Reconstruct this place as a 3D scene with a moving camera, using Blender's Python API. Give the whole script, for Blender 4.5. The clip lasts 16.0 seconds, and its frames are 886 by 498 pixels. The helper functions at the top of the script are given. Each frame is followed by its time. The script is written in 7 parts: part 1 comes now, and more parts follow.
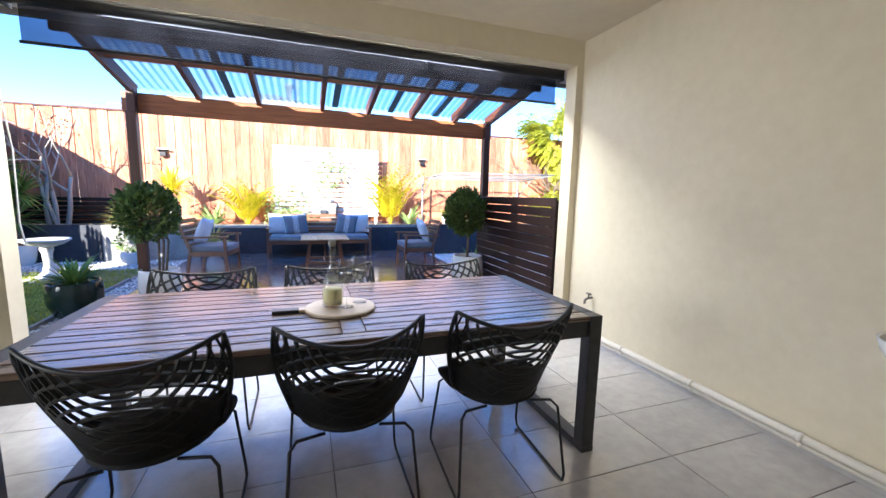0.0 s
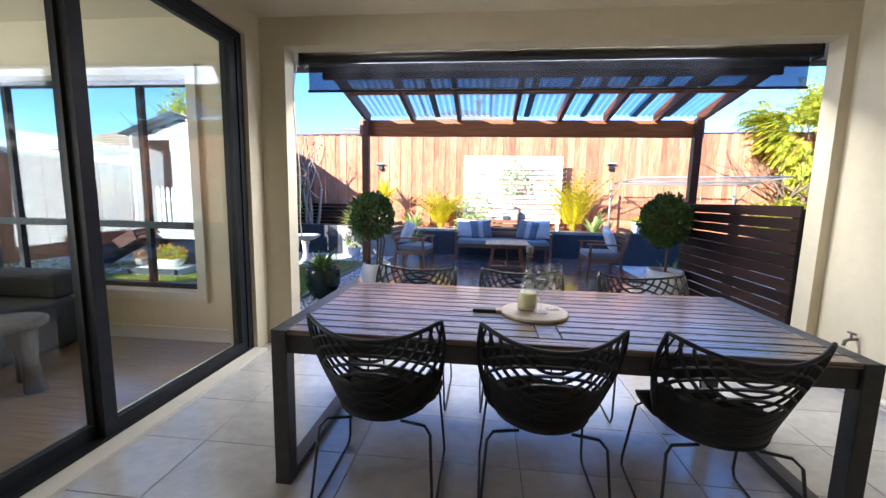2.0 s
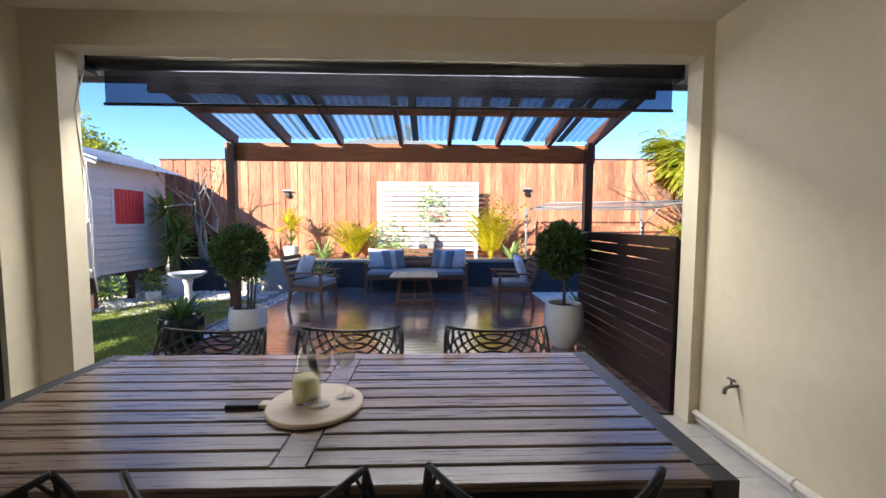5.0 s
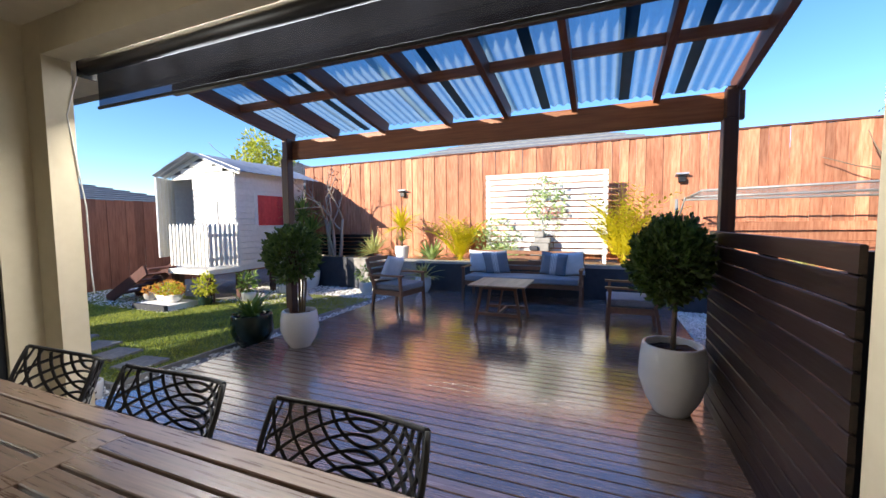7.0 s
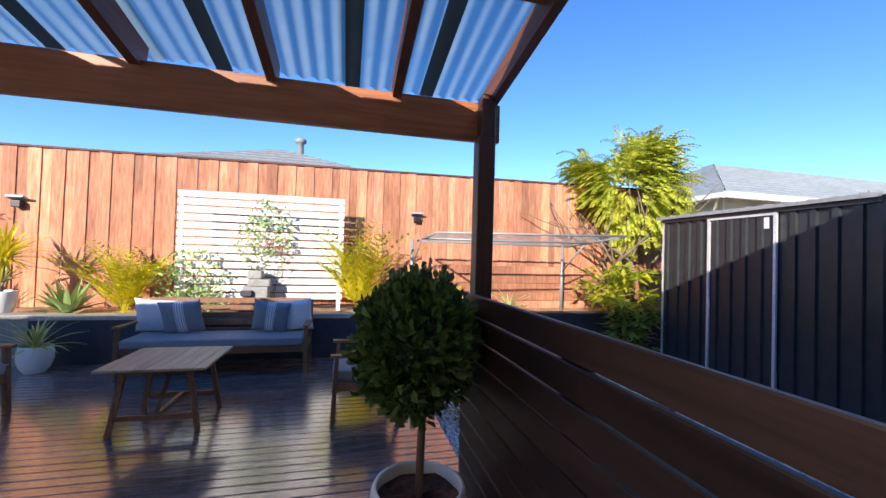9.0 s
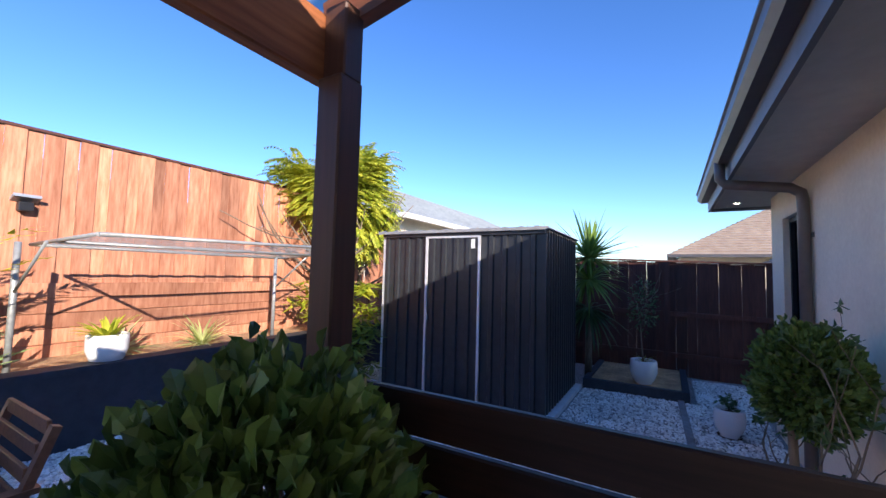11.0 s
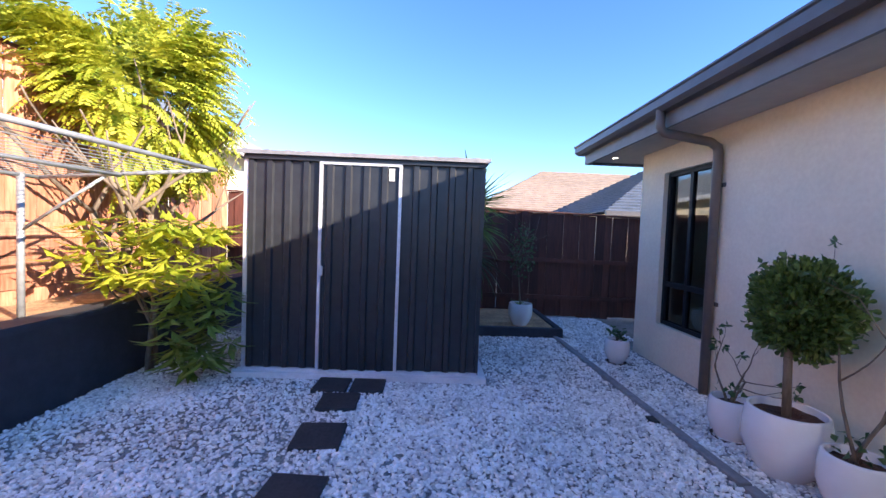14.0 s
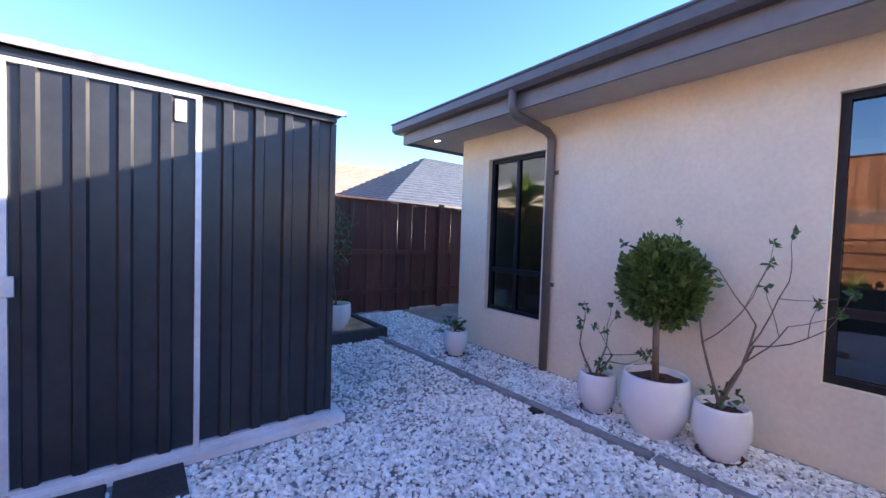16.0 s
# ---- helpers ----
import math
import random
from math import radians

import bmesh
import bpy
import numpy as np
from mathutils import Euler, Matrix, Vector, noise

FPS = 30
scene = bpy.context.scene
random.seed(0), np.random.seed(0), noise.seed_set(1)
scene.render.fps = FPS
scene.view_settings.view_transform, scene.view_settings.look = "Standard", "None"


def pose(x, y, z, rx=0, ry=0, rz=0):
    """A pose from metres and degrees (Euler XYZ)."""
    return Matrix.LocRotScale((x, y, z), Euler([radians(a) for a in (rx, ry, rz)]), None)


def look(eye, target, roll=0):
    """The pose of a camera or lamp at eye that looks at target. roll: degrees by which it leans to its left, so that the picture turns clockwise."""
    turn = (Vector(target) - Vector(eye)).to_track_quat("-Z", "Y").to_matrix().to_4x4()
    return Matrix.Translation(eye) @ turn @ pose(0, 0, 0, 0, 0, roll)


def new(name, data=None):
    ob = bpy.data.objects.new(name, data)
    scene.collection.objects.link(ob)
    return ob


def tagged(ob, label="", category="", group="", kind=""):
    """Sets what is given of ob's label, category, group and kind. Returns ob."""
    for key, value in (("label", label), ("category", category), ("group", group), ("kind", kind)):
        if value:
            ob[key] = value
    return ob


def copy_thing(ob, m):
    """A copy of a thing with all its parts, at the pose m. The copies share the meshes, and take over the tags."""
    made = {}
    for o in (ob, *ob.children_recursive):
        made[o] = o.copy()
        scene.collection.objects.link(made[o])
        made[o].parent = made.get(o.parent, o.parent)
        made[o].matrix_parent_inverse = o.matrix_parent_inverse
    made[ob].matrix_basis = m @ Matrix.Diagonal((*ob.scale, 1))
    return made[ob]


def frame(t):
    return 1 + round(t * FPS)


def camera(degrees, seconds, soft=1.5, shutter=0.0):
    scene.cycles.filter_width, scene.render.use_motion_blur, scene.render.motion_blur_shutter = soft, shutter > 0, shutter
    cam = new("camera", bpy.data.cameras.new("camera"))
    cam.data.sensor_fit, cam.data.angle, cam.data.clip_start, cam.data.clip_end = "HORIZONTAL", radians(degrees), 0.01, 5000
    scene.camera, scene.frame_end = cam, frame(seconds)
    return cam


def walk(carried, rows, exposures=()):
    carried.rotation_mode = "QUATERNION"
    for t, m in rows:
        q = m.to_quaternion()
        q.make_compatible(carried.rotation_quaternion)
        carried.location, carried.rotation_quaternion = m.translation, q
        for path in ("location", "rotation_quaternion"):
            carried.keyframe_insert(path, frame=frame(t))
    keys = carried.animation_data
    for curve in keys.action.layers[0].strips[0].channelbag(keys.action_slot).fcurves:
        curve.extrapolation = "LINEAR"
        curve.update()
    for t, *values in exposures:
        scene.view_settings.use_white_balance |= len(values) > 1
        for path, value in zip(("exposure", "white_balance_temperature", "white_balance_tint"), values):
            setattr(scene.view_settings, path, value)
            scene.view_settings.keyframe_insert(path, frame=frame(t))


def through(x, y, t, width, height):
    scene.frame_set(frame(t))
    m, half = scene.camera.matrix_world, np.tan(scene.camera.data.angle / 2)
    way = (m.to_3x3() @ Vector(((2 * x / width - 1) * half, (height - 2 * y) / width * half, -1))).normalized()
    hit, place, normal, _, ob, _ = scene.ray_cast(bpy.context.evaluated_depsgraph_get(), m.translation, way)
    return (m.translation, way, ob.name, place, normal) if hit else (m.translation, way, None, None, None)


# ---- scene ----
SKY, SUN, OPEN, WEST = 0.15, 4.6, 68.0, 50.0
EXPOSURES = [(0.0, 2.2, 5900, 10), (1.2, 1.9, 6000, 10), (3.5, 1.75, 6100, 10), (6.5, 1.1, 6700, 10), (7.5, 1.25, 6700, 10), (8.2, 1.2, 6600, 10), (9.0, 1.0, 6400, 11), (10.0, 0.9, 6300, 13), (12.0, 1.35, 6400, 17), (14.0, 1.75, 6600, 18), (16.0, 2.2, 7000, 19)]
cam = camera(97.2, 16.0)
PATH = [
    (0, (0.049, -0.069, 1.438), (0.710, 1.800, 1.169), 1.3),
    (0.5, (0.028, -0.079, 1.430), (0.446, 1.858, 1.158), 1.5),
    (1, (0.001, -0.096, 1.436), (0.179, 1.878, 1.165), 1.6),
    (1.5, (-0.028, -0.106, 1.444), (-0.064, 1.876, 1.177), 1.5),
    (2, (-0.062, -0.107, 1.446), (-0.268, 1.865, 1.189), 1.2),
    (2.5, (-0.083, -0.114, 1.446), (-0.400, 1.845, 1.200), 0.8),
    (3, (-0.052, -0.103, 1.457), (-0.262, 1.873, 1.226), 0.7),
    (3.5, (0.052, -0.119, 1.480), (0.186, 1.864, 1.258), 0.6),
    (6, (1.141, 1.025, 1.542), (0.952, 3.014, 1.454), -1.0),
    (6.5, (1.424, 1.247, 1.507), (0.898, 3.173, 1.383), -0.8),
    (7, (1.616, 1.599, 1.522), (0.856, 3.444, 1.387), -0.6),
    (7.5, (1.751, 1.945, 1.525), (0.922, 3.761, 1.393), -0.3),
    (8, (1.746, 2.302, 1.509), (1.091, 4.188, 1.384), 0.1),
    (8.5, (1.707, 2.69, 1.577), (1.523, 4.681, 1.528), 0.8),
    (9, (1.758, 3.062, 1.613), (2.228, 5.006, 1.653), 1.7),
    (9.5, (1.797, 3.333, 1.643), (2.912, 4.989, 1.763), 2.2),
    (12, (1.544, 4.801, 1.692), (3.381, 5.591, 1.741), 2.9),
    (12.5, (1.611, 5.109, 1.627), (3.519, 5.708, 1.642), 3.8),
    (13, (1.735, 5.34, 1.6), (3.694, 5.744, 1.576), 2.9),
    (13.5, (1.972, 5.611, 1.561), (3.961, 5.817, 1.517), 2.4),
    (14, (2.226, 5.871, 1.523), (4.224, 5.828, 1.444), 2.2),
    (14.5, (2.514, 6.04, 1.499), (4.473, 5.647, 1.409), 2.5),
    (15, (2.775, 6.204, 1.503), (4.646, 5.502, 1.42), 2.7),
    (15.5, (3.024, 6.302, 1.418), (4.786, 5.357, 1.366), 2.4),
    (16, (3.407, 6.472, 1.419), (4.998, 5.262, 1.347), 1.8),
]
walk(cam, [(t, look(eye, target, roll)) for t, eye, target, roll in PATH], EXPOSURES)

# ---- world and sun ----
SUN_DIR = Vector((0.65, 1.0, -0.43)).normalized()
world = bpy.data.worlds.new("world")
scene.world = world
world.use_nodes = True
wn, wl = world.node_tree.nodes, world.node_tree.links
wn.clear()
w_out, w_bg, w_sky = wn.new("ShaderNodeOutputWorld"), wn.new("ShaderNodeBackground"), wn.new("ShaderNodeTexSky")
w_sky.sky_type, w_sky.sun_disc = "NISHITA", False
w_sky.sun_elevation = math.asin(-SUN_DIR.z)
w_sky.sun_rotation = math.atan2(-SUN_DIR.x, -SUN_DIR.y)
w_sky.air_density, w_sky.dust_density, w_sky.ozone_density = 0.9, 0.0, 3.5
w_bg.inputs["Strength"].default_value = SKY
w_hue = wn.new("ShaderNodeHueSaturation")
w_hue.inputs["Saturation"].default_value, w_hue.inputs["Hue"].default_value = 1.18, 0.51
wl.new(w_sky.outputs[0], w_hue.inputs["Color"])
wl.new(w_hue.outputs[0], w_bg.inputs[0])
wl.new(w_bg.outputs[0], w_out.inputs[0])
# added fill lamps for daylight: over terrace opening, at the room's unseen west window
for lname, eye_, to_, sx_, sy_, power in (("opening_fill_lamp", (0.25, 3.42, 2.60), (0.25, 1.2, 1.3), 3.1, 0.30, OPEN), ("west_fill_lamp", (-6.10, 0.6, 1.45), (-2.0, 0.6, 1.2), 2.4, 1.5, WEST)):
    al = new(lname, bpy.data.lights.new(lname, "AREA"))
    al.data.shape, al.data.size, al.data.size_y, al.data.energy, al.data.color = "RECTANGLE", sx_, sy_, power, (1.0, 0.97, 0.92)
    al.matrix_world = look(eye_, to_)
sun = new("sun", bpy.data.lights.new("sun", "SUN"))
sun.data.energy, sun.data.angle, sun.data.color = SUN, radians(0.5), (1.0, 0.9, 0.76)
sun.matrix_world = look((0, 0, 30), Vector((0, 0, 30)) + SUN_DIR)


# ---- mesh helpers ----
def bbox(bm, x0, x1, y0, y1, z0, z1, b=0.0):
    """A box; b chamfers its upright and top edges a little."""
    if b <= 0:
        v = [bm.verts.new(p) for p in ((x0, y0, z0), (x1, y0, z0), (x1, y1, z0), (x0, y1, z0), (x0, y0, z1), (x1, y0, z1), (x1, y1, z1), (x0, y1, z1))]
        fs = [(0, 3, 2, 1), (4, 5, 6, 7), (0, 1, 5, 4), (1, 2, 6, 5), (2, 3, 7, 6), (3, 0, 4, 7)]
        for f in fs:
            bm.faces.new([v[i] for i in f])
        return v
    tmp = bmesh.new()
    bbox(tmp, x0, x1, y0, y1, z0, z1)
    bmesh.ops.bevel(tmp, geom=tmp.edges[:], offset=b, segments=1 if b < 0.008 else 3, affect="EDGES", profile=0.6)
    append(bm, tmp)


def append(bm, tmp, m=None):
    """Adds tmp to bm, at the pose m, and frees it."""
    if m is not None:
        tmp.transform(m)
    tmp.verts.index_update()
    vs = [bm.verts.new(v.co) for v in tmp.verts]
    for f in tmp.faces:
        nf = bm.faces.new([vs[v.index] for v in f.verts])
        nf.smooth = f.smooth
    tmp.free()


def ring_basis(d):
    d = Vector(d).normalized()
    a = Vector((0, 0, 1)) if abs(d.z) < 0.9 else Vector((1, 0, 0))
    u = d.cross(a).normalized()
    return u, d.cross(u).normalized()


def tube(bm, pts, r, n=8, closed=False, square=False):
    """A round bar along points; r is one radius or one for each point."""
    pts = [Vector(p) for p in pts]
    rs = r if isinstance(r, (list, tuple)) else [r] * len(pts)
    rings, prev_u = [], None
    for i, p in enumerate(pts):
        a = pts[i - 1] if (i > 0 or closed) else p
        c = pts[(i + 1) % len(pts)] if (i < len(pts) - 1 or closed) else p
        d = (c - a).normalized()
        if prev_u is None:
            u, w = ring_basis(d)
        else:
            u = (prev_u - d * prev_u.dot(d)).normalized()
            w = d.cross(u)
        prev_u = u
        rings.append([bm.verts.new(p + rs[i] * (math.cos(2 * math.pi * k / n) * u + math.sin(2 * math.pi * k / n) * w)) for k in range(n)])
    m = len(rings)
    for i in range(m if closed else m - 1):
        for k in range(n):
            f = bm.faces.new((rings[i][k], rings[i][(k + 1) % n], rings[(i + 1) % m][(k + 1) % n], rings[(i + 1) % m][k]))
            f.smooth = n > 4
    if not closed:
        bm.faces.new(rings[0][::-1])
        bm.faces.new(rings[-1])


def beam(bm, a, b, w, h, up=(0, 0, 1)):
    """A rectangular bar from a to b, w wide and h high."""
    a, b = Vector(a), Vector(b)
    d = (b - a).normalized()
    s = d.cross(Vector(up)).normalized()
    t = s.cross(d).normalized()
    vs = []
    for p in (a, b):
        for i, j in ((-1, -1), (1, -1), (1, 1), (-1, 1)):
            vs.append(bm.verts.new(p + s * (i * w / 2) + t * (j * h / 2)))
    for f in ((3, 2, 1, 0), (4, 5, 6, 7), (0, 1, 5, 4), (1, 2, 6, 5), (2, 3, 7, 6), (3, 0, 4, 7)):
        bm.faces.new([vs[i] for i in f])


def lathe(bm, profile, n=32, centre=(0, 0), smooth=True):
    """A turned body from (radius, height) pairs."""
    rings = []
    for r, z in profile:
        if r < 1e-5:
            rings.append([bm.verts.new((centre[0], centre[1], z))])
        else:
            rings.append([bm.verts.new((centre[0] + r * math.cos(2 * math.pi * k / n), centre[1] + r * math.sin(2 * math.pi * k / n), z)) for k in range(n)])
    for a, b in zip(rings, rings[1:]):
        for k in range(n):
            q = [a[k % len(a)], a[(k + 1) % len(a)], b[(k + 1) % len(b)], b[k % len(b)]]
            q = [v for i, v in enumerate(q) if v not in q[:i]]
            if len(q) > 2:
                f = bm.faces.new(q)
                f.smooth = smooth


def part(name, bm, material, parent=None, label="", loc=None, kind=""):
    me = bpy.data.meshes.new(name)
    bm.to_mesh(me)
    bm.free()
    if material is not None:
        me.materials.append(material)
    ob = new(name, me)
    ob.parent = parent
    if loc is not None:
        ob.location = loc
    return tagged(ob, label, "", "", kind)


def piece(name, me, parent, loc=(0, 0, 0), rz=0.0):
    ob = new(name, me)
    ob.parent = parent
    ob.location = loc
    if rz:
        ob.rotation_euler = (0, 0, rz)
    return ob


def box_mesh(name, sx, sy, sz, material, b=0.004):
    """A plank or tile, centred in x and y and z, with small chamfers on its top edges."""
    x, y, z = sx / 2, sy / 2, sz / 2
    vs = [(-x, -y, -z), (x, -y, -z), (x, y, -z), (-x, y, -z), (-x, -y, z - b), (x, -y, z - b), (x, y, z - b), (-x, y, z - b),
          (-x + b, -y + b, z), (x - b, -y + b, z), (x - b, y - b, z), (-x + b, y - b, z)]
    fs = [(0, 3, 2, 1), (8, 9, 10, 11)]
    for i in range(4):
        j = (i + 1) % 4
        fs += [(i, j, 4 + j, 4 + i), (4 + i, 4 + j, 8 + j, 8 + i)]
    me = bpy.data.meshes.new(name)
    me.from_pydata(vs, [], fs)
    me.materials.append(material)
    return me


def thing(name, loc=(0, 0, 0), label="", category="", group="", kind="", rz=0.0):
    ob = new(name)
    ob.empty_display_size = 0.1
    ob.location = loc
    ob.rotation_euler = (0, 0, radians(rz))
    return tagged(ob, label, category, group, kind)


def setting(name, bm, material, label="", parent=None):
    ob = part(name, bm, material, parent)
    return tagged(ob, label, "", "", "structure")


def B(*boxes, b=0.0):
    bm = bmesh.new()
    for q in boxes:
        bbox(bm, *q, b=b)
    return bm


# ---- materials ----
def surf(name, c1, c2, rough=0.6, scale=8.0, stretch=(1, 1, 1), bump=0.2, depth=0.01, metal=0.0, rand=0.0, rough2=None, broad=0.25, coat=0.0, spec=0.5, island=False, fine=None, sheen=0.0, coat_ior=1.5):
    """A two-scale procedural surface: grain between c1 and c2, broad stains, relief, and a change from piece to piece."""
    m = bpy.data.materials.new(name)
    m.use_nodes = True
    n, l = m.node_tree.nodes, m.node_tree.links
    n.clear()
    out, p = n.new("ShaderNodeOutputMaterial"), n.new("ShaderNodeBsdfPrincipled")
    tc, mp, oi = n.new("ShaderNodeTexCoord"), n.new("ShaderNodeMapping"), n.new("ShaderNodeObjectInfo")
    add, mul = n.new("ShaderNodeVectorMath"), n.new("ShaderNodeVectorMath")
    mul.operation, mul.inputs[1].default_value = "SCALE", (0, 0, 0)
    mul.inputs[0].default_value = (17.3, 9.1, 5.7)
    l.new(oi.outputs["Random"], mul.inputs["Scale"])
    l.new(tc.outputs["Object"], add.inputs[0])
    l.new(mul.outputs[0], add.inputs[1])
    mp.inputs["Scale"].default_value = stretch
    l.new(add.outputs[0], mp.inputs["Vector"])
    n1, n2 = n.new("ShaderNodeTexNoise"), n.new("ShaderNodeTexNoise")
    n1.inputs["Scale"].default_value, n1.inputs["Detail"].default_value, n1.inputs["Roughness"].default_value = scale, 6.0, 0.6
    n2.inputs["Scale"].default_value, n2.inputs["Detail"].default_value = scale / 9.0, 3.0
    l.new(mp.outputs[0], n1.inputs["Vector"])
    l.new(add.outputs[0], n2.inputs["Vector"])
    ramp = n.new("ShaderNodeValToRGB")
    ramp.color_ramp.elements[0].position, ramp.color_ramp.elements[1].position = 0.32, 0.68
    ramp.color_ramp.elements[0].color, ramp.color_ramp.elements[1].color = (*c1, 1), (*c2, 1)
    l.new(n1.outputs[0], ramp.inputs[0])
    hsv = n.new("ShaderNodeHueSaturation")
    v1 = n.new("ShaderNodeMapRange")
    v1.inputs["From Min"].default_value, v1.inputs["From Max"].default_value = 0.3, 0.7
    v1.inputs["To Min"].default_value, v1.inputs["To Max"].default_value = 1 - broad, 1 + broad * 0.6
    l.new(n2.outputs[0], v1.inputs[0])
    value = v1.outputs[0]
    if rand:
        v2 = n.new("ShaderNodeMapRange")
        v2.inputs["To Min"].default_value, v2.inputs["To Max"].default_value = 1 - rand, 1 + rand
        if island:
            geo = n.new("ShaderNodeNewGeometry")
            l.new(geo.outputs["Random Per Island"], v2.inputs[0])
        else:
            l.new(oi.outputs["Random"], v2.inputs[0])
        vm = n.new("ShaderNodeMath")
        vm.operation = "MULTIPLY"
        l.new(value, vm.inputs[0])
        l.new(v2.outputs[0], vm.inputs[1])
        value = vm.outputs[0]
    l.new(value, hsv.inputs["Value"])
    l.new(ramp.outputs[0], hsv.inputs["Color"])
    l.new(hsv.outputs[0], p.inputs["Base Color"])
    rr = n.new("ShaderNodeMapRange")
    rr.inputs["From Min"].default_value, rr.inputs["From Max"].default_value = 0.3, 0.7
    rr.inputs["To Min"].default_value, rr.inputs["To Max"].default_value = rough, rough if rough2 is None else rough2
    l.new(n1.outputs[0], rr.inputs[0])
    l.new(rr.outputs[0], p.inputs["Roughness"])
    p.inputs["Metallic"].default_value = metal
    p.inputs["Specular IOR Level"].default_value = spec
    p.inputs["Coat Weight"].default_value = coat
    p.inputs["Coat Roughness"].default_value = 0.15
    p.inputs["Coat IOR"].default_value = coat_ior
    if sheen:
        p.inputs["Sheen Weight"].default_value = sheen
    if bump:
        bp = n.new("ShaderNodeBump")
        bp.inputs["Strength"].default_value, bp.inputs["Distance"].default_value = bump, depth
        if fine:
            n3 = n.new("ShaderNodeTexNoise")
            n3.inputs["Scale"].default_value, n3.inputs["Detail"].default_value = fine, 3.0
            l.new(add.outputs[0], n3.inputs["Vector"])
            l.new(n3.outputs[0], bp.inputs["Height"])
        else:
            l.new(n1.outputs[0], bp.inputs["Height"])
        l.new(bp.outputs[0], p.inputs["Normal"])
    l.new(p.outputs[0], out.inputs[0])
    return m


def edge_gloss(n, l, base, top=0.9):
    """Gloss that grows towards a glancing view."""
    lw, pw, ml = n.new("ShaderNodeLayerWeight"), n.new("ShaderNodeMath"), n.new("ShaderNodeMath")
    lw.inputs["Blend"].default_value = 0.5
    pw.operation, pw.inputs[1].default_value = "POWER", 4.5
    ml.operation, ml.inputs[1].default_value, ml.inputs[2].default_value = "MULTIPLY_ADD", top - base, base
    l.new(lw.outputs["Facing"], pw.inputs[0])
    l.new(pw.outputs[0], ml.inputs[0])
    return ml.outputs[0]


def glass(name, tint=(0.9, 0.95, 0.95), ior=1.45, rough=0.0):
    """A thin pane: what is behind it, tinted, and its mirror gloss by Fresnel."""
    m = bpy.data.materials.new(name)
    m.use_nodes = True
    n, l = m.node_tree.nodes, m.node_tree.links
    n.clear()
    out, mix, tr, gl = n.new("ShaderNodeOutputMaterial"), n.new("ShaderNodeMixShader"), n.new("ShaderNodeBsdfTransparent"), n.new("ShaderNodeBsdfGlossy")
    tr.inputs[0].default_value = (*tint, 1)
    gl.inputs["Roughness"].default_value = rough
    l.new(edge_gloss(n, l, ((ior - 1) / (ior + 1)) ** 2), mix.inputs[0])
    l.new(tr.outputs[0], mix.inputs[1])
    l.new(gl.outputs[0], mix.inputs[2])
    l.new(mix.outputs[0], out.inputs[0])
    return m


def sheeting(name, tint, body, share, rough=0.3, gloss=1.5):
    """Part see-through sheet: tinted see-through, a cloudy body that light shines through, and gloss."""
    m = bpy.data.materials.new(name)
    m.use_nodes = True
    n, l = m.node_tree.nodes, m.node_tree.links
    n.clear()
    out, mix, mix2, tr, tl, gl = (n.new("ShaderNode" + k) for k in ("OutputMaterial", "MixShader", "MixShader", "BsdfTransparent", "BsdfTranslucent", "BsdfGlossy"))
    tc, nz, mr = n.new("ShaderNodeTexCoord"), n.new("ShaderNodeTexNoise"), n.new("ShaderNodeMapRange")
    nz.inputs["Scale"].default_value = 3.0
    nz.inputs["Detail"].default_value = 6.0
    l.new(tc.outputs["Object"], nz.inputs["Vector"])
    mr.inputs["From Min"].default_value, mr.inputs["From Max"].default_value = 0.3, 0.7
    mr.inputs["To Min"].default_value, mr.inputs["To Max"].default_value = max(0, share - 0.12), min(1, share + 0.15)
    l.new(nz.outputs[0], mr.inputs[0])
    tr.inputs[0].default_value = (*tint, 1)
    tl.inputs[0].default_value = (*body, 1)
    gl.inputs["Roughness"].default_value = rough
    l.new(mr.outputs[0], mix.inputs[0])
    l.new(tr.outputs[0], mix.inputs[1])
    l.new(tl.outputs[0], mix.inputs[2])
    l.new(edge_gloss(n, l, 0.02, gloss), mix2.inputs[0])
    l.new(mix.outputs[0], mix2.inputs[1])
    l.new(gl.outputs[0], mix2.inputs[2])
    l.new(mix2.outputs[0], out.inputs[0])
    return m


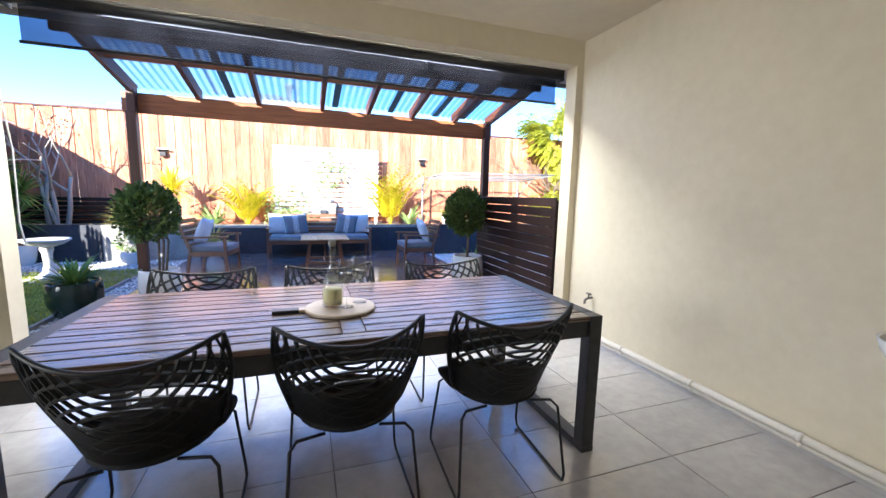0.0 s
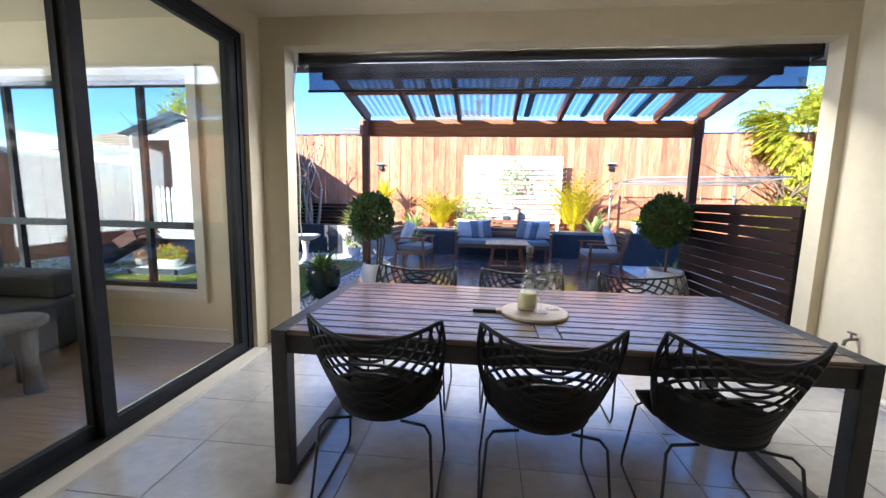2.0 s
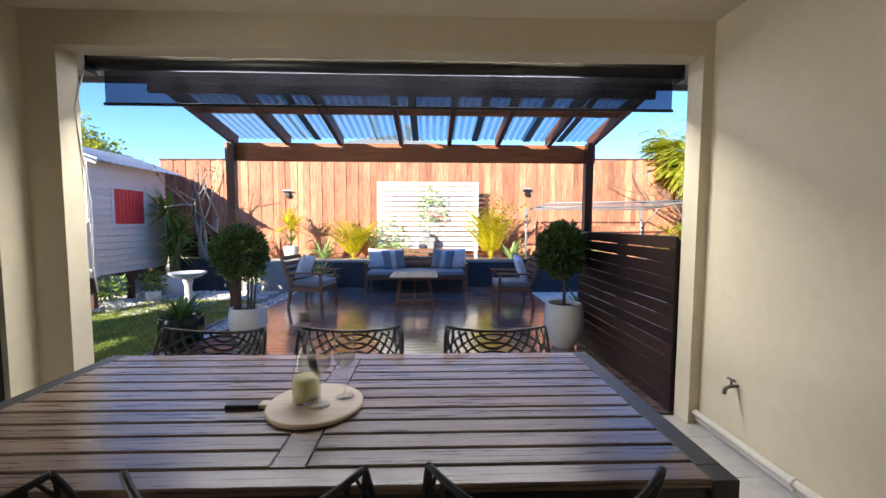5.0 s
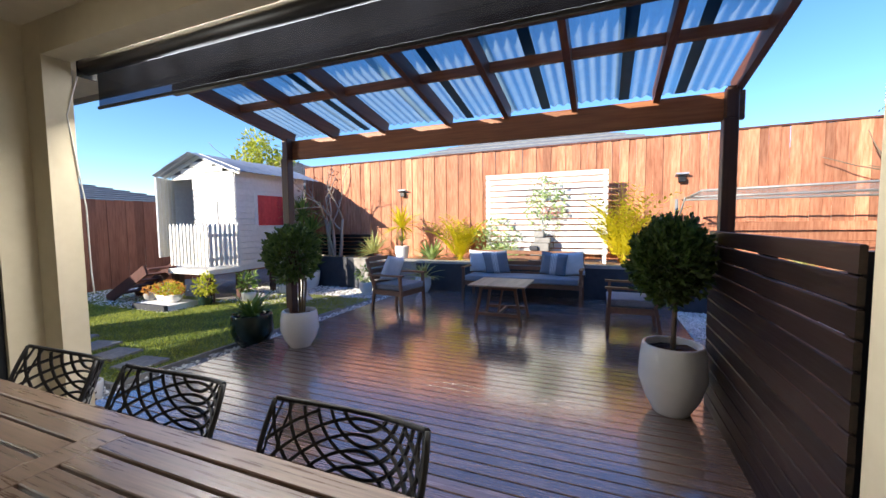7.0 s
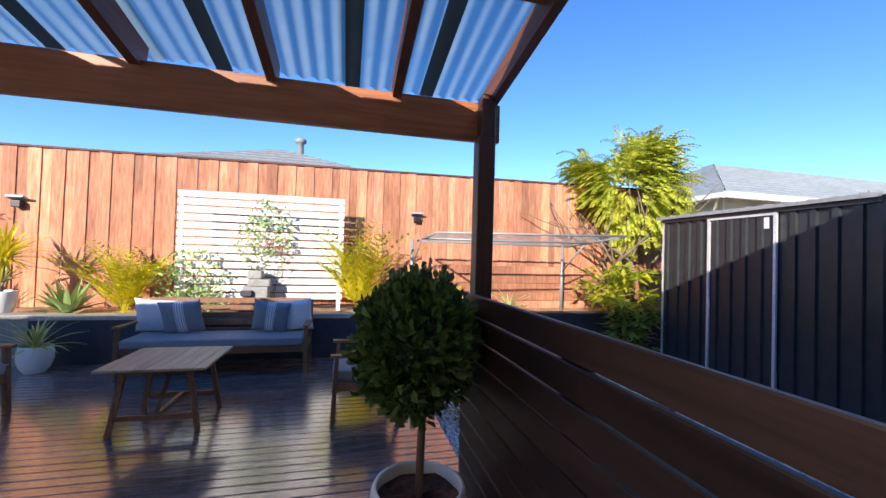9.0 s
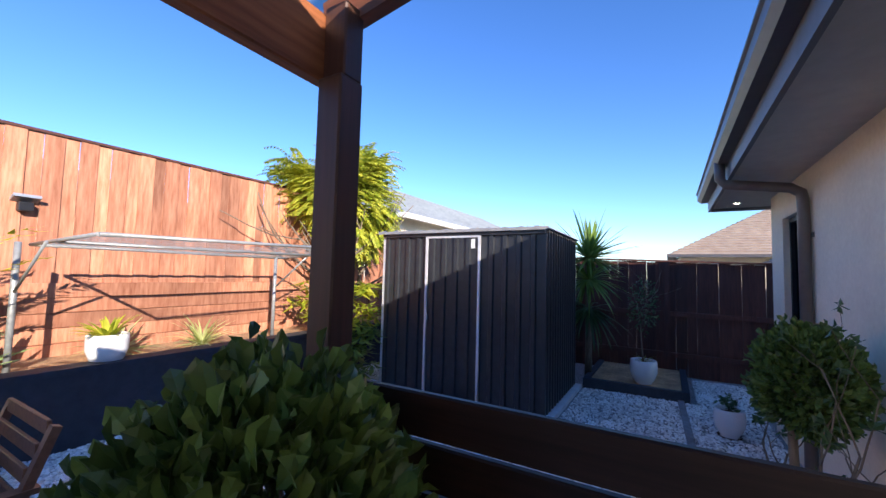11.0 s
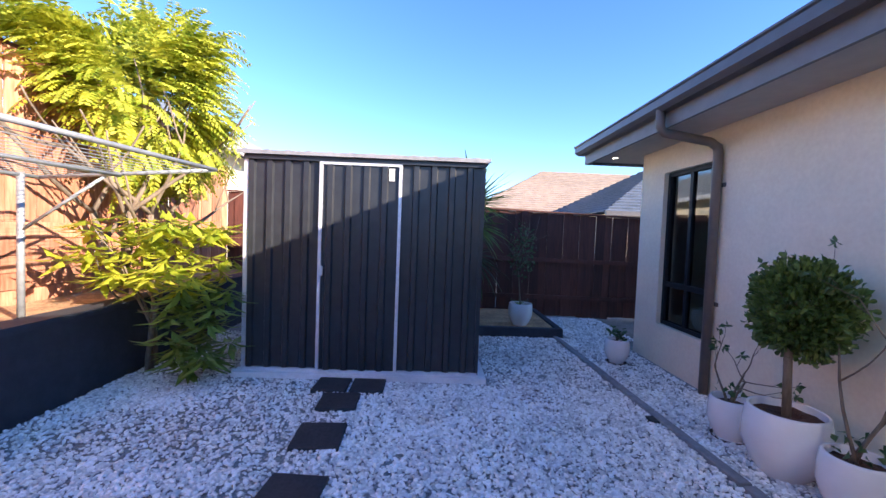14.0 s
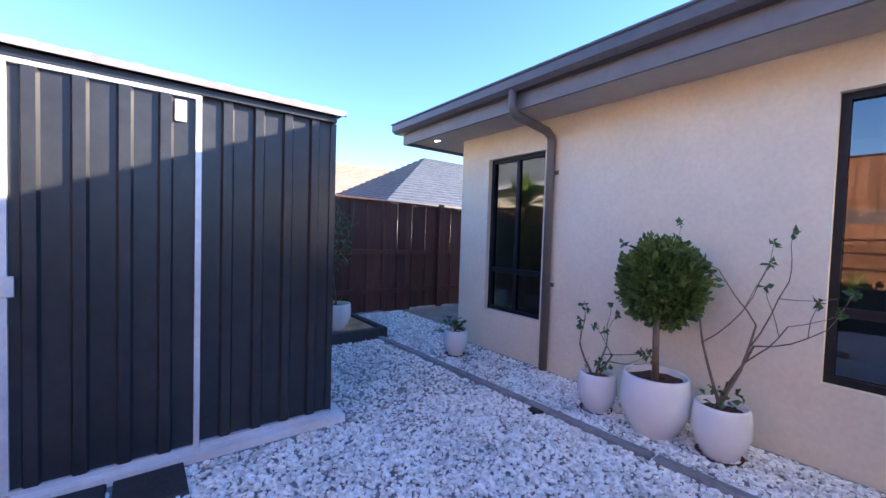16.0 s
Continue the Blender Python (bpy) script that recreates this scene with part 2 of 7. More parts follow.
def leafy(name, c1, c2, rough=0.45, through=0.35, scale=3.0):
    """Leaves: a change from leaf to leaf, some light coming through."""
    m = bpy.data.materials.new(name)
    m.use_nodes = True
    n, l = m.node_tree.nodes, m.node_tree.links
    n.clear()
    out, p, tl, mix, geo, ramp = (n.new("ShaderNode" + k) for k in ("OutputMaterial", "BsdfPrincipled", "BsdfTranslucent", "MixShader", "NewGeometry", "ValToRGB"))
    tc, nz, am = n.new("ShaderNodeTexCoord"), n.new("ShaderNodeTexNoise"), n.new("ShaderNodeMath")
    nz.inputs["Scale"].default_value = scale
    l.new(tc.outputs["Object"], nz.inputs["Vector"])
    am.operation, am.inputs[2].default_value = "MULTIPLY_ADD", -0.25
    am.inputs[1].default_value = 0.75
    l.new(geo.outputs["Random Per Island"], am.inputs[0])
    add = n.new("ShaderNodeMath")
    l.new(am.outputs[0], add.inputs[0])
    l.new(nz.outputs[0], add.inputs[1])
    ramp.color_ramp.elements[0].color, ramp.color_ramp.elements[1].color = (*c1, 1), (*c2, 1)
    ramp.color_ramp.elements[0].position, ramp.color_ramp.elements[1].position = 0.2, 0.9
    l.new(add.outputs[0], ramp.inputs[0])
    l.new(ramp.outputs[0], p.inputs["Base Color"])
    l.new(ramp.outputs[0], tl.inputs[0])
    p.inputs["Roughness"].default_value = rough
    mix.inputs[0].default_value = through
    l.new(p.outputs[0], mix.inputs[1])
    l.new(tl.outputs[0], mix.inputs[2])
    l.new(mix.outputs[0], out.inputs[0])
    return m


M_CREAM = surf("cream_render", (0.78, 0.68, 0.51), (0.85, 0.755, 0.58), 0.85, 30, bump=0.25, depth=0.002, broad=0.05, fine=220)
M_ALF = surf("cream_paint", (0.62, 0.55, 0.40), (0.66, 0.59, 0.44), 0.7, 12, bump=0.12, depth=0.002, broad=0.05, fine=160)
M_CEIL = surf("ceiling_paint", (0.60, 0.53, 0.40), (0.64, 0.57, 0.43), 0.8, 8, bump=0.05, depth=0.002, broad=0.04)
M_TILE = surf("grey_floor_tile", (0.42, 0.405, 0.39), (0.50, 0.48, 0.46), 0.15, 14, bump=0.03, depth=0.002, rough2=0.24, broad=0.06, rand=0.04, coat=0.6, spec=0.8)
M_GROUT = surf("grout", (0.16, 0.15, 0.14), (0.22, 0.21, 0.2), 0.9, 60, broad=0.1)
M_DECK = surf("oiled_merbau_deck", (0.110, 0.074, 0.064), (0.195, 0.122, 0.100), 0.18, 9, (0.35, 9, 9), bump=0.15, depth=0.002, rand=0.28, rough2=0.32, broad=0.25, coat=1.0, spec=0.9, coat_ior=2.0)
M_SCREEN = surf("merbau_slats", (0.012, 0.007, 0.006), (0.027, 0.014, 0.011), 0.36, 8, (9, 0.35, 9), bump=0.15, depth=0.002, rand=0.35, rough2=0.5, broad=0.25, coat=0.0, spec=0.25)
# sun on the front beam is put into this brighter orange stain
M_BEAM = surf("sunlit_stained_pine", (0.20, 0.064, 0.022), (0.36, 0.13, 0.05), 0.5, 7, (0.4, 7, 7), bump=0.2, depth=0.002, broad=0.2)
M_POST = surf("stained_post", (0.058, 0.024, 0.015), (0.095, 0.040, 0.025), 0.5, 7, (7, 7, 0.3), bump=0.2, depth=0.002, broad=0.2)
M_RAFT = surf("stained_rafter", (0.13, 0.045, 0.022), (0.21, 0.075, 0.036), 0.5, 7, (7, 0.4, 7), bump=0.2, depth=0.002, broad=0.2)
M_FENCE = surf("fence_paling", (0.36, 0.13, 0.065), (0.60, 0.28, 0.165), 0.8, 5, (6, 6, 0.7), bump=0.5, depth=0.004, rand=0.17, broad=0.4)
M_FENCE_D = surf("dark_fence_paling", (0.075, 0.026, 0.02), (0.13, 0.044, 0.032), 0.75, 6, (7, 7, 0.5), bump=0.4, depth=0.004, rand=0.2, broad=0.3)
M_FENCE_L = surf("brown_fence_panel", (0.24, 0.088, 0.05), (0.36, 0.145, 0.085), 0.75, 6, (7, 7, 0.5), bump=0.4, depth=0.004, rand=0.15, broad=0.3)
M_WALLDARK = surf("charcoal_render", (0.030, 0.034, 0.045), (0.045, 0.05, 0.064), 0.7, 12, bump=0.3, depth=0.004, broad=0.2, fine=90)
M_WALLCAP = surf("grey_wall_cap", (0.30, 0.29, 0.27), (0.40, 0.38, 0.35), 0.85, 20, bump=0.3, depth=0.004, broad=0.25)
M_MULCH = surf("mulch_soil", (0.34, 0.19, 0.09), (0.72, 0.46, 0.25), 0.95, 45, bump=1.0, depth=0.02, broad=0.35)
M_GROUND = surf("earth", (0.20, 0.18, 0.15), (0.34, 0.32, 0.28), 0.95, 20, bump=0.6, depth=0.02, broad=0.3)
# darkened bed: the shade in the gaps between white pebbles is its colour
M_GRAVELBED = surf("gravel_bed", (0.16, 0.16, 0.16), (0.48, 0.48, 0.46), 0.9, 55, bump=1.0, depth=0.02, broad=0.2)
M_PEBBLE = surf("white_pebble", (0.84, 0.83, 0.80), (0.96, 0.95, 0.92), 0.7, 30, bump=0.2, depth=0.003, rand=0.3, island=True, broad=0.15)
M_LAWN = surf("lawn_soil", (0.12, 0.16, 0.03), (0.24, 0.29, 0.07), 0.95, 40, bump=1.0, depth=0.02, broad=0.35)
M_GRASS = leafy("grass_blades", (0.15, 0.22, 0.02), (0.46, 0.50, 0.09), 0.6, 0.3)
M_WHITE = surf("white_paint", (0.66, 0.66, 0.64), (0.74, 0.74, 0.72), 0.55, 14, bump=0.1, depth=0.002, broad=0.06, rand=0.03)
M_WHITEG = surf("white_glazed", (0.80, 0.80, 0.79), (0.84, 0.84, 0.83), 0.22, 10, bump=0.03, depth=0.001, broad=0.05)
M_RED = surf("red_shutter", (0.55, 0.035, 0.05), (0.66, 0.06, 0.075), 0.5, 12, bump=0.1, depth=0.001, broad=0.1)
M_SHED = surf("charcoal_steel", (0.021, 0.023, 0.027), (0.032, 0.035, 0.040), 0.34, 10, bump=0.03, depth=0.001, broad=0.12, metal=0.0)
M_ALU = surf("aluminium_trim", (0.62, 0.63, 0.65), (0.74, 0.75, 0.77), 0.4, 20, bump=0.03, depth=0.001, broad=0.1, metal=0.3)
M_CONC = surf("concrete", (0.76, 0.76, 0.75), (0.86, 0.86, 0.85), 0.9, 20, bump=0.3, depth=0.003, broad=0.2)
M_PAVER = surf("charcoal_paver", (0.028, 0.030, 0.034), (0.045, 0.048, 0.052), 0.8, 40, bump=0.5, depth=0.003, broad=0.2)
M_EDGING = surf("grey_edging", (0.20, 0.20, 0.21), (0.30, 0.30, 0.31), 0.8, 16, bump=0.3, depth=0.003, broad=0.2)
M_GUTTER = surf("dark_gutter", (0.075, 0.072, 0.078), (0.10, 0.095, 0.10), 0.4, 10, bump=0.02, depth=0.001, broad=0.08)
M_FASCIA = surf("fascia_paint", (0.13, 0.125, 0.13), (0.16, 0.155, 0.16), 0.5, 10, bump=0.02, depth=0.001, broad=0.08)
M_DOWN = surf("brown_downpipe", (0.12, 0.10, 0.09), (0.15, 0.125, 0.11), 0.45, 10, bump=0.02, depth=0.001, broad=0.08)
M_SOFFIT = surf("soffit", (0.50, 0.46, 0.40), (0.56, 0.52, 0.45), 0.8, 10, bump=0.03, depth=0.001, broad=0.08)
M_FRAME = surf("black_aluminium", (0.009, 0.010, 0.013), (0.015, 0.017, 0.021), 0.5, 20, bump=0.02, depth=0.001, broad=0.1, spec=0.25)
M_GLASS = glass("window_glass", (0.88, 0.92, 0.92), 1.45)
M_GLASSD = glass("tinted_window_glass", (0.55, 0.60, 0.62), 1.9)
M_POLY = sheeting("clear_corrugated_sheet", (0.46, 0.60, 0.62), (0.30, 0.39, 0.42), 0.42, 0.3, 0.35)
M_POLYD = sheeting("doubled_dirty_sheet", (0.24, 0.28, 0.30), (0.10, 0.11, 0.11), 0.5, 0.4, 0.2)
M_BLIND = sheeting("dark_mesh_blind", (0.40, 0.42, 0.46), (0.015, 0.015, 0.018), 0.06, 0.6, 0.08)
M_BLACK = surf("black_metal", (0.010, 0.010, 0.012), (0.018, 0.018, 0.020), 0.4, 30, bump=0.03, depth=0.001, broad=0.1)
M_CHAIR = surf("black_shell_plastic", (0.008, 0.008, 0.009), (0.014, 0.014, 0.015), 0.5, 40, bump=0.06, depth=0.001, broad=0.1)
M_CUSHB = surf("black_seat_pad", (0.010, 0.010, 0.012), (0.018, 0.018, 0.02), 0.85, 90, bump=0.2, depth=0.001, broad=0.1)
M_TABLE = surf("weathered_teak", (0.10, 0.060, 0.040), (0.26, 0.175, 0.13), 0.22, 9, (0.35, 9, 9), bump=0.25, depth=0.002, rand=0.2, rough2=0.42, broad=0.2, coat=0.35, spec=0.7)
M_TLEG = surf("charcoal_table_frame", (0.032, 0.031, 0.033), (0.05, 0.048, 0.049), 0.45, 20, bump=0.05, depth=0.001, broad=0.12)
M_TEAK = surf("oiled_teak", (0.17, 0.075, 0.04), (0.27, 0.13, 0.07), 0.45, 8, (4, 4, 4), bump=0.15, depth=0.001, rand=0.12, broad=0.2)
M_TEAKL = surf("pale_teak_top", (0.40, 0.28, 0.17), (0.54, 0.39, 0.25), 0.5, 9, (6, 0.5, 6), bump=0.15, depth=0.001, rand=0.12, broad=0.15)
M_SEATC = surf("grey_seat_fabric", (0.22, 0.235, 0.26), (0.28, 0.295, 0.32), 0.95, 60, bump=0.3, depth=0.002, broad=0.1, sheen=0.2)
M_PILLW = surf("pale_pillow_fabric", (0.74, 0.77, 0.80), (0.80, 0.82, 0.85), 0.95, 50, bump=0.3, depth=0.002, broad=0.1)
M_PILLG = surf("blue_grey_pillow_fabric", (0.20, 0.23, 0.28), (0.26, 0.29, 0.34), 0.95, 50, bump=0.3, depth=0.002, broad=0.1)
M_SOIL = surf("potting_bark", (0.06, 0.022, 0.014), (0.14, 0.06, 0.035), 0.95, 60, bump=1.0, depth=0.01, broad=0.3)
M_BARK = surf("bark", (0.15, 0.11, 0.075), (0.26, 0.20, 0.14), 0.9, 14, (3, 3, 0.5), bump=0.6, depth=0.006, broad=0.3)
M_DRIFT = surf("bare_grey_branch", (0.36, 0.31, 0.26), (0.5, 0.44, 0.37), 0.9, 14, (3, 3, 0.5), bump=0.6, depth=0.006, broad=0.3)
M_TOPI = leafy("topiary_leaves", (0.038, 0.078, 0.018), (0.15, 0.235, 0.055), 0.32, 0.2)
M_LEAFY = leafy("yellow_green_leaves", (0.26, 0.34, 0.02), (0.68, 0.66, 0.07), 0.5, 0.45)
M_LEAFT = leafy("tree_leaves", (0.22, 0.30, 0.02), (0.66, 0.64, 0.08), 0.5, 0.4)
M_LEAFG = leafy("green_leaves", (0.08, 0.17, 0.03), (0.26, 0.38, 0.08), 0.45, 0.3)
M_LEAFD = leafy("dark_strap_leaves", (0.03, 0.07, 0.02), (0.10, 0.17, 0.06), 0.4, 0.25)
M_PALM = leafy("golden_palm_leaves", (0.55, 0.52, 0.02), (0.88, 0.80, 0.06), 0.5, 0.45)
M_AGAVE = leafy("agave_leaves", (0.22, 0.34, 0.11), (0.42, 0.54, 0.20), 0.5, 0.2)
M_STRIPE = leafy("striped_leaves", (0.36, 0.42, 0.12), (0.64, 0.66, 0.32), 0.5, 0.3)
M_FLOWER = leafy("orange_flowers", (0.55, 0.12, 0.05), (0.75, 0.5, 0.1), 0.6, 0.4)
M_PINK = leafy("pink_flowers", (0.6, 0.15, 0.18), (0.75, 0.35, 0.35), 0.6, 0.4)
M_STONE = surf("grey_stone", (0.24, 0.24, 0.23), (0.36, 0.35, 0.33), 0.9, 18, bump=0.5, depth=0.006, broad=0.2)
M_ROOFG = surf("grey_roof", (0.20, 0.21, 0.22), (0.27, 0.28, 0.29), 0.7, 4, (1, 1, 1), bump=0.2, depth=0.01, broad=0.1)
M_ROOFT = surf("tan_roof_tile", (0.36, 0.27, 0.21), (0.46, 0.36, 0.28), 0.8, 3, bump=0.3, depth=0.01, broad=0.12, rand=0.1, island=True)
M_ROOFB = surf("blue_grey_roof_tile", (0.10, 0.13, 0.17), (0.16, 0.19, 0.24), 0.6, 3, bump=0.3, depth=0.01, broad=0.12, rand=0.12, island=True)
M_TIN = surf("weathered_tin", (0.28, 0.32, 0.38), (0.40, 0.44, 0.50), 0.45, 5, bump=0.1, depth=0.003, broad=0.25, metal=0.3)
M_TIMBER = surf("polished_floorboard", (0.16, 0.11, 0.08), (0.24, 0.17, 0.12), 0.14, 8, (0.4, 6, 6), bump=0.05, depth=0.001, rand=0.15, rough2=0.22, broad=0.12)
M_SOFA = surf("charcoal_sofa_fabric", (0.07, 0.075, 0.085), (0.10, 0.105, 0.115), 0.95, 60, bump=0.3, depth=0.002, broad=0.1)
M_BOARD = surf("serving_board", (0.50, 0.40, 0.30), (0.60, 0.50, 0.39), 0.5, 9, (0.5, 6, 6), bump=0.1, depth=0.001, broad=0.1)
M_DGLAZE = surf("dark_green_glaze", (0.008, 0.022, 0.018), (0.016, 0.035, 0.028), 0.12, 10, bump=0.03, depth=0.001, broad=0.15)
M_PIPE = surf("cream_pipe", (0.62, 0.58, 0.50), (0.66, 0.62, 0.54), 0.45, 14, bump=0.03, depth=0.001, broad=0.05)
M_ROOFP = surf("pale_grey_roof", (0.27, 0.30, 0.33), (0.34, 0.37, 0.40), 0.6, 4, bump=0.2, depth=0.01, broad=0.1)
M_STUMP = surf("grey_weathered_wood", (0.10, 0.085, 0.075), (0.17, 0.145, 0.13), 0.7, 9, (5, 5, 1), bump=0.3, depth=0.003, broad=0.2)

# ---- plan ----
FZ = 0.18            # floor of the covered terrace and deck
WX = 2.42            # right wall of the terrace
HY = 3.13            # face of the house
CZ = 2.815            # terrace ceiling
BEDZ = 0.73          # soil of the raised bed
RW = 8.80            # face of the retaining wall
FY = 9.75            # face of the back fence

# ground sheet
bm = bmesh.new()
vs = [bm.verts.new(p) for p in ((-900, -900, 0), (900, -900, 0), (900, 900, 0), (-900, 900, 0))]
bm.faces.new(vs)
setting("ground", bm, M_GROUND)
setting("gravel_bed", B((2.60, 10.0, HY, RW, 0.0, 0.035), (-2.46, -2.0, HY, RW, 0.0, 0.055), (-8.9, -2.46, HY, 3.62, 0.0, 0.055), (-8.9, -2.5, 6.95, 12.0, 0.0, 0.05)), M_GRAVELBED, "gravel bed, its grey standing for shade between crushed white stones")
setting("lawn", B((-8.9, -2.50, 3.66, 6.95, 0.0, 0.07)), M_LAWN, "soil of the lawn")

# terrace floor base, deck base
setting("terrace_slab", B((-2.0, 2.7, -2.6, HY - 0.02, 0.0, FZ - 0.012)), M_GROUT)
setting("deck_frame", B((-1.98, 2.58, HY + 0.02, RW - 0.06, 0.02, FZ - 0.05)), M_BLACK)
floor = setting("floor", B((-1.99, WX, -2.55, HY - 0.025, FZ - 0.013, FZ - 0.006)), M_GROUT, "pale grey tiled terrace floor")
deck = setting("deck", B((-1.97, 2.57, RW - 0.08, RW - 0.06, 0.02, FZ - 0.03)), M_BLACK, "dark red oiled hardwood deck")

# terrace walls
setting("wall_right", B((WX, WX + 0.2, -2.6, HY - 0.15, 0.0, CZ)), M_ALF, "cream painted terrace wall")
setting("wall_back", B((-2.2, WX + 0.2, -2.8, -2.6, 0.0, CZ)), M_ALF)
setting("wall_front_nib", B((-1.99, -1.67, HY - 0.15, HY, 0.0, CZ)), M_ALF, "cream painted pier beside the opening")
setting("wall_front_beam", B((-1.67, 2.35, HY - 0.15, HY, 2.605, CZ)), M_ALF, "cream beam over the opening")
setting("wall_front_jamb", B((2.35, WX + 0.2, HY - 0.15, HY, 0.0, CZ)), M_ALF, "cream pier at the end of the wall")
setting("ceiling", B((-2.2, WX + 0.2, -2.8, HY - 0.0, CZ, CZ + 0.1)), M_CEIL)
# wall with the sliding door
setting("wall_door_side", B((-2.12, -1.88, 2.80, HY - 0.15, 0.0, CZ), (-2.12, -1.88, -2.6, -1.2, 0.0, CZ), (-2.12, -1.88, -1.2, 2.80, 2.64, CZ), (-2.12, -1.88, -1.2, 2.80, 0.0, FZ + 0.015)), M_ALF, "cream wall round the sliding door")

# the room behind the sliding door
RX = -6.15
setting("room_floor", B((RX, -2.12, -2.6, 2.9, 0.02, FZ - 0.002)), M_TIMBER, "polished timber floor")
setting("room_ceiling", B((RX, -2.2, -2.8, HY, CZ, CZ + 0.1)), M_CEIL)
setting("room_wall_back", B((RX, -2.12, -2.8, -2.6, 0.0, CZ)), M_ALF)
# unseen west window, added in this wall to hold the room's fill lamp
setting("room_wall_far", B((RX - 0.2, RX, -2.8, -0.6, 0.0, CZ), (RX - 0.2, RX, 1.8, HY, 0.0, CZ), (RX - 0.2, RX, -0.6, 1.8, 0.0, 0.7), (RX - 0.2, RX, -0.6, 1.8, 2.2, CZ)), M_CREAM)
setting("added_west_window", B((RX - 0.12, RX - 0.11, -0.6, 1.8, 0.7, 2.2)), M_GLASS)
WA0, WA1, WAZ0, WAZ1 = -4.92, -2.46, 0.60, 2.38
setting("room_wall_front", B((RX, WA0, 2.92, HY, 0.0, CZ), (WA1, -1.99, 2.92, HY, 0.0, CZ), (WA0, WA1, 2.92, HY, 0.0, WAZ0), (WA0, WA1, 2.92, HY, WAZ1, CZ)), M_ALF)

# house on the garden side
W1, W2 = (6.07, 6.92, 0.53, 2.35), (2.75, 3.88, 0.57, 2.36)
HX = 7.42
walls = []
xs = [WX + 0.2, W2[0], W2[1], W1[0], W1[1], HX]
q = [(xs[0], xs[1], HY - 0.2, HY, 0, 2.66), (xs[2], xs[3], HY - 0.2, HY, 0, 2.66), (xs[4], xs[5], HY - 0.2, HY, 0, 2.66)]
for w in (W1, W2):
    q += [(w[0], w[1], HY - 0.2, HY, 0, w[2]), (w[0], w[1], HY - 0.2, HY, w[3], 2.66)]
setting("wall_garden_side", B(*q), M_CREAM, "cream rendered house wall")
setting("wall_end", B((HX - 0.2, HX, -6, HY - 0.2, 0, 2.66)), M_CREAM)
setting("inner_wall", B((WX + 0.2, HX - 0.2, 0.2, 0.3, 0, 2.66), (WX + 0.21, HX - 0.2, 0.3, HY - 0.2, 0.1, FZ), (WX + 0.21, HX - 0.2, 0.3, HY - 0.2, 2.6, 2.66), (5.0, 5.1, 0.3, HY - 0.2, FZ, 2.6)), M_ALF)

# eaves, gutter and roof
EX0, EX1, EY = -6.55, 8.06, 3.72
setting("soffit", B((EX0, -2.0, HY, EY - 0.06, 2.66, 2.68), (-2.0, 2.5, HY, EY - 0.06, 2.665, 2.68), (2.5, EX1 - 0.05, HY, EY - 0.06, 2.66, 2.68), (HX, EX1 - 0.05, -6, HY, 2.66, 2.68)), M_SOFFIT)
setting("fascia", B((EX0, EX1 - 0.03, EY - 0.06, EY - 0.03, 2.62, 2.84), (EX1 - 0.06, EX1 - 0.03, -6, EY - 0.06, 2.62, 2.84)), M_FASCIA)
bm = bmesh.new()
prof = [(-0.03, 2.76), (0.05, 2.76), (0.085, 2.80), (0.085, 2.875), (0.10, 2.885), (0.10, 2.90), (0.075, 2.90), (0.07, 2.80), (0.045, 2.775), (-0.03, 2.775)]
rings = []
for i, (px_, py_) in enumerate(((EX0, None), (EX1, None), (None, -6))):
    ring = []
    for o, z in prof:
        if i == 0:
            ring.append(bm.verts.new((EX0, EY + o, z)))
        elif i == 1:
            ring.append(bm.verts.new((EX1 + o, EY + o, z)))
        else:
            ring.append(bm.verts.new((EX1 + o, -6, z)))
    rings.append(ring)
for a, c in zip(rings, rings[1:]):
    for k in range(len(prof)):
        bm.faces.new((a[k], a[(k + 1) % len(prof)], c[(k + 1) % len(prof)], c[k]))
setting("gutter", bm, M_GUTTER, "dark grey metal gutter along the eaves")
bm = bmesh.new()
ry, rz, sl = -1.5, 2.86, 0.38
h = rz + (EY - ry) * sl
pts = [(EX0, EY, rz), (EX1, EY, rz), (EX1 - (EY - ry), ry, h), (EX0 + 2, ry, h), (EX0, ry * 2 - EY, rz), (EX1, ry * 2 - EY, rz)]
v = [bm.verts.new(p) for p in pts]
bm.faces.new((v[0], v[1], v[2], v[3]))
bm.faces.new((v[1], v[5], v[2]))
bm.faces.new((v[4], v[3], v[2], v[5]))
bm.faces.new((v[0], v[3], v[4]))
v2 = [bm.verts.new((p[0], p[1], p[2] - 0.02)) for p in (pts[0], pts[1], pts[5], pts[4])]
bm.faces.new(v2[::-1])
setting("house_roof", bm, M_ROOFB)

# retaining wall and raised bed
setting("retaining_wall", B((-1.95, 9.45, RW, RW + 0.2, 0, 0.70)), M_WALLDARK, "charcoal rendered retaining wall")
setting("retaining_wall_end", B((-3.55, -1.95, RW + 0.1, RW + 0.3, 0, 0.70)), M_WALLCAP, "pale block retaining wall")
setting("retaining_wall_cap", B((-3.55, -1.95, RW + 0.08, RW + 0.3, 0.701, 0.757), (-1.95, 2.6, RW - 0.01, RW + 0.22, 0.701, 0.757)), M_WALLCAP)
setting("retaining_wall_coping", B((2.6, 9.45, RW - 0.01, RW + 0.22, 0.701, 0.757)), M_WALLDARK)
setting("garden_bed", B((-3.55, 9.45, RW + 0.2, FY + 0.3, 0.0, 0.725)), M_MULCH, "bark mulch of the raised bed")
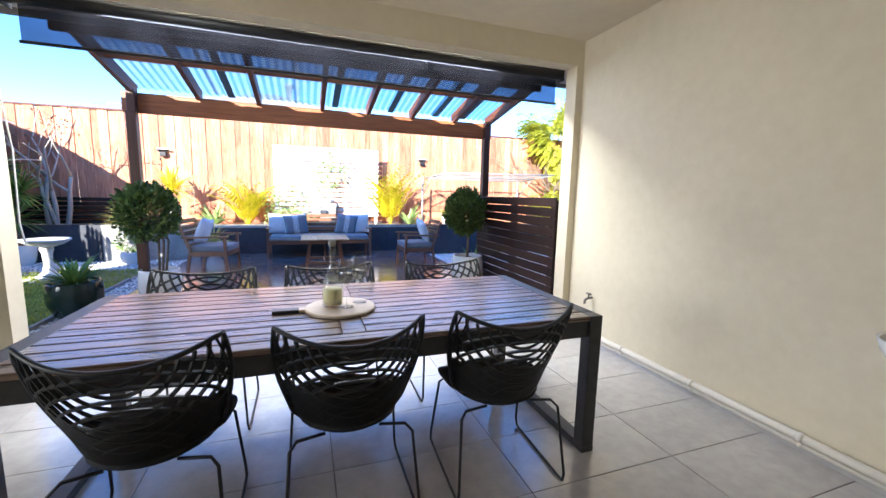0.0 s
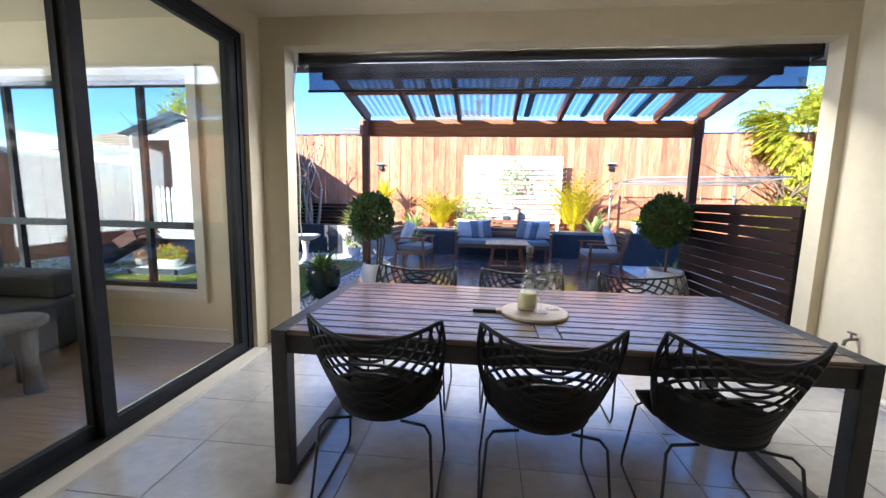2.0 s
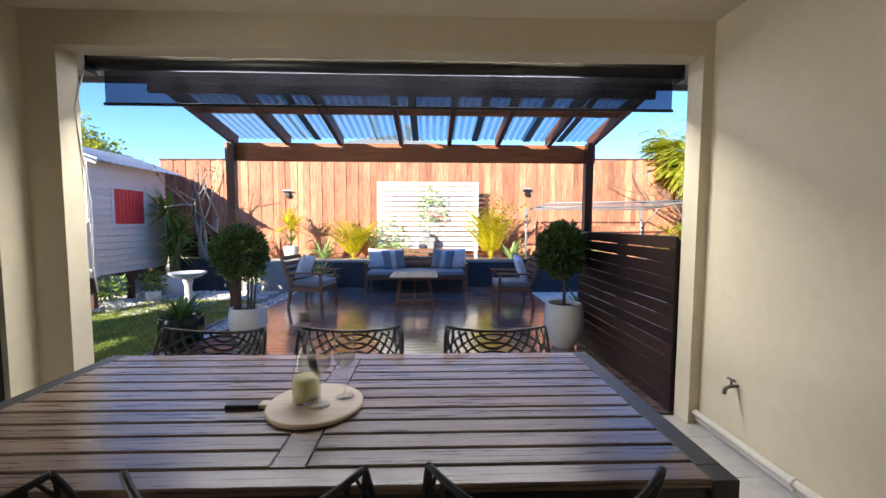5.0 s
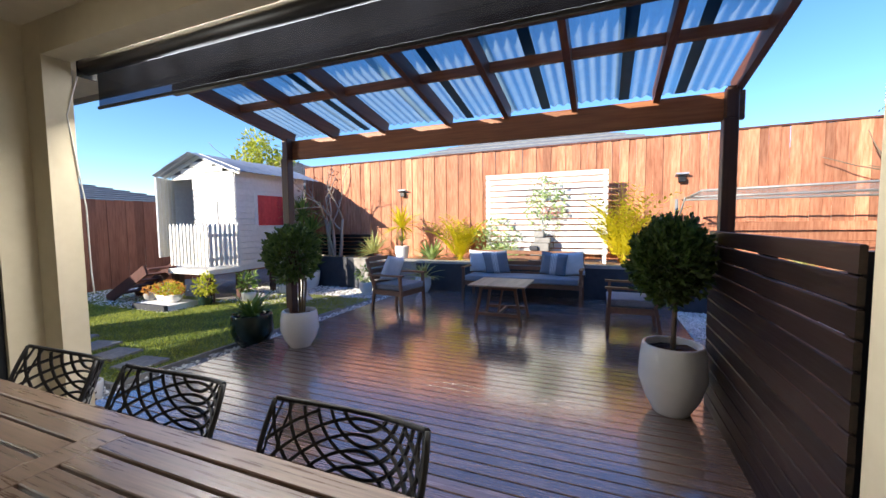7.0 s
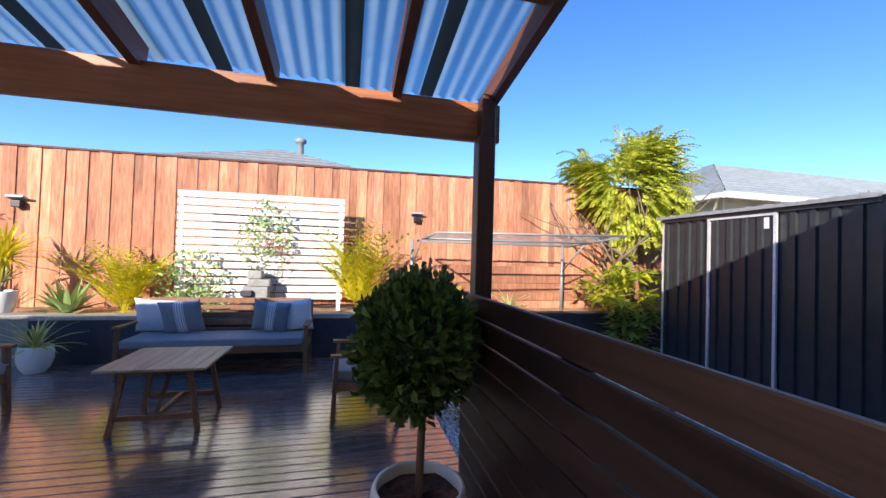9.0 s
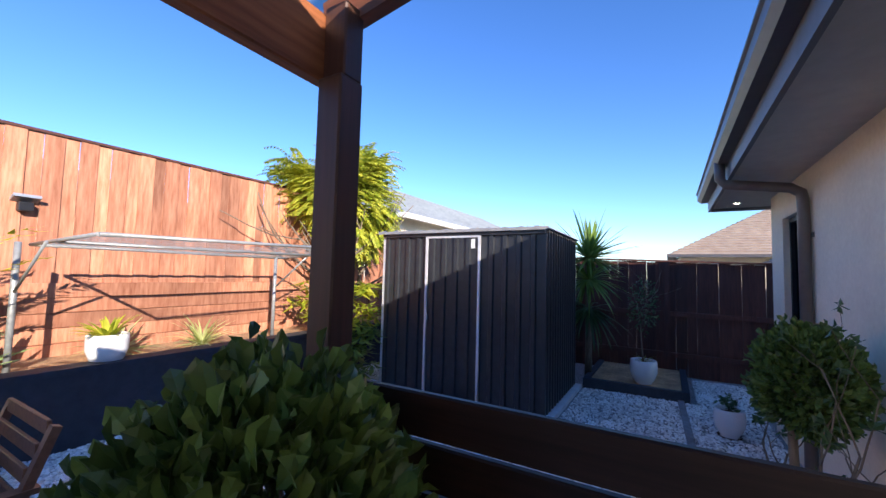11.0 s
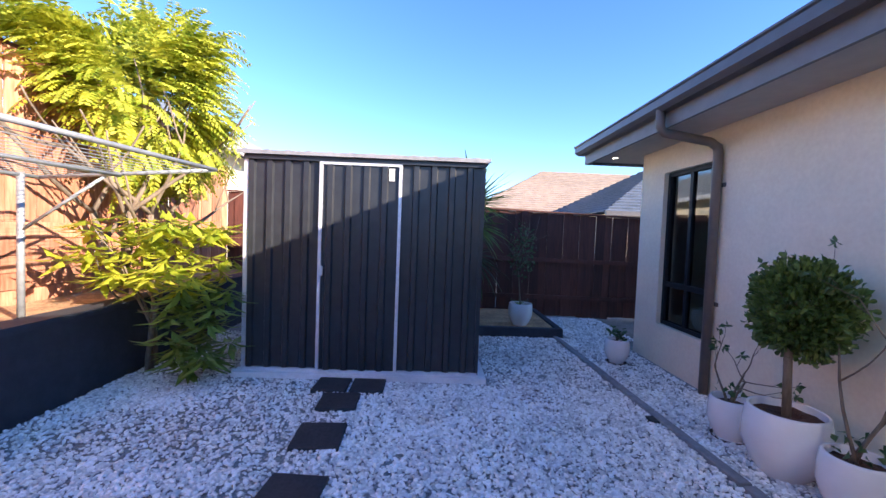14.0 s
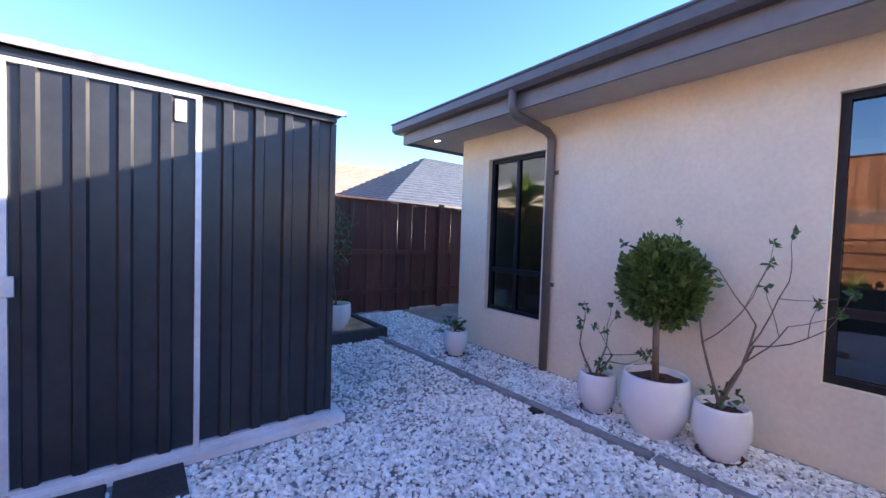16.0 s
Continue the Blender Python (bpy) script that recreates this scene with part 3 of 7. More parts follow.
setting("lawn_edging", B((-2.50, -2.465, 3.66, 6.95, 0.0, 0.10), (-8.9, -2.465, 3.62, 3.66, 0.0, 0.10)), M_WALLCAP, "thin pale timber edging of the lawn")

# ---- pergola ----
pergola = thing("pergola", (0.3, 5.1, FZ), "stained timber pergola with a clear corrugated roof over the deck", "pergola")
O = Vector((0.3, 5.1, FZ))


def at(bm, o=O):
    bm.transform(Matrix.Translation(-o))
    return bm


def roof_z(y):
    return 2.515 + (5.2 - y) * 0.185


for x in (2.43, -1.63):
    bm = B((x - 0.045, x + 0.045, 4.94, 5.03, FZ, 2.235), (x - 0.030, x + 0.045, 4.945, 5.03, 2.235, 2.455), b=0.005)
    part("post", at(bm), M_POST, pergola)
part("front_beam", at(B((-1.73, 2.53, 5.031, 5.076, 2.235, 2.44), b=0.005)), M_BEAM, pergola, "stained front beam, its orange-brown brightened as if sunlit")
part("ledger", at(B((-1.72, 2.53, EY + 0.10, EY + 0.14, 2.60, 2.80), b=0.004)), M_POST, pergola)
for x in (-1.62, -1.02, -0.42, 0.27, 0.82, 1.38, 1.97, 2.475):
    bm = bmesh.new()
    beam(bm, (x, EY + 0.14, roof_z(EY + 0.14) - 0.07), (x, 5.09, roof_z(5.09) - 0.07), 0.045, 0.12)
    part("rafter", at(bm), M_RAFT, pergola)
for y in (4.40, 3.92):
    xs = (-1.62, -1.02, -0.42, 0.27, 0.82, 1.38, 1.97, 2.475)
    for a, b_ in zip(xs, xs[1:]):
        z = roof_z(y) - 0.035
        part("batten", at(B((a + 0.023, b_ - 0.023, y - 0.02, y + 0.02, z - 0.035, z + 0.03))), M_BEAM, pergola)
# corrugated sheets
SW = 0.86
xs0 = -1.76
for k in range(5):
    bm = bmesh.new()
    x0, x1 = xs0 + k * SW, xs0 + (k + 1) * SW + 0.06
    if k == 4:
        x1 = 2.56
    n = int((x1 - x0) / 0.0095)
    prev = None
    for i in range(n + 1):
        x = x0 + (x1 - x0) * i / n
        dz = 0.009 * math.sin(2 * math.pi * x / 0.076) + 0.012 * (k % 2)
        a = bm.verts.new((x, EY + 0.12, roof_z(EY + 0.12) + 0.012 + dz))
        c = bm.verts.new((x, 5.22, roof_z(5.22) + 0.012 + dz))
        if prev:
            f = bm.faces.new((prev[0], a, c, prev[1]))
            f.smooth = True
        prev = (a, c)
    ob = part("roof_sheet", at(bm), M_POLY, pergola, "clear corrugated plastic sheet")
    ob.visible_shadow = False

for x in (-0.72, 0.43, 1.13, 1.75, 2.15):
    bm = bmesh.new()
    beam(bm, (x, EY + 0.16, roof_z(EY + 0.16) - 0.004), (x, 5.20, roof_z(5.20) - 0.004), 0.075, 0.003)
    part("sheet_overlap", at(bm), M_POLYD, pergola, "dark dirty overlap of the roof sheets")

# ---- slatted screen ----
screen = thing("slatted_screen", (2.33, 4.04, FZ), "waist-high screen of dark red horizontal slats beside the deck", "privacy screen")
SO = Vector((2.33, 4.04, FZ))
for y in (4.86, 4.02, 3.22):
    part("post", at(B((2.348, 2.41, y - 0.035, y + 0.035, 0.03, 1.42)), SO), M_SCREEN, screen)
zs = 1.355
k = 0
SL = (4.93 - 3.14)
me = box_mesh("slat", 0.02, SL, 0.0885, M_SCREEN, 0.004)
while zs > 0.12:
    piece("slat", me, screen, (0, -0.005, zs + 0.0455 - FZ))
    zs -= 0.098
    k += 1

# ---- back fence, left fence, right fence ----
back_fence = tagged(thing("back_fence", (0, FY, 0)), "tall red-brown timber paling fence above the raised bed", "", "", "structure")


def palings(parent, mat, a, b_, z0, ztop, w=0.145, gap=0.004, th=0.018, stop=300, names="paling", seed=1):
    """Upright boards from a to b in plan, every other one lapped over its neighbours."""
    r = random.Random(seed)
    a, b_ = Vector(a), Vector(b_)
    L = (b_ - a).length
    d = (b_ - a).normalized()
    ang = math.atan2(d.y, d.x)
    n = int(L / (w + gap))
    cache = {}
    for i in range(n):
        s = (i + 0.5) * (w + gap)
        p = a + d * s
        zt = ztop(s / L) + r.uniform(-0.008, 0.008)
        h = round((zt - z0) / 0.05) * 0.05
        ww = w + (0.018 if i % 2 else -0.012)
        key = (h, i % 2, r.randrange(2))
        if key not in cache:
            cache[key] = box_mesh(names, ww, th, h, mat, 0.003)
        off = 0.016 if i % 2 else 0.0
        nrm = Vector((d.y, -d.x, 0))
        ob = piece(names, cache[key], parent, (p.x + nrm.x * off - parent.location.x, p.y + nrm.y * off - parent.location.y, zt - h / 2 - parent.location.z), ang)
        ob.rotation_euler[1] = r.uniform(-0.004, 0.004)


part("rear_rail", B((-5.6, 8.0, FY + 0.03, FY + 0.05, 0.9, 1.0), (-5.6, 8.0, FY + 0.03, FY + 0.05, 2.4, 2.5)), M_FENCE, back_fence, loc=(0, -FY, 0))
for k in range(5):
    part("plinth_board", B((2.75, 8.0, FY - 0.055 + 0.003 * (k % 2), FY - 0.027, 0.70 + k * 0.158, 0.852 + k * 0.158), b=0.004), M_FENCE, back_fence, "horizontal timber plinth board", loc=(0, -FY, 0))
bm = bmesh.new()
beam(bm, (-5.6, 0.01, 2.975), (8.0, 0.01, 3.085), 0.10, 0.028)
part("capping", bm, M_FENCE_D, back_fence)
left_fence = tagged(thing("left_fence", (-8.95, 6, 0)), "brown timber paling fence with a gate gap", "", "", "structure")
right_fence = tagged(thing("right_fence", (9.6, 3, 0)), "dark red-brown timber fence behind the shed", "", "", "structure")
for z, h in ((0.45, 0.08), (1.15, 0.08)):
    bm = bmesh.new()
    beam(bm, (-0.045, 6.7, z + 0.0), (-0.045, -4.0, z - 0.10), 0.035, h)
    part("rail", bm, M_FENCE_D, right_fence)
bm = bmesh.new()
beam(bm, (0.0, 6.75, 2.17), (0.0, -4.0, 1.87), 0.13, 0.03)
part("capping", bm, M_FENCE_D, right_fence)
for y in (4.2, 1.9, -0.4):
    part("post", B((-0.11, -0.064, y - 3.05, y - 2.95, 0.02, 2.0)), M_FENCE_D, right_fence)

# ---- foliage helpers ----
def leaf_mesh(name, items, mat, fold=0.25, blunt=False):
    """Leaves from (centre, along, across, length, width): each a folded, pointed blade of four triangles."""
    vs, fs = [], []
    for c, a, s, L, W in items:
        nrm = a.cross(s)
        k = len(vs)
        if blunt:
            up_ = nrm * (W * fold)
            vs += [c, c + a * (L * 0.4) + s * (W * 0.42) + up_, c + a * (L * 0.74) + s * (W * 0.46) + up_, c + a * L - nrm * (L * 0.12), c + a * (L * 0.74) - s * (W * 0.46) + up_, c + a * (L * 0.4) - s * (W * 0.42) + up_, c + a * (L * 0.6)]
            fs += [(k + j, k + (j + 1) % 6, k + 6) for j in range(6)]
            continue
        vs += [c, c + a * (L * 0.45) + s * (W / 2) + nrm * (W * fold), c + a * L - nrm * (L * 0.12), c + a * (L * 0.45) - s * (W / 2) + nrm * (W * fold), c + a * (L * 0.5)]
        fs += [(k, k + 1, k + 4), (k + 1, k + 2, k + 4), (k + 2, k + 3, k + 4), (k + 3, k, k + 4)]
    me = bpy.data.meshes.new(name)
    me.from_pydata([tuple(v) for v in vs], [], fs)
    me.materials.append(mat)
    return me


def rdir(r):
    v = Vector((r.gauss(0, 1), r.gauss(0, 1), r.gauss(0, 1)))
    return v.normalized()


def crown(name, parent, centre, radii, n, L, W, mat, seed=1, shell=0.55, droop=0.0, lumps=0, label=""):
    """A crown of leaves: on an uneven ball, or on lumps round it, thinning inwards."""
    r = random.Random(seed)
    items = []
    C = Vector(centre)
    lobes = [(C, Vector(radii))]
    if lumps:
        lobes = []
        for _ in range(lumps):
            d = rdir(r)
            lobes.append((C + Vector((d.x * radii[0], d.y * radii[1], d.z * radii[2])) * r.uniform(0.45, 0.78), Vector(radii) * r.uniform(0.26, 0.46)))
        lobes.append((C, Vector(radii) * 0.6))
    for _ in range(n):
        lc, lr = lobes[r.randrange(len(lobes))]
        d = rdir(r)
        bump = 1 + 0.24 * noise.noise(d * 3.1 + lc) + r.uniform(-0.04, 0.09)
        rad = (shell + (1 - shell) * r.random() ** 0.6) * bump
        p = lc + Vector((d.x * lr.x, d.y * lr.y, d.z * lr.z)) * rad
        a = (d + rdir(r) * 0.75 + Vector((0, 0, -droop))).normalized()
        s = a.cross(rdir(r)).normalized()
        k = r.uniform(0.65, 1.2)
        items.append((p, a, s, L * k, W * k))
    ob = piece(name, leaf_mesh(name, items, mat, 0.2, mat is M_TOPI), parent)
    if label:
        ob["label"] = label
    return ob


def blades(name, parent, base, n, L, W, mat, seed=1, up=(0.5, 1.4), arch=0.6, spread=0.04, segs=5, label=""):
    """Arching strap leaves from one base."""
    r = random.Random(seed)
    vs, fs = [], []
    for i in range(n):
        th = r.uniform(0, 2 * math.pi)
        el = r.uniform(*up)
        l = L * r.uniform(0.6, 1.1)
        w = W * r.uniform(0.7, 1.1)
        h = Vector((math.cos(th), math.sin(th), 0))
        s = Vector((-h.y, h.x, 0))
        p = Vector(base) + h * r.uniform(0, spread)
        k0 = len(vs)
        for j in range(segs + 1):
            u = j / segs
            ww = w * (0.6 + 0.9 * u if u < 0.35 else 1.0 * (1 - (u - 0.35) / 0.65) ** 0.7 * 0.95 + 0.03)
            vs += [tuple(p + s * ww / 2 + Vector((0, 0, ww * 0.15))), tuple(p), tuple(p - s * ww / 2 + Vector((0, 0, ww * 0.15)))]
            e = el - arch * u * 1.6
            p = p + (h * math.cos(e) + Vector((0, 0, 1)) * math.sin(e)) * (l / segs)
        for j in range(segs):
            k = k0 + 3 * j
            fs += [(k, k + 1, k + 4, k + 3), (k + 1, k + 2, k + 5, k + 4)]
    me = bpy.data.meshes.new(name)
    me.from_pydata(vs, [], fs)
    me.materials.append(mat)
    ob = piece(name, me, parent)
    if label:
        ob["label"] = label
    return ob


def fronds(name, parent, base, n, L, mat, seed=1, leaflet=0.16, label="", up=(0.6, 1.45), lw=0.034, arch=1.35):
    """Feather leaves of a palm: a stalk with two rows of narrow leaflets."""
    r = random.Random(seed)
    for i in range(n):
        items = []
        th, el, l = r.uniform(0, 2 * math.pi), r.uniform(*up), L * r.uniform(0.65, 1.1)
        h = Vector((math.cos(th), math.sin(th), 0))
        p = Vector(base) + h * r.uniform(0, 0.05)
        S = 16
        for j in range(S):
            u = j / S
            e = el - u * u * arch
            d = h * math.cos(e) + Vector((0, 0, 1)) * math.sin(e)
            s = Vector((-h.y, h.x, 0))
            items.append((p, d, s, l / S * 1.15, 0.012))
            if u > 0.18:
                for sg in (-1, 1):
                    a = (s * sg * 0.9 + d * 0.7 + Vector((0, 0, -0.25)) + rdir(r) * 0.12).normalized()
                    items.append((p, a, a.cross(Vector((0, 0, 1))).normalized(), leaflet * (1.15 - abs(u - 0.5)) * r.uniform(0.8, 1.1), lw))
            p = p + d * (l / S)
        piece("frond", leaf_mesh("frond", items, mat, 0.1), parent)


def turned_pot(parent, r_top, r_mid, r_base, h, mat, name="pot", soil=True, n=36):
    bm = bmesh.new()
    t = 0.022
    lathe(bm, [(0, 0), (r_base * 0.96, 0.0), (r_base, 0.012), ((r_base + r_mid) / 2 * 1.03, h * 0.22), (r_mid, h * 0.5), ((r_mid * 0.55 + r_top * 0.45) * 1.015, h * 0.78), (r_top, h - 0.012), (r_top - 0.006, h),
               (r_top - t + 0.004, h), (r_top - t, h - 0.01), (r_top - t - 0.002, h * 0.6), (0, h * 0.6)], n)
    part(name, bm, mat, parent)
    if soil:
        bm = bmesh.new()
        rr = random.Random(int(h * 1000))
        z = h - 0.05
        c = bm.verts.new((0, 0, z + 0.01))
        rings = []
        for q in range(1, 6):
            rings.append([bm.verts.new(((r_top - t - 0.001) * q / 5 * math.cos(2 * math.pi * k / 20), (r_top - t - 0.001) * q / 5 * math.sin(2 * math.pi * k / 20), z + rr.uniform(-0.008, 0.012))) for k in range(20)])
        for k in range(20):
            bm.faces.new((c, rings[0][k], rings[0][(k + 1) % 20]))
        for a, b_ in zip(rings, rings[1:]):
            for k in range(20):
                bm.faces.new((a[k], b_[k], b_[(k + 1) % 20], a[(k + 1) % 20]))
        part("soil", bm, M_SOIL, parent, "dark red-brown bark mulch")


def branch(bm, p, d, L, r0, r, depth, kink=0.35, kids=2, tips=None):
    """A bent, forking, tapering limb."""
    pts, rs = [Vector(p)], [r0]
    d = Vector(d).normalized()
    for i in range(4):
        d = (d + rdir(r) * kink * 0.4 + Vector((0, 0, 0.06))).normalized()
        pts.append(pts[-1] + d * L / 4)
        rs.append(r0 * (1 - 0.11 * (i + 1)))
    tube(bm, pts, rs, 6)
    if depth:
        for k in range(kids):
            nd = (d + rdir(r) * (0.55 + kink)).normalized()
            branch(bm, pts[-1 - (k % 2)], nd, L * r.uniform(0.6, 0.85), rs[-1] * 0.85, r, depth - 1, kink, kids, tips)
    elif tips is not None:
        tips.append(pts[-1])


# ---- potted topiary trees ----
def topiary(loc, label, crown_z, radii, pot, stem_r=0.02, n=2600, seed=1, L=0.055, W=0.026, stems=1, mat=None, potmat=None, lean=(0, 0)):
    t = thing("topiary_tree", loc, label, "potted tree")
    turned_pot(t, *pot, potmat or M_WHITEG)
    bm = bmesh.new()
    r = random.Random(seed)
    for k in range(stems):
        o = 0.03 * k
        tube(bm, [(o, 0, pot[3] - 0.06), (o * 1.5 + 0.008, 0.01, (pot[3] + crown_z) / 2), (o * 0.5, 0, crown_z - radii[2] * 0.4), (0, 0, crown_z + radii[2] * 0.2)], [stem_r, stem_r * 0.9, stem_r * 0.8, stem_r * 0.5], 8)
    rr = random.Random(seed)
    for k in range(9):
        d = rdir(rr)
        tube(bm, [(0, 0, crown_z - radii[2] * 0.2), (d.x * radii[0] * 0.75, d.y * radii[1] * 0.75, crown_z + d.z * radii[2] * 0.7)], [stem_r * 0.4, 0.002], 4)
    part("trunk", bm, M_BARK, t)
    crown("crown", t, (lean[0], lean[1], crown_z), radii, n, L, W, mat or M_TOPI, seed, shell=0.5, droop=-0.5)
    return t


topiary((2.075, 4.68, FZ), "ball-headed tree in a tall white glazed pot on the deck", 1.055, (0.235, 0.26, 0.285), (0.195, 0.215, 0.12, 0.485), 0.018, 4600, 11, L=0.052, W=0.030, lean=(-0.03, 0.06))
topiary((-1.47, 4.92, FZ), "ball-headed tree in a round white pot on the deck", 1.01, (0.265, 0.265, 0.295), (0.185, 0.205, 0.115, 0.40), 0.013, 2500, 12, L=0.06, W=0.032, stems=3, lean=(-0.07, 0.0))
topiary((4.68, 3.54, 0.03), "ball-headed tree in a large white pot on gravel", 1.09, (0.27, 0.245, 0.305), (0.215, 0.235, 0.13, 0.44), 0.026, 5200, 13, L=0.050, W=0.030, lean=(0.02, -0.07))

# dark pot with a strappy plant
t = thing("pot_plant", (-2.25, 4.98, 0.05), "leafy strap plant in a dark green glazed pot beside the deck", "pot plant")
turned_pot(t, 0.225, 0.235, 0.13, 0.42, M_DGLAZE)
blades("leaves", t, (0, 0, 0.38), 60, 0.36, 0.05, M_LEAFG, 5, (0.5, 1.4), 0.5, 0.08)


def rose(loc, rz, label, pot, H, seed, n=3):
    t = thing("potted_rose", loc, label, "potted shrub")
    turned_pot(t, *pot, M_WHITEG)
    bm = bmesh.new()
    r = random.Random(seed)
    tips = []
    for k in range(n):
        branch(bm, (0.02 * k, 0, pot[3] - 0.06), Vector((math.cos(rz + k * 1.7) * 0.5, math.sin(rz + k * 1.7) * 0.25, 1)), H * r.uniform(0.7, 1.0), 0.011, r, 2, 0.4, 2, tips)
    part("stem", bm, M_BARK, t)
    items = []
    for tp in tips + tips:
        for q in range(3):
            items.append((tp, (rdir(r) + Vector((0, 0, -0.2))).normalized(), rdir(r), 0.05, 0.035))
    for q in range(16):
        items.append((Vector((r.uniform(-0.1, 0.1), r.uniform(-0.1, 0.1), pot[3] + r.uniform(0, 0.1))), rdir(r), rdir(r), 0.06, 0.045))
    piece("leaves", leaf_mesh("leaves", items, M_LEAFD), t)
    saucer = bmesh.new()
    lathe(saucer, [(0, -0.008), (pot[2] + 0.02, -0.008), (pot[2] + 0.035, 0.012), (pot[2] + 0.025, 0.012), (pot[2] + 0.01, -0.002), (0, -0.002)], 24)
    part("saucer", saucer, M_SOIL, t)


rose((5.12, 3.56, 0.045), 2.5, "bare pruned rose in a small white pot by the house wall", (0.14, 0.152, 0.09, 0.31), 0.34, 21)
rose((4.28, 3.50, 0.045), 1.0, "leggy rose with few leaves in a white pot on gravel", (0.155, 0.168, 0.10, 0.34), 0.66, 24)
rose((6.86, 3.62, 0.045), 0.5, "low leafy shrub in a small white pot on gravel", (0.135, 0.145, 0.08, 0.29), 0.10, 23)

# ---- dining table ----
table = thing("dining_table", (0.225, 1.885, FZ), "long slatted teak dining table with charcoal metal legs on tiles", "dining table")
TH = 0.705
for sx in (-1, 1):
    for sy in (-1, 1):
        x, y = sx * 1.131, sy * 0.462
        part("leg", B((x - 0.034, x + 0.034, y - 0.034, y + 0.034, 0.03, TH), b=0.003), M_TLEG, table)
    part("foot_rail", B((sx * 1.131 - 0.034, sx * 1.131 + 0.034, -0.428, 0.428, 0.0, 0.04), (sx * 1.131 - 0.034, sx * 1.131 + 0.034, -0.496, -0.428, 0.0, 0.03), (sx * 1.131 - 0.034, sx * 1.131 + 0.034, 0.428, 0.496, 0.0, 0.03)), M_TLEG, table)
    part("end_rail", B((sx * 1.131 - 0.034, sx * 1.131 + 0.034, -0.428, 0.428, TH - 0.05, TH), b=0.002), M_TLEG, table)
for sy in (-1, 1):
    part("apron", B((-1.097, 1.097, sy * 0.47 - 0.012, sy * 0.47 + 0.012, TH - 0.105, TH - 0.026), b=0.002), M_TLEG, table)
ns = 12
pitch = 0.99 / ns
me1 = box_mesh("slat", 1.048, pitch - 0.010, 0.022, M_TABLE, 0.003)
me2 = box_mesh("slat", 1.048, pitch - 0.010, 0.022, M_TABLE, 0.003)
mlong = box_mesh("edge_slat", 2.192, pitch - 0.010, 0.022, M_TABLE, 0.003)
for i in range(ns):
    y = -0.495 + (i + 0.5) * pitch
    if i in (0, ns - 1):
        piece("edge_slat", mlong, table, (0, y, TH - 0.011))
    else:
        piece("slat", me1, table, (-0.573, y, TH - 0.011))
        piece("slat", me2, table, (0.573, y, TH - 0.011))
part("centre_board", B((-0.046, 0.046, -0.411, 0.411, TH - 0.022, TH), b=0.002), M_TABLE, table, "pale cross board in the middle of the table")

# ---- dining chairs ----
def shell_point(u, v):
    """u across from -1 to 1, v up from 0 at the seat's back to 1 at the rim."""
    w = 0.215 + 0.045 * math.sin(min(v, 1) * math.pi * 0.75) + 0.0 * v
    x = u * w * (1 + 0.05 * v)
    lift = 0.055 * abs(u) ** 2.2 * v
    z = 0.42 + 0.335 * v + lift
    y = -0.20 - 0.10 * v ** 1.3 + 0.17 * abs(u) ** 2.1 * (1 - 0.35 * v)
    return Vector((x, y, z))


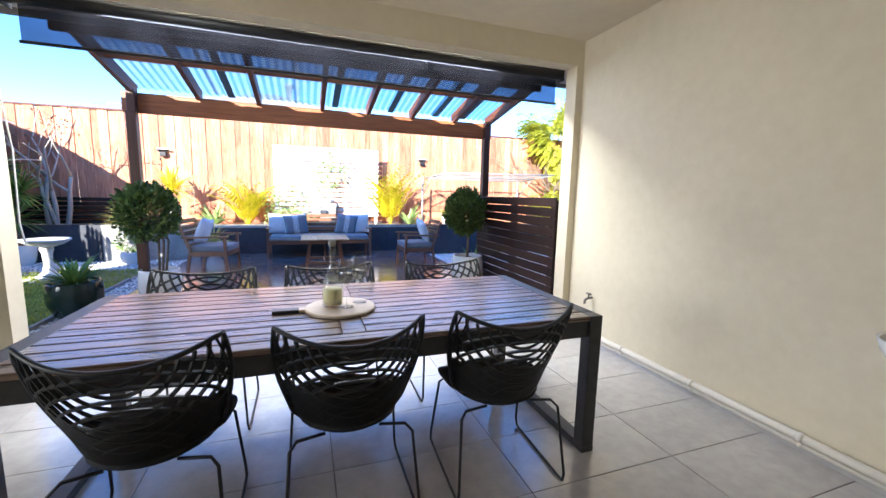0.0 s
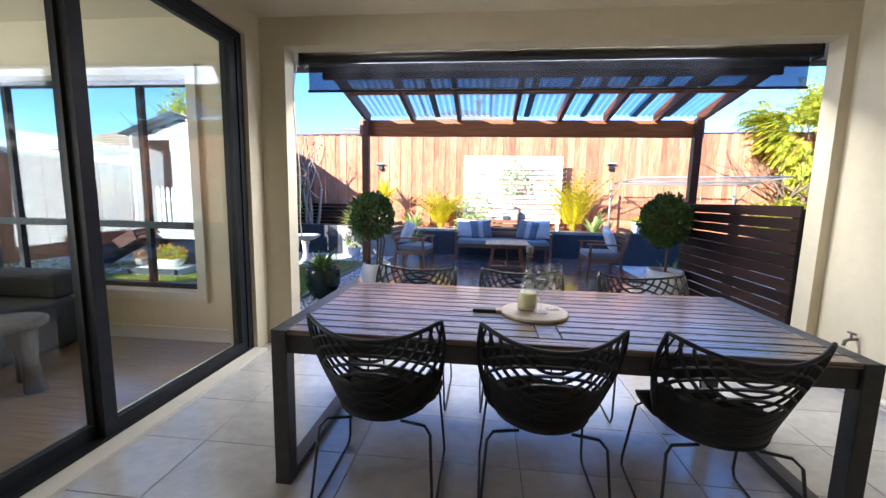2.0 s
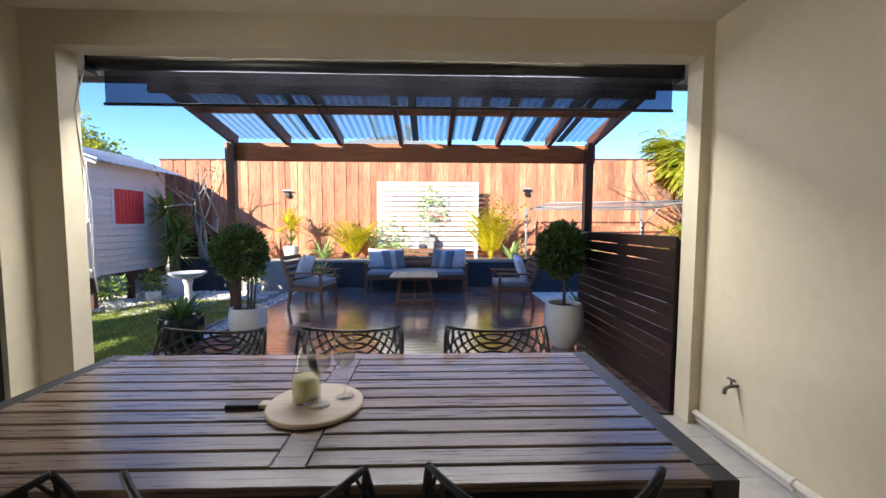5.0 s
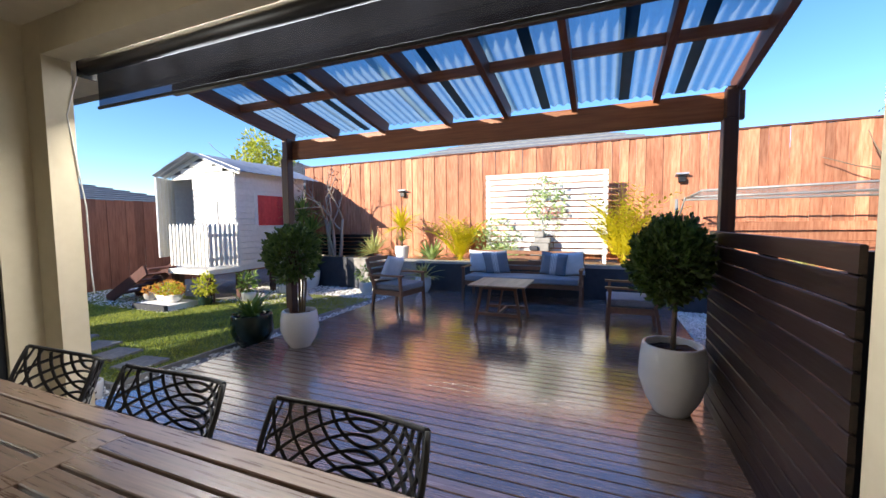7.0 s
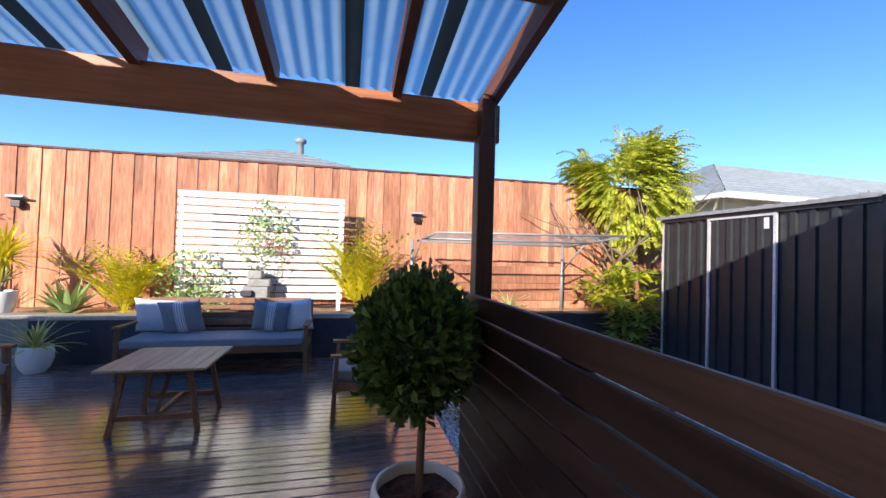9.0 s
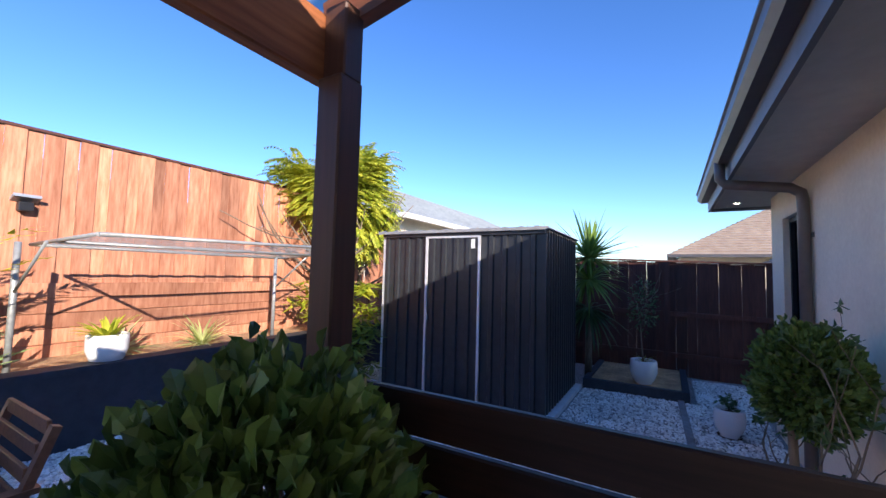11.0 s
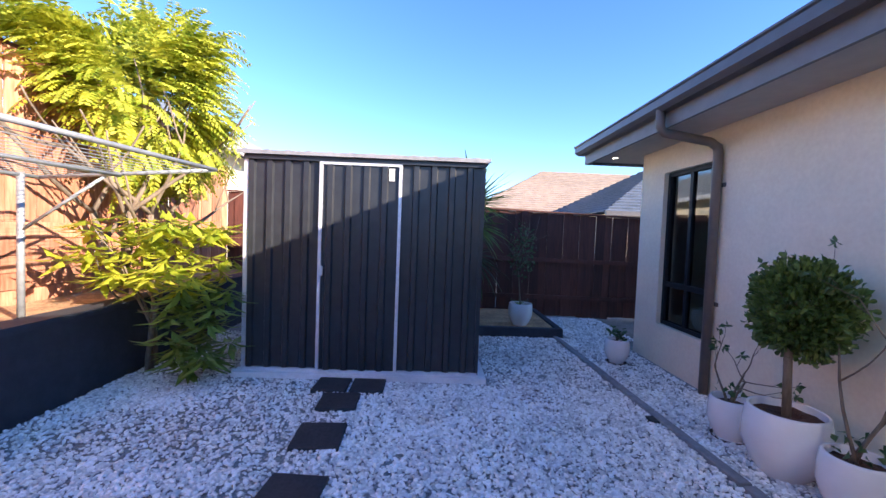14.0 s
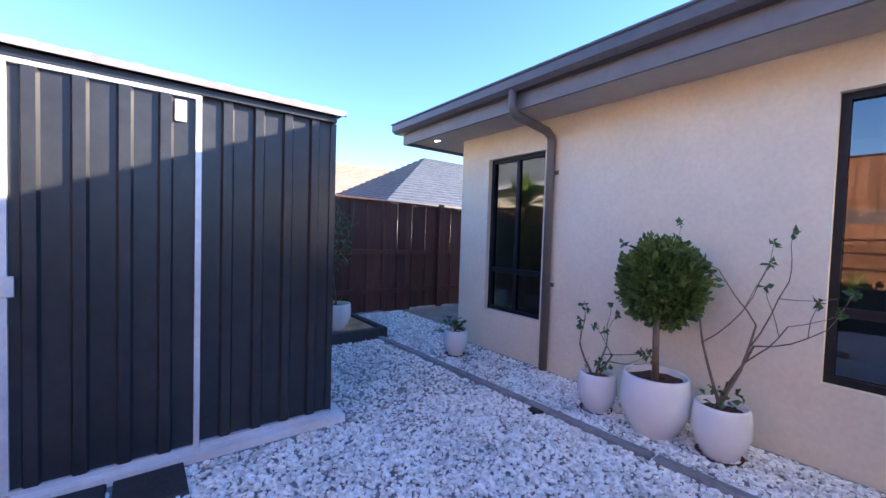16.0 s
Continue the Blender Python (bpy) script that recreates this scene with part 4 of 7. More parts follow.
def make_chair(loc, rz):
    t = thing("dining_chair", loc, "black moulded chair with lattice back and wire legs", "dining chair", "dining chairs", rz=rz)
    bm = bmesh.new()
    N = 26
    # rim and sides
    tube(bm, [shell_point(-1 + 2 * i / N, 1) for i in range(N + 1)], 0.0085, 6)
    for s in (-1, 1):
        tube(bm, [shell_point(s, v / 10) for v in range(11)], 0.0085, 6)
        for q in (0.93, 0.84):
            tube(bm, [shell_point(s * (q + 0.04 * math.sin(v / 8 * math.pi)), v / 8) for v in range(9)], 0.005, 4)
    part("rim", bm, M_CHAIR, t)
    bm = bmesh.new()
    for c, sg, radii in ((1.28, -1, [0.42 + 0.125 * k for k in range(11)]), (-0.42, 1, [0.62 + 0.125 * k for k in range(8)])):
        for R in radii:
            pts = []
            for i in range(41):
                a = math.pi * i / 40
                u, v = R * math.cos(a), c + sg * R * math.sin(a)
                if abs(u) <= 1.0 and 0.03 <= v <= 1.0:
                    pts.append(shell_point(u, v))
                else:
                    if len(pts) > 1:
                        tube(bm, pts, 0.0068, 4)
                    pts = []
            if len(pts) > 1:
                tube(bm, pts, 0.0068, 4)
    part("lattice", bm, M_CHAIR, t)
    # solid lower shell and pad
    bm = bmesh.new()
    grid = []
    for i in range(21):
        u = -1 + 2 * i / 20
        col = []
        for j in range(13):
            q = j / 12
            if q < 0.45:
                v = 0.46 * (1 - q / 0.45)
                p = shell_point(u * (0.96), v)
                p.z -= 0.02 * (1 - v)
            else:
                f = (q - 0.45) / 0.55
                e = shell_point(u * 0.96, 0.0)
                p = Vector((u * (0.215 + 0.03 * math.sin(f * 3.1)), e.y * (1 - f) + 0.235 * f * (1 - 0.12 * u * u), e.z - 0.02 - 0.055 * math.sin(math.pi * min(1, f * 1.1)) * (1 - u * u) + 0.045 * u * u * (1 - f) * f * 4 * 0.5))
            col.append(bm.verts.new(p))
        grid.append(col)
    for a, b_ in zip(grid, grid[1:]):
        for j in range(12):
            f = bm.faces.new((a[j], b_[j], b_[j + 1], a[j + 1]))
            f.smooth = True
    bmesh.ops.solidify(bm, geom=bm.faces[:], thickness=0.006)
    part("seat_shell", bm, M_CHAIR, t)
    bm = bmesh.new()
    lathe(bm, [(0, 0.365), (0.17, 0.37), (0.198, 0.39), (0.202, 0.41), (0.19, 0.43), (0.15, 0.438), (0, 0.435)], 28)
    for v_ in bm.verts:
        v_.co.y = v_.co.y * 1.02 + 0.01
    part("seat_pad", bm, M_CUSHB, t, "round black seat pad")
    for s in (-1, 1):
        bm = bmesh.new()
        tube(bm, [(s * 0.10, -0.15, 0.375), (s * 0.20, -0.165, 0.37), (s * 0.225, -0.185, 0.345), (s * 0.245, -0.235, 0.05), (s * 0.247, -0.225, 0.012), (s * 0.247, -0.19, 0.008),
                  (s * 0.247, 0.18, 0.008), (s * 0.247, 0.215, 0.012), (s * 0.243, 0.225, 0.05), (s * 0.222, 0.165, 0.345), (s * 0.20, 0.15, 0.37), (s * 0.10, 0.14, 0.375)], 0.0062, 6)
        part("wire_leg", bm, M_BLACK, t)
    return t


c0 = make_chair((-0.47, 1.49, FZ), 0)
for x, y, rz in ((0.20, 1.49, 0), (0.87, 1.485, -3), (-0.505, 2.29, 180), (0.195, 2.30, 181), (0.945, 2.29, 179)):
    copy_thing(c0, pose(x, y, FZ, 0, 0, rz))

# ---- board, bottle and glasses ----
TZ = FZ + TH
board = thing("serving_board", (0.20, 1.82, TZ + 0.001), "round pale wooden serving board with a handle on the dining table", "serving board")
bm = bmesh.new()
lathe(bm, [(0, 0), (0.16, 0), (0.165, 0.004), (0.165, 0.012), (0.16, 0.016), (0, 0.016)], 40, smooth=False)
bbox(bm, -0.30, -0.150, -0.02, 0.02, 0.001, 0.015, b=0.003)
part("disc", bm, M_BOARD, board)
part("handle_wrap", B((-0.305, -0.19, -0.0215, 0.0215, 0.0005, 0.0158)), M_BLACK, board, "dark end of the handle")
M_BOT = glass("clear_bottle_glass", (0.968, 0.975, 0.972), 1.8)
M_JUICE = surf("yellow_drink", (0.72, 0.68, 0.36), (0.78, 0.74, 0.42), 0.2, 10, bump=0, broad=0.05)
bottle = thing("glass_bottle", (0.165, 1.83, TZ + 0.018), "clear glass bottle half full of pale yellow drink", "bottle")
bm = bmesh.new()
lathe(bm, [(0, 0), (0.046, 0), (0.05, 0.008), (0.05, 0.07), (0.046, 0.11), (0.030, 0.16), (0.018, 0.20), (0.015, 0.235), (0.015, 0.285), (0.018, 0.287), (0.018, 0.30), (0.014, 0.30), (0.0125, 0.235), (0.016, 0.2), (0.043, 0.11), (0.046, 0.01), (0, 0.008)], 28)
part("body", bm, M_BOT, bottle)
bm = bmesh.new()
lathe(bm, [(0, 0.0095), (0.044, 0.0105), (0.0455, 0.03), (0.045, 0.085), (0, 0.086)], 24)
part("drink", bm, M_JUICE, bottle, "pale yellow drink")
bm = bmesh.new()
tube(bm, [(0, 0, 0.288), (0, 0, 0.318)], 0.0175, 14)
part("stopper", bm, M_STONE, bottle, "grey bottle stopper")
for i, (x, y) in enumerate(((0.225, 1.79), (0.295, 1.86))):
    g = thing("wine_glass", (x, y, TZ + 0.018), "stemmed wine glass with a little pale wine", "wine glass", "wine glasses")
    bm = bmesh.new()
    lathe(bm, [(0, 0), (0.034, 0.0), (0.034, 0.002), (0.006, 0.006), (0.004, 0.012), (0.004, 0.095), (0.012, 0.105), (0.034, 0.135), (0.040, 0.165), (0.037, 0.20), (0.033, 0.23), (0.0315, 0.23), (0.0355, 0.20), (0.0385, 0.165), (0.033, 0.137), (0.01, 0.108), (0, 0.106)], 24)
    part("bowl_and_stem", bm, M_BOT, g)
    bm = bmesh.new()
    lathe(bm, [(0, 0.1075), (0.01, 0.1095), (0.0322, 0.138), (0.0375, 0.163), (0, 0.163)], 20)
    part("wine", bm, glass("pale_wine", (0.97, 0.96, 0.86), 1.33), g, "pale yellow wine")

# ---- lounge furniture ----
def cushion(w, d, h, bm=None, puff=0.5, n=12):
    """A soft filled cushion lying flat, w by d, h thick."""
    bm = bm or bmesh.new()
    top, bot = [], []
    for i in range(n + 1):
        ra, rb = [], []
        for j in range(n + 1):
            a, c = -1 + 2 * i / n, -1 + 2 * j / n
            k = ((1 - abs(a) ** 2.6) * (1 - abs(c) ** 2.6)) ** 0.42
            pin = 1 - 0.07 * (1 - abs(a) ** 2) * abs(c) ** 6
            pin2 = 1 - 0.07 * (1 - abs(c) ** 2) * abs(a) ** 6
            wr = 0.006 * noise.noise(Vector((a * 3, c * 3, w * 9)))
            x, y = a * w / 2 * pin2, c * d / 2 * pin
            ra.append(bm.verts.new((x, y, h / 2 * k + wr * k)))
            rb.append(ra[-1] if k < 1e-4 else bm.verts.new((x, y, -h / 2 * k)))
        top.append(ra)
        bot.append(rb)
    for i in range(n):
        for j in range(n):
            for g, o in ((top, 1), (bot, -1)):
                q = [g[i][j], g[i + 1][j], g[i + 1][j + 1], g[i][j + 1]][::o]
                try:
                    f = bm.faces.new(q)
                    f.smooth = True
                except ValueError:
                    pass
    return bm


def pillow(name, m, w, h, mat, label, stripes=False):
    """A standing pillow at pose m; it leans as m turns it."""
    t = thing(name, (0, 0, 0), label, "pillow")
    t.matrix_world = m
    bm = cushion(w, h, 0.13)
    part("cover", bm, mat, t)
    if stripes:
        for k, (a, b_) in enumerate(((-0.05, -0.042), (-0.034, -0.018), (-0.010, 0.010), (0.018, 0.034), (0.042, 0.05))):
            bm = bmesh.new()
            for side in (1, -1):
                prev = None
                for j in range(13):
                    c = -1 + 2 * j / 12
                    row = []
                    for x in (a, b_):
                        u = x / (w / 2)
                        k_ = ((1 - abs(u) ** 2.6) * (1 - abs(c) ** 2.6)) ** 0.42
                        row.append(bm.verts.new((x, c * h / 2 * (1 - 0.07 * (1 - u * u) * abs(c) ** 6), side * (0.065 * k_ + 0.0035 + 0.004 * k_))))
                    if prev:
                        bm.faces.new((prev[0], prev[1], row[1], row[0])[::side])
                    prev = row
            part("stripe", bm, M_PILLW, t, "white woven stripe")
    return t


def seat_frame(name, loc, W, D, label, category, group="", rz=0, slats=5, cushions=1):
    """An outdoor armchair or sofa that faces -y: W between the arms' outsides, D deep."""
    t = thing(name, loc, label, category, group, rz=rz)
    x = W / 2 - 0.022
    for s in (-1, 1):
        bm = bmesh.new()
        beam(bm, (s * x, -D / 2 + 0.03, 0.0), (s * x, -D / 2 + 0.055, 0.55), 0.045, 0.035, (0, 1, 0))
        part("front_leg", bm, M_TEAK, t)
        bm = bmesh.new()
        beam(bm, (s * x, D / 2 - 0.03, 0.0), (s * x, D / 2 - 0.09, 0.36), 0.045, 0.035, (0, 1, 0))
        beam(bm, (s * x, D / 2 - 0.09, 0.36), (s * x, D / 2 + 0.06, 0.80), 0.045, 0.035, (0, 1, 0))
        part("back_leg", bm, M_TEAK, t)
        bm = bmesh.new()
        beam(bm, (s * x, -D / 2 + 0.0, 0.565), (s * x, D / 2 + 0.02, 0.555), 0.062, 0.024)
        part("armrest", bm, M_TEAK, t)
        part("side_rail", B((s * x - 0.016, s * x + 0.016, -D / 2 + 0.06, D / 2 - 0.09, 0.27, 0.34)), M_TEAK, t)
    part("front_rail", B((-x + 0.016, x - 0.016, -D / 2 + 0.03, -D / 2 + 0.055, 0.26, 0.34), b=0.003), M_TEAK, t)
    part("back_rail", B((-x + 0.016, x - 0.016, D / 2 - 0.12, D / 2 - 0.095, 0.27, 0.34), b=0.003), M_TEAK, t)
    for k in range(4):
        y = -D / 2 + 0.09 + k * (D - 0.2) / 3
        part("seat_slat", B((-x + 0.017, x - 0.017, y - 0.025, y + 0.025, 0.315, 0.335)), M_TEAK, t)
    for k in range(slats):
        z = 0.44 + k * 0.36 / max(1, slats - 1) - 0.01
        y = D / 2 - 0.09 + (z - 0.36) / 0.44 * 0.15 - 0.012
        part("back_slat", B((-x + 0.022, x - 0.022, y - 0.009, y + 0.009, z - 0.033, z + 0.033), b=0.003), M_TEAK, t)
    return t


def seat_pad(loc, w, d, rz, label):
    t = thing("seat_cushion", loc, label, "seat cushion", rz=rz)
    bm = bmesh.new()
    bbox(bm, -w / 2, w / 2, -d / 2, d / 2, 0, 0.095, b=0.028)
    for f in bm.faces:
        f.smooth = True
    part("cover", bm, M_SEATC, t)
    bm = bmesh.new()
    hw, hd = w / 2 + 0.001, d / 2 + 0.001
    tube(bm, [(-hw, -hd, 0.078), (hw, -hd, 0.078), (hw, hd, 0.078), (-hw, hd, 0.078)], 0.004, 5, closed=True)
    part("piping", bm, M_SEATC, t)


seat_frame("outdoor_sofa", (0.33, 8.27, FZ), 1.98, 0.66, "oiled teak outdoor sofa with slatted back against the retaining wall", "outdoor sofa")
seat_pad((0.33, 8.22, FZ + 0.336), 1.86, 0.56, 0, "long flat grey seat cushion on the teak sofa")
SZ = FZ + 0.336 + 0.095


def pl(x, y, lean, turn, yaw=0):
    """Pose of a pillow that stands on the seat at x, y; its foot touches the seat."""
    return pose(x, y, SZ + 0.20, 90 - lean, turn, yaw)


pillow("pillow", pl(-0.43, 8.38, -16, 4), 0.45, 0.43, M_PILLW, "pale blue-white square pillow on the teak sofa")
pillow("pillow", pl(-0.13, 8.30, -18, -6), 0.45, 0.43, M_PILLG, "blue-grey pillow with white stripes on the teak sofa", True)
pillow("pillow", pl(0.85, 8.30, -18, 8), 0.43, 0.42, M_PILLG, "blue-grey pillow with white stripes on the teak sofa", True)
pillow("pillow", pl(1.11, 8.38, -16, -5), 0.45, 0.43, M_PILLW, "pale blue-white square pillow on the teak sofa")

for (x, y, rz, px_, py_) in ((-1.33, 6.91, 82, -1.47, 6.98), (1.95, 6.80, -90, 2.09, 6.84)):
    seat_frame("outdoor_armchair", (x, y, FZ), 0.64, 0.62, "oiled teak outdoor armchair with slatted back on the deck", "outdoor armchair", "outdoor armchairs", rz)
    seat_pad((x + (0.02 if x < 0 else -0.02), y, FZ + 0.336), 0.55, 0.54, rz, "thick square grey seat cushion on the teak armchair")
    pillow("pillow", pose(px_, py_, SZ + 0.195, 90 + 20, 8, rz), 0.44, 0.42, M_PILLW, "pale square pillow leaning in the teak armchair")

# coffee table
ct = thing("coffee_table", (0.345, 6.80, FZ), "small teak coffee table with pale slatted top and splayed legs", "coffee table")
for k in range(9):
    x = -0.375 + 0.75 * (k + 0.5) / 9
    part("top_board", B((x - 0.0405, x + 0.0405, -0.37, 0.37, 0.505, 0.525), b=0.003), M_TEAKL, ct)
for sy in (-1, 1):
    for sx in (-1, 1):
        bm = bmesh.new()
        beam(bm, (sx * 0.22, sy * 0.24, 0.50), (sx * 0.305, sy * 0.27, 0.0), 0.035, 0.035, (0, 1, 0))
        part("leg", bm, M_TEAK, ct)
    part("top_rail", B((-0.25, 0.25, sy * 0.24 - 0.016, sy * 0.24 + 0.016, 0.455, 0.504)), M_TEAK, ct)
    part("low_rail", B((-0.27, 0.27, sy * 0.262 - 0.013, sy * 0.262 + 0.013, 0.11, 0.15)), M_TEAK, ct)
bm = bmesh.new()
beam(bm, (0, -0.25, 0.13), (0, 0.25, 0.13), 0.03, 0.035)
beam(bm, (0, -0.24, 0.14), (0, 0.05, 0.46), 0.025, 0.025)
part("stretcher", bm, M_TEAK, ct)

# ---- sliding door and windows ----
def framed_window(name, x0, x1, z0, z1, y, mullions, rails, mat=None, w=0.045, gl=None, d=0.07):
    t = tagged(thing(name, ((x0 + x1) / 2, y, z0)), "black aluminium framed window", "", "", "structure")
    cx = (x0 + x1) / 2
    part("window_frame", B((x0 - cx, x0 + w - cx, -d / 2, d / 2, 0, z1 - z0), (x1 - w - cx, x1 - cx, -d / 2, d / 2, 0, z1 - z0), (x0 + w - cx, x1 - w - cx, -d / 2, d / 2, 0, w), (x0 + w - cx, x1 - w - cx, -d / 2, d / 2, z1 - z0 - w, z1 - z0)), mat or M_FRAME, t)
    for i, m_ in enumerate(mullions):
        part("mullion", B((m_ - 0.022 - cx, m_ + 0.022 - cx, -d / 2 + 0.01, d / 2 - 0.01, w, z1 - z0 - w)), mat or M_FRAME, t)
    xs = [x0 + w] + [m_ for m_ in mullions] + [x1 - w]
    for zr in rails:
        for a, c in zip(xs, xs[1:]):
            part("rail", B((a + (0.022 if a in mullions else 0) - cx, c - (0.022 if c in mullions else 0) - cx, -d / 2 + 0.01, d / 2 - 0.01, zr - 0.03 - z0, zr + 0.03 - z0)), mat or M_FRAME, t)
    for a, c in zip(xs, xs[1:]):
        p = part("pane", B((a - cx, c - cx, -0.003, 0.003, w, z1 - z0 - w)), gl or M_GLASS, t)
        p.visible_shadow = False
    return t


framed_window("window_1", WA0, WA1, WAZ0, WAZ1, HY - 0.06, (-4.32, -3.66, -3.02), (1.16,))
framed_window("window_2", W1[0], W1[1], W1[2], W1[3], HY - 0.09, (6.50,), (1.02,), gl=M_GLASSD)
framed_window("window_3", W2[0], W2[1], W2[2], W2[3], HY - 0.09, (3.32,), (1.02,), gl=M_GLASSD)
for z0, z1, o in ((WAZ0 - 0.08, WAZ0, 0), (WAZ1, WAZ1 + 0.08, 0)):
    setting("trim", B((WA0 - 0.08, WA1 + 0.08, 2.895, 2.918, z0, z1)), M_PIPE)
for x0 in (WA0 - 0.08, WA1):
    setting("trim", B((x0, x0 + 0.08, 2.895, 2.918, WAZ0, WAZ1)), M_PIPE)
setting("baseboard", B((RX, -2.13, 2.90, 2.918, FZ, FZ + 0.11)), M_PIPE)

door = tagged(thing("door_1", (-1.99, 0.8, FZ)), "black framed glass sliding door", "", "", "structure")
DZ = 2.45
dp = lambda *b_: B(*[(q[0], q[1], q[2] - 0.8, q[3] - 0.8, q[4], q[5]) for q in b_])
part("door_frame", dp((-0.06, 0.075, 2.74, 2.80, 0.0, DZ), (-0.06, 0.075, -1.2, -1.14, 0.0, DZ), (-0.06, 0.075, -1.14, 2.74, DZ - 0.06, DZ), (-0.06, 0.075, -1.14, 2.74, 0.016, 0.03)), M_FRAME, door)
for a, c, ox in ((1.54, 2.74, 0.045), (0.35, 1.60, -0.005), (-1.14, 0.42, 0.045)):
    part("sash", dp((ox - 0.02, ox + 0.02, a, a + 0.07, 0.03, DZ - 0.06), (ox - 0.02, ox + 0.02, c - 0.07, c, 0.03, DZ - 0.06), (ox - 0.02, ox + 0.02, a + 0.07, c - 0.07, 0.03, 0.10), (ox - 0.02, ox + 0.02, a + 0.07, c - 0.07, DZ - 0.12, DZ - 0.06)), M_FRAME, door)
    p = part("pane", dp((ox - 0.003, ox + 0.003, a + 0.07, c - 0.07, 0.10, DZ - 0.12)), M_GLASS, door)
    p.visible_shadow = False
setting("door_head", B((-2.12, -1.88, -1.2, 2.80, FZ + DZ, 2.639)), M_ALF)
part("sill", dp((0.09, 0.19, -1.2, 2.80, 0.0, 0.02)), M_PIPE, door, "pale sill under the sliding door")

# room things seen through the door
sofa = thing("sofa", (-3.85, 1.75, FZ), "charcoal fabric sofa with rounded arms on the timber floor", "sofa", rz=90)
part("base", B((-1.0, 1.0, -0.42, 0.42, 0.0, 0.40), b=0.05), M_SOFA, sofa)
part("backrest", B((-1.0, 1.0, 0.22, 0.46, 0.401, 0.82), b=0.06), M_SOFA, sofa)
for s in (-1, 1):
    part("arm", B((s * 0.9 - 0.10 + s * 0.02, s * 0.9 + 0.10 + s * 0.02, -0.42, 0.219, 0.401, 0.62), b=0.05), M_SOFA, sofa)
    pillow("pillow", pose(-3.95, 1.75 + s * 0.50, FZ + 0.401 + 0.2, 90 + 18, 5 * s, 90), 0.42, 0.40, M_PILLW, "pale grey pillow on the charcoal sofa")
stool = thing("stump_stool", (-3.0, 1.95, FZ), "carved wooden stump stool beside the sofa", "stool")
bm = bmesh.new()
lathe(bm, [(0, 0.40), (0.15, 0.40), (0.18, 0.41), (0.185, 0.43), (0.185, 0.45), (0.17, 0.46), (0, 0.46)], 20)
part("seat", bm, M_STUMP, stool)
for k in range(3):
    bm = bmesh.new()
    a = 2.1 * k
    tube(bm, [(0.15 * math.cos(a), 0.15 * math.sin(a), 0), (0.12 * math.cos(a), 0.12 * math.sin(a), 0.2), (0.10 * math.cos(a), 0.10 * math.sin(a), 0.401)], [0.055, 0.045, 0.07], 8)
    part("leg", bm, M_STUMP, stool)

# pendant lamp and slatted blind behind the window of the garden side
pend = thing("pendant_lamp", (6.12, 1.7, 1.98), "drum pendant lamp with a black wire cage and yellow shade", "pendant lamp")
M_SHADE = surf("yellow_shade", (0.75, 0.45, 0.05), (0.85, 0.55, 0.08), 0.7, 20, broad=0.1)
bm = bmesh.new()
lathe(bm, [(0.14, 0), (0.16, 0.0), (0.16, 0.24), (0.14, 0.24), (0.14, 0)], 24)
part("shade", bm, M_SHADE, pend)
bm = bmesh.new()
for k in range(12):
    a = k * math.pi / 6
    tube(bm, [(0.17 * math.cos(a), 0.17 * math.sin(a), -0.02), (0.17 * math.cos(a), 0.17 * math.sin(a), 0.27)], 0.004, 4)
tube(bm, [(0, 0, 0.24), (0, 0, 0.617)], 0.004, 4)
tube(bm, [(-0.15, 0, 0.24), (0.15, 0, 0.24)], 0.004, 4)
part("cage", bm, M_BLACK, pend)

# downpipe, soffit light
dpipe = thing("downpipe", (5.96, HY + 0.05, 0.04), "brown metal downpipe from the gutter down the house wall", "downpipe")
bm = bmesh.new()
o = Vector((5.96, HY + 0.05, 0.04))
tube(bm, [Vector(p) - o for p in ((5.98, EY + 0.03, 2.79), (5.98, EY + 0.03, 2.62), (5.975, EY - 0.01, 2.57), (5.965, HY + 0.13, 2.50), (5.96, HY + 0.06, 2.45), (5.96, HY + 0.05, 2.38), (5.96, HY + 0.05, 0.04))], 0.043, 16)
part("pipe", bm, M_DOWN, dpipe)
for z in (2.05, 0.9):
    part("bracket", B((-0.065, 0.065, -0.048, -0.04, z - 0.02, z + 0.02)), M_DOWN, dpipe)
M_LED = bpy.data.materials.new("downlight_glow")
M_LED.use_nodes = True
M_LED.node_tree.nodes["Principled BSDF"].inputs["Emission Color"].default_value = (1, 0.9, 0.75, 1)
M_LED.node_tree.nodes["Principled BSDF"].inputs["Emission Strength"].default_value = 6
dl = thing("downlight", (7.62, 3.42, 2.655), "small round downlight glowing in the soffit", "downlight")
bm = bmesh.new()
lathe(bm, [(0, 0), (0.032, 0), (0.032, 0.004), (0, 0.004)], 16)
part("lens", bm, M_LED, dl)
bm = bmesh.new()
lathe(bm, [(0.033, -0.003), (0.048, -0.003), (0.048, 0.005), (0.033, 0.005), (0.033, -0.003)], 20)
part("rim", bm, M_WHITE, dl)

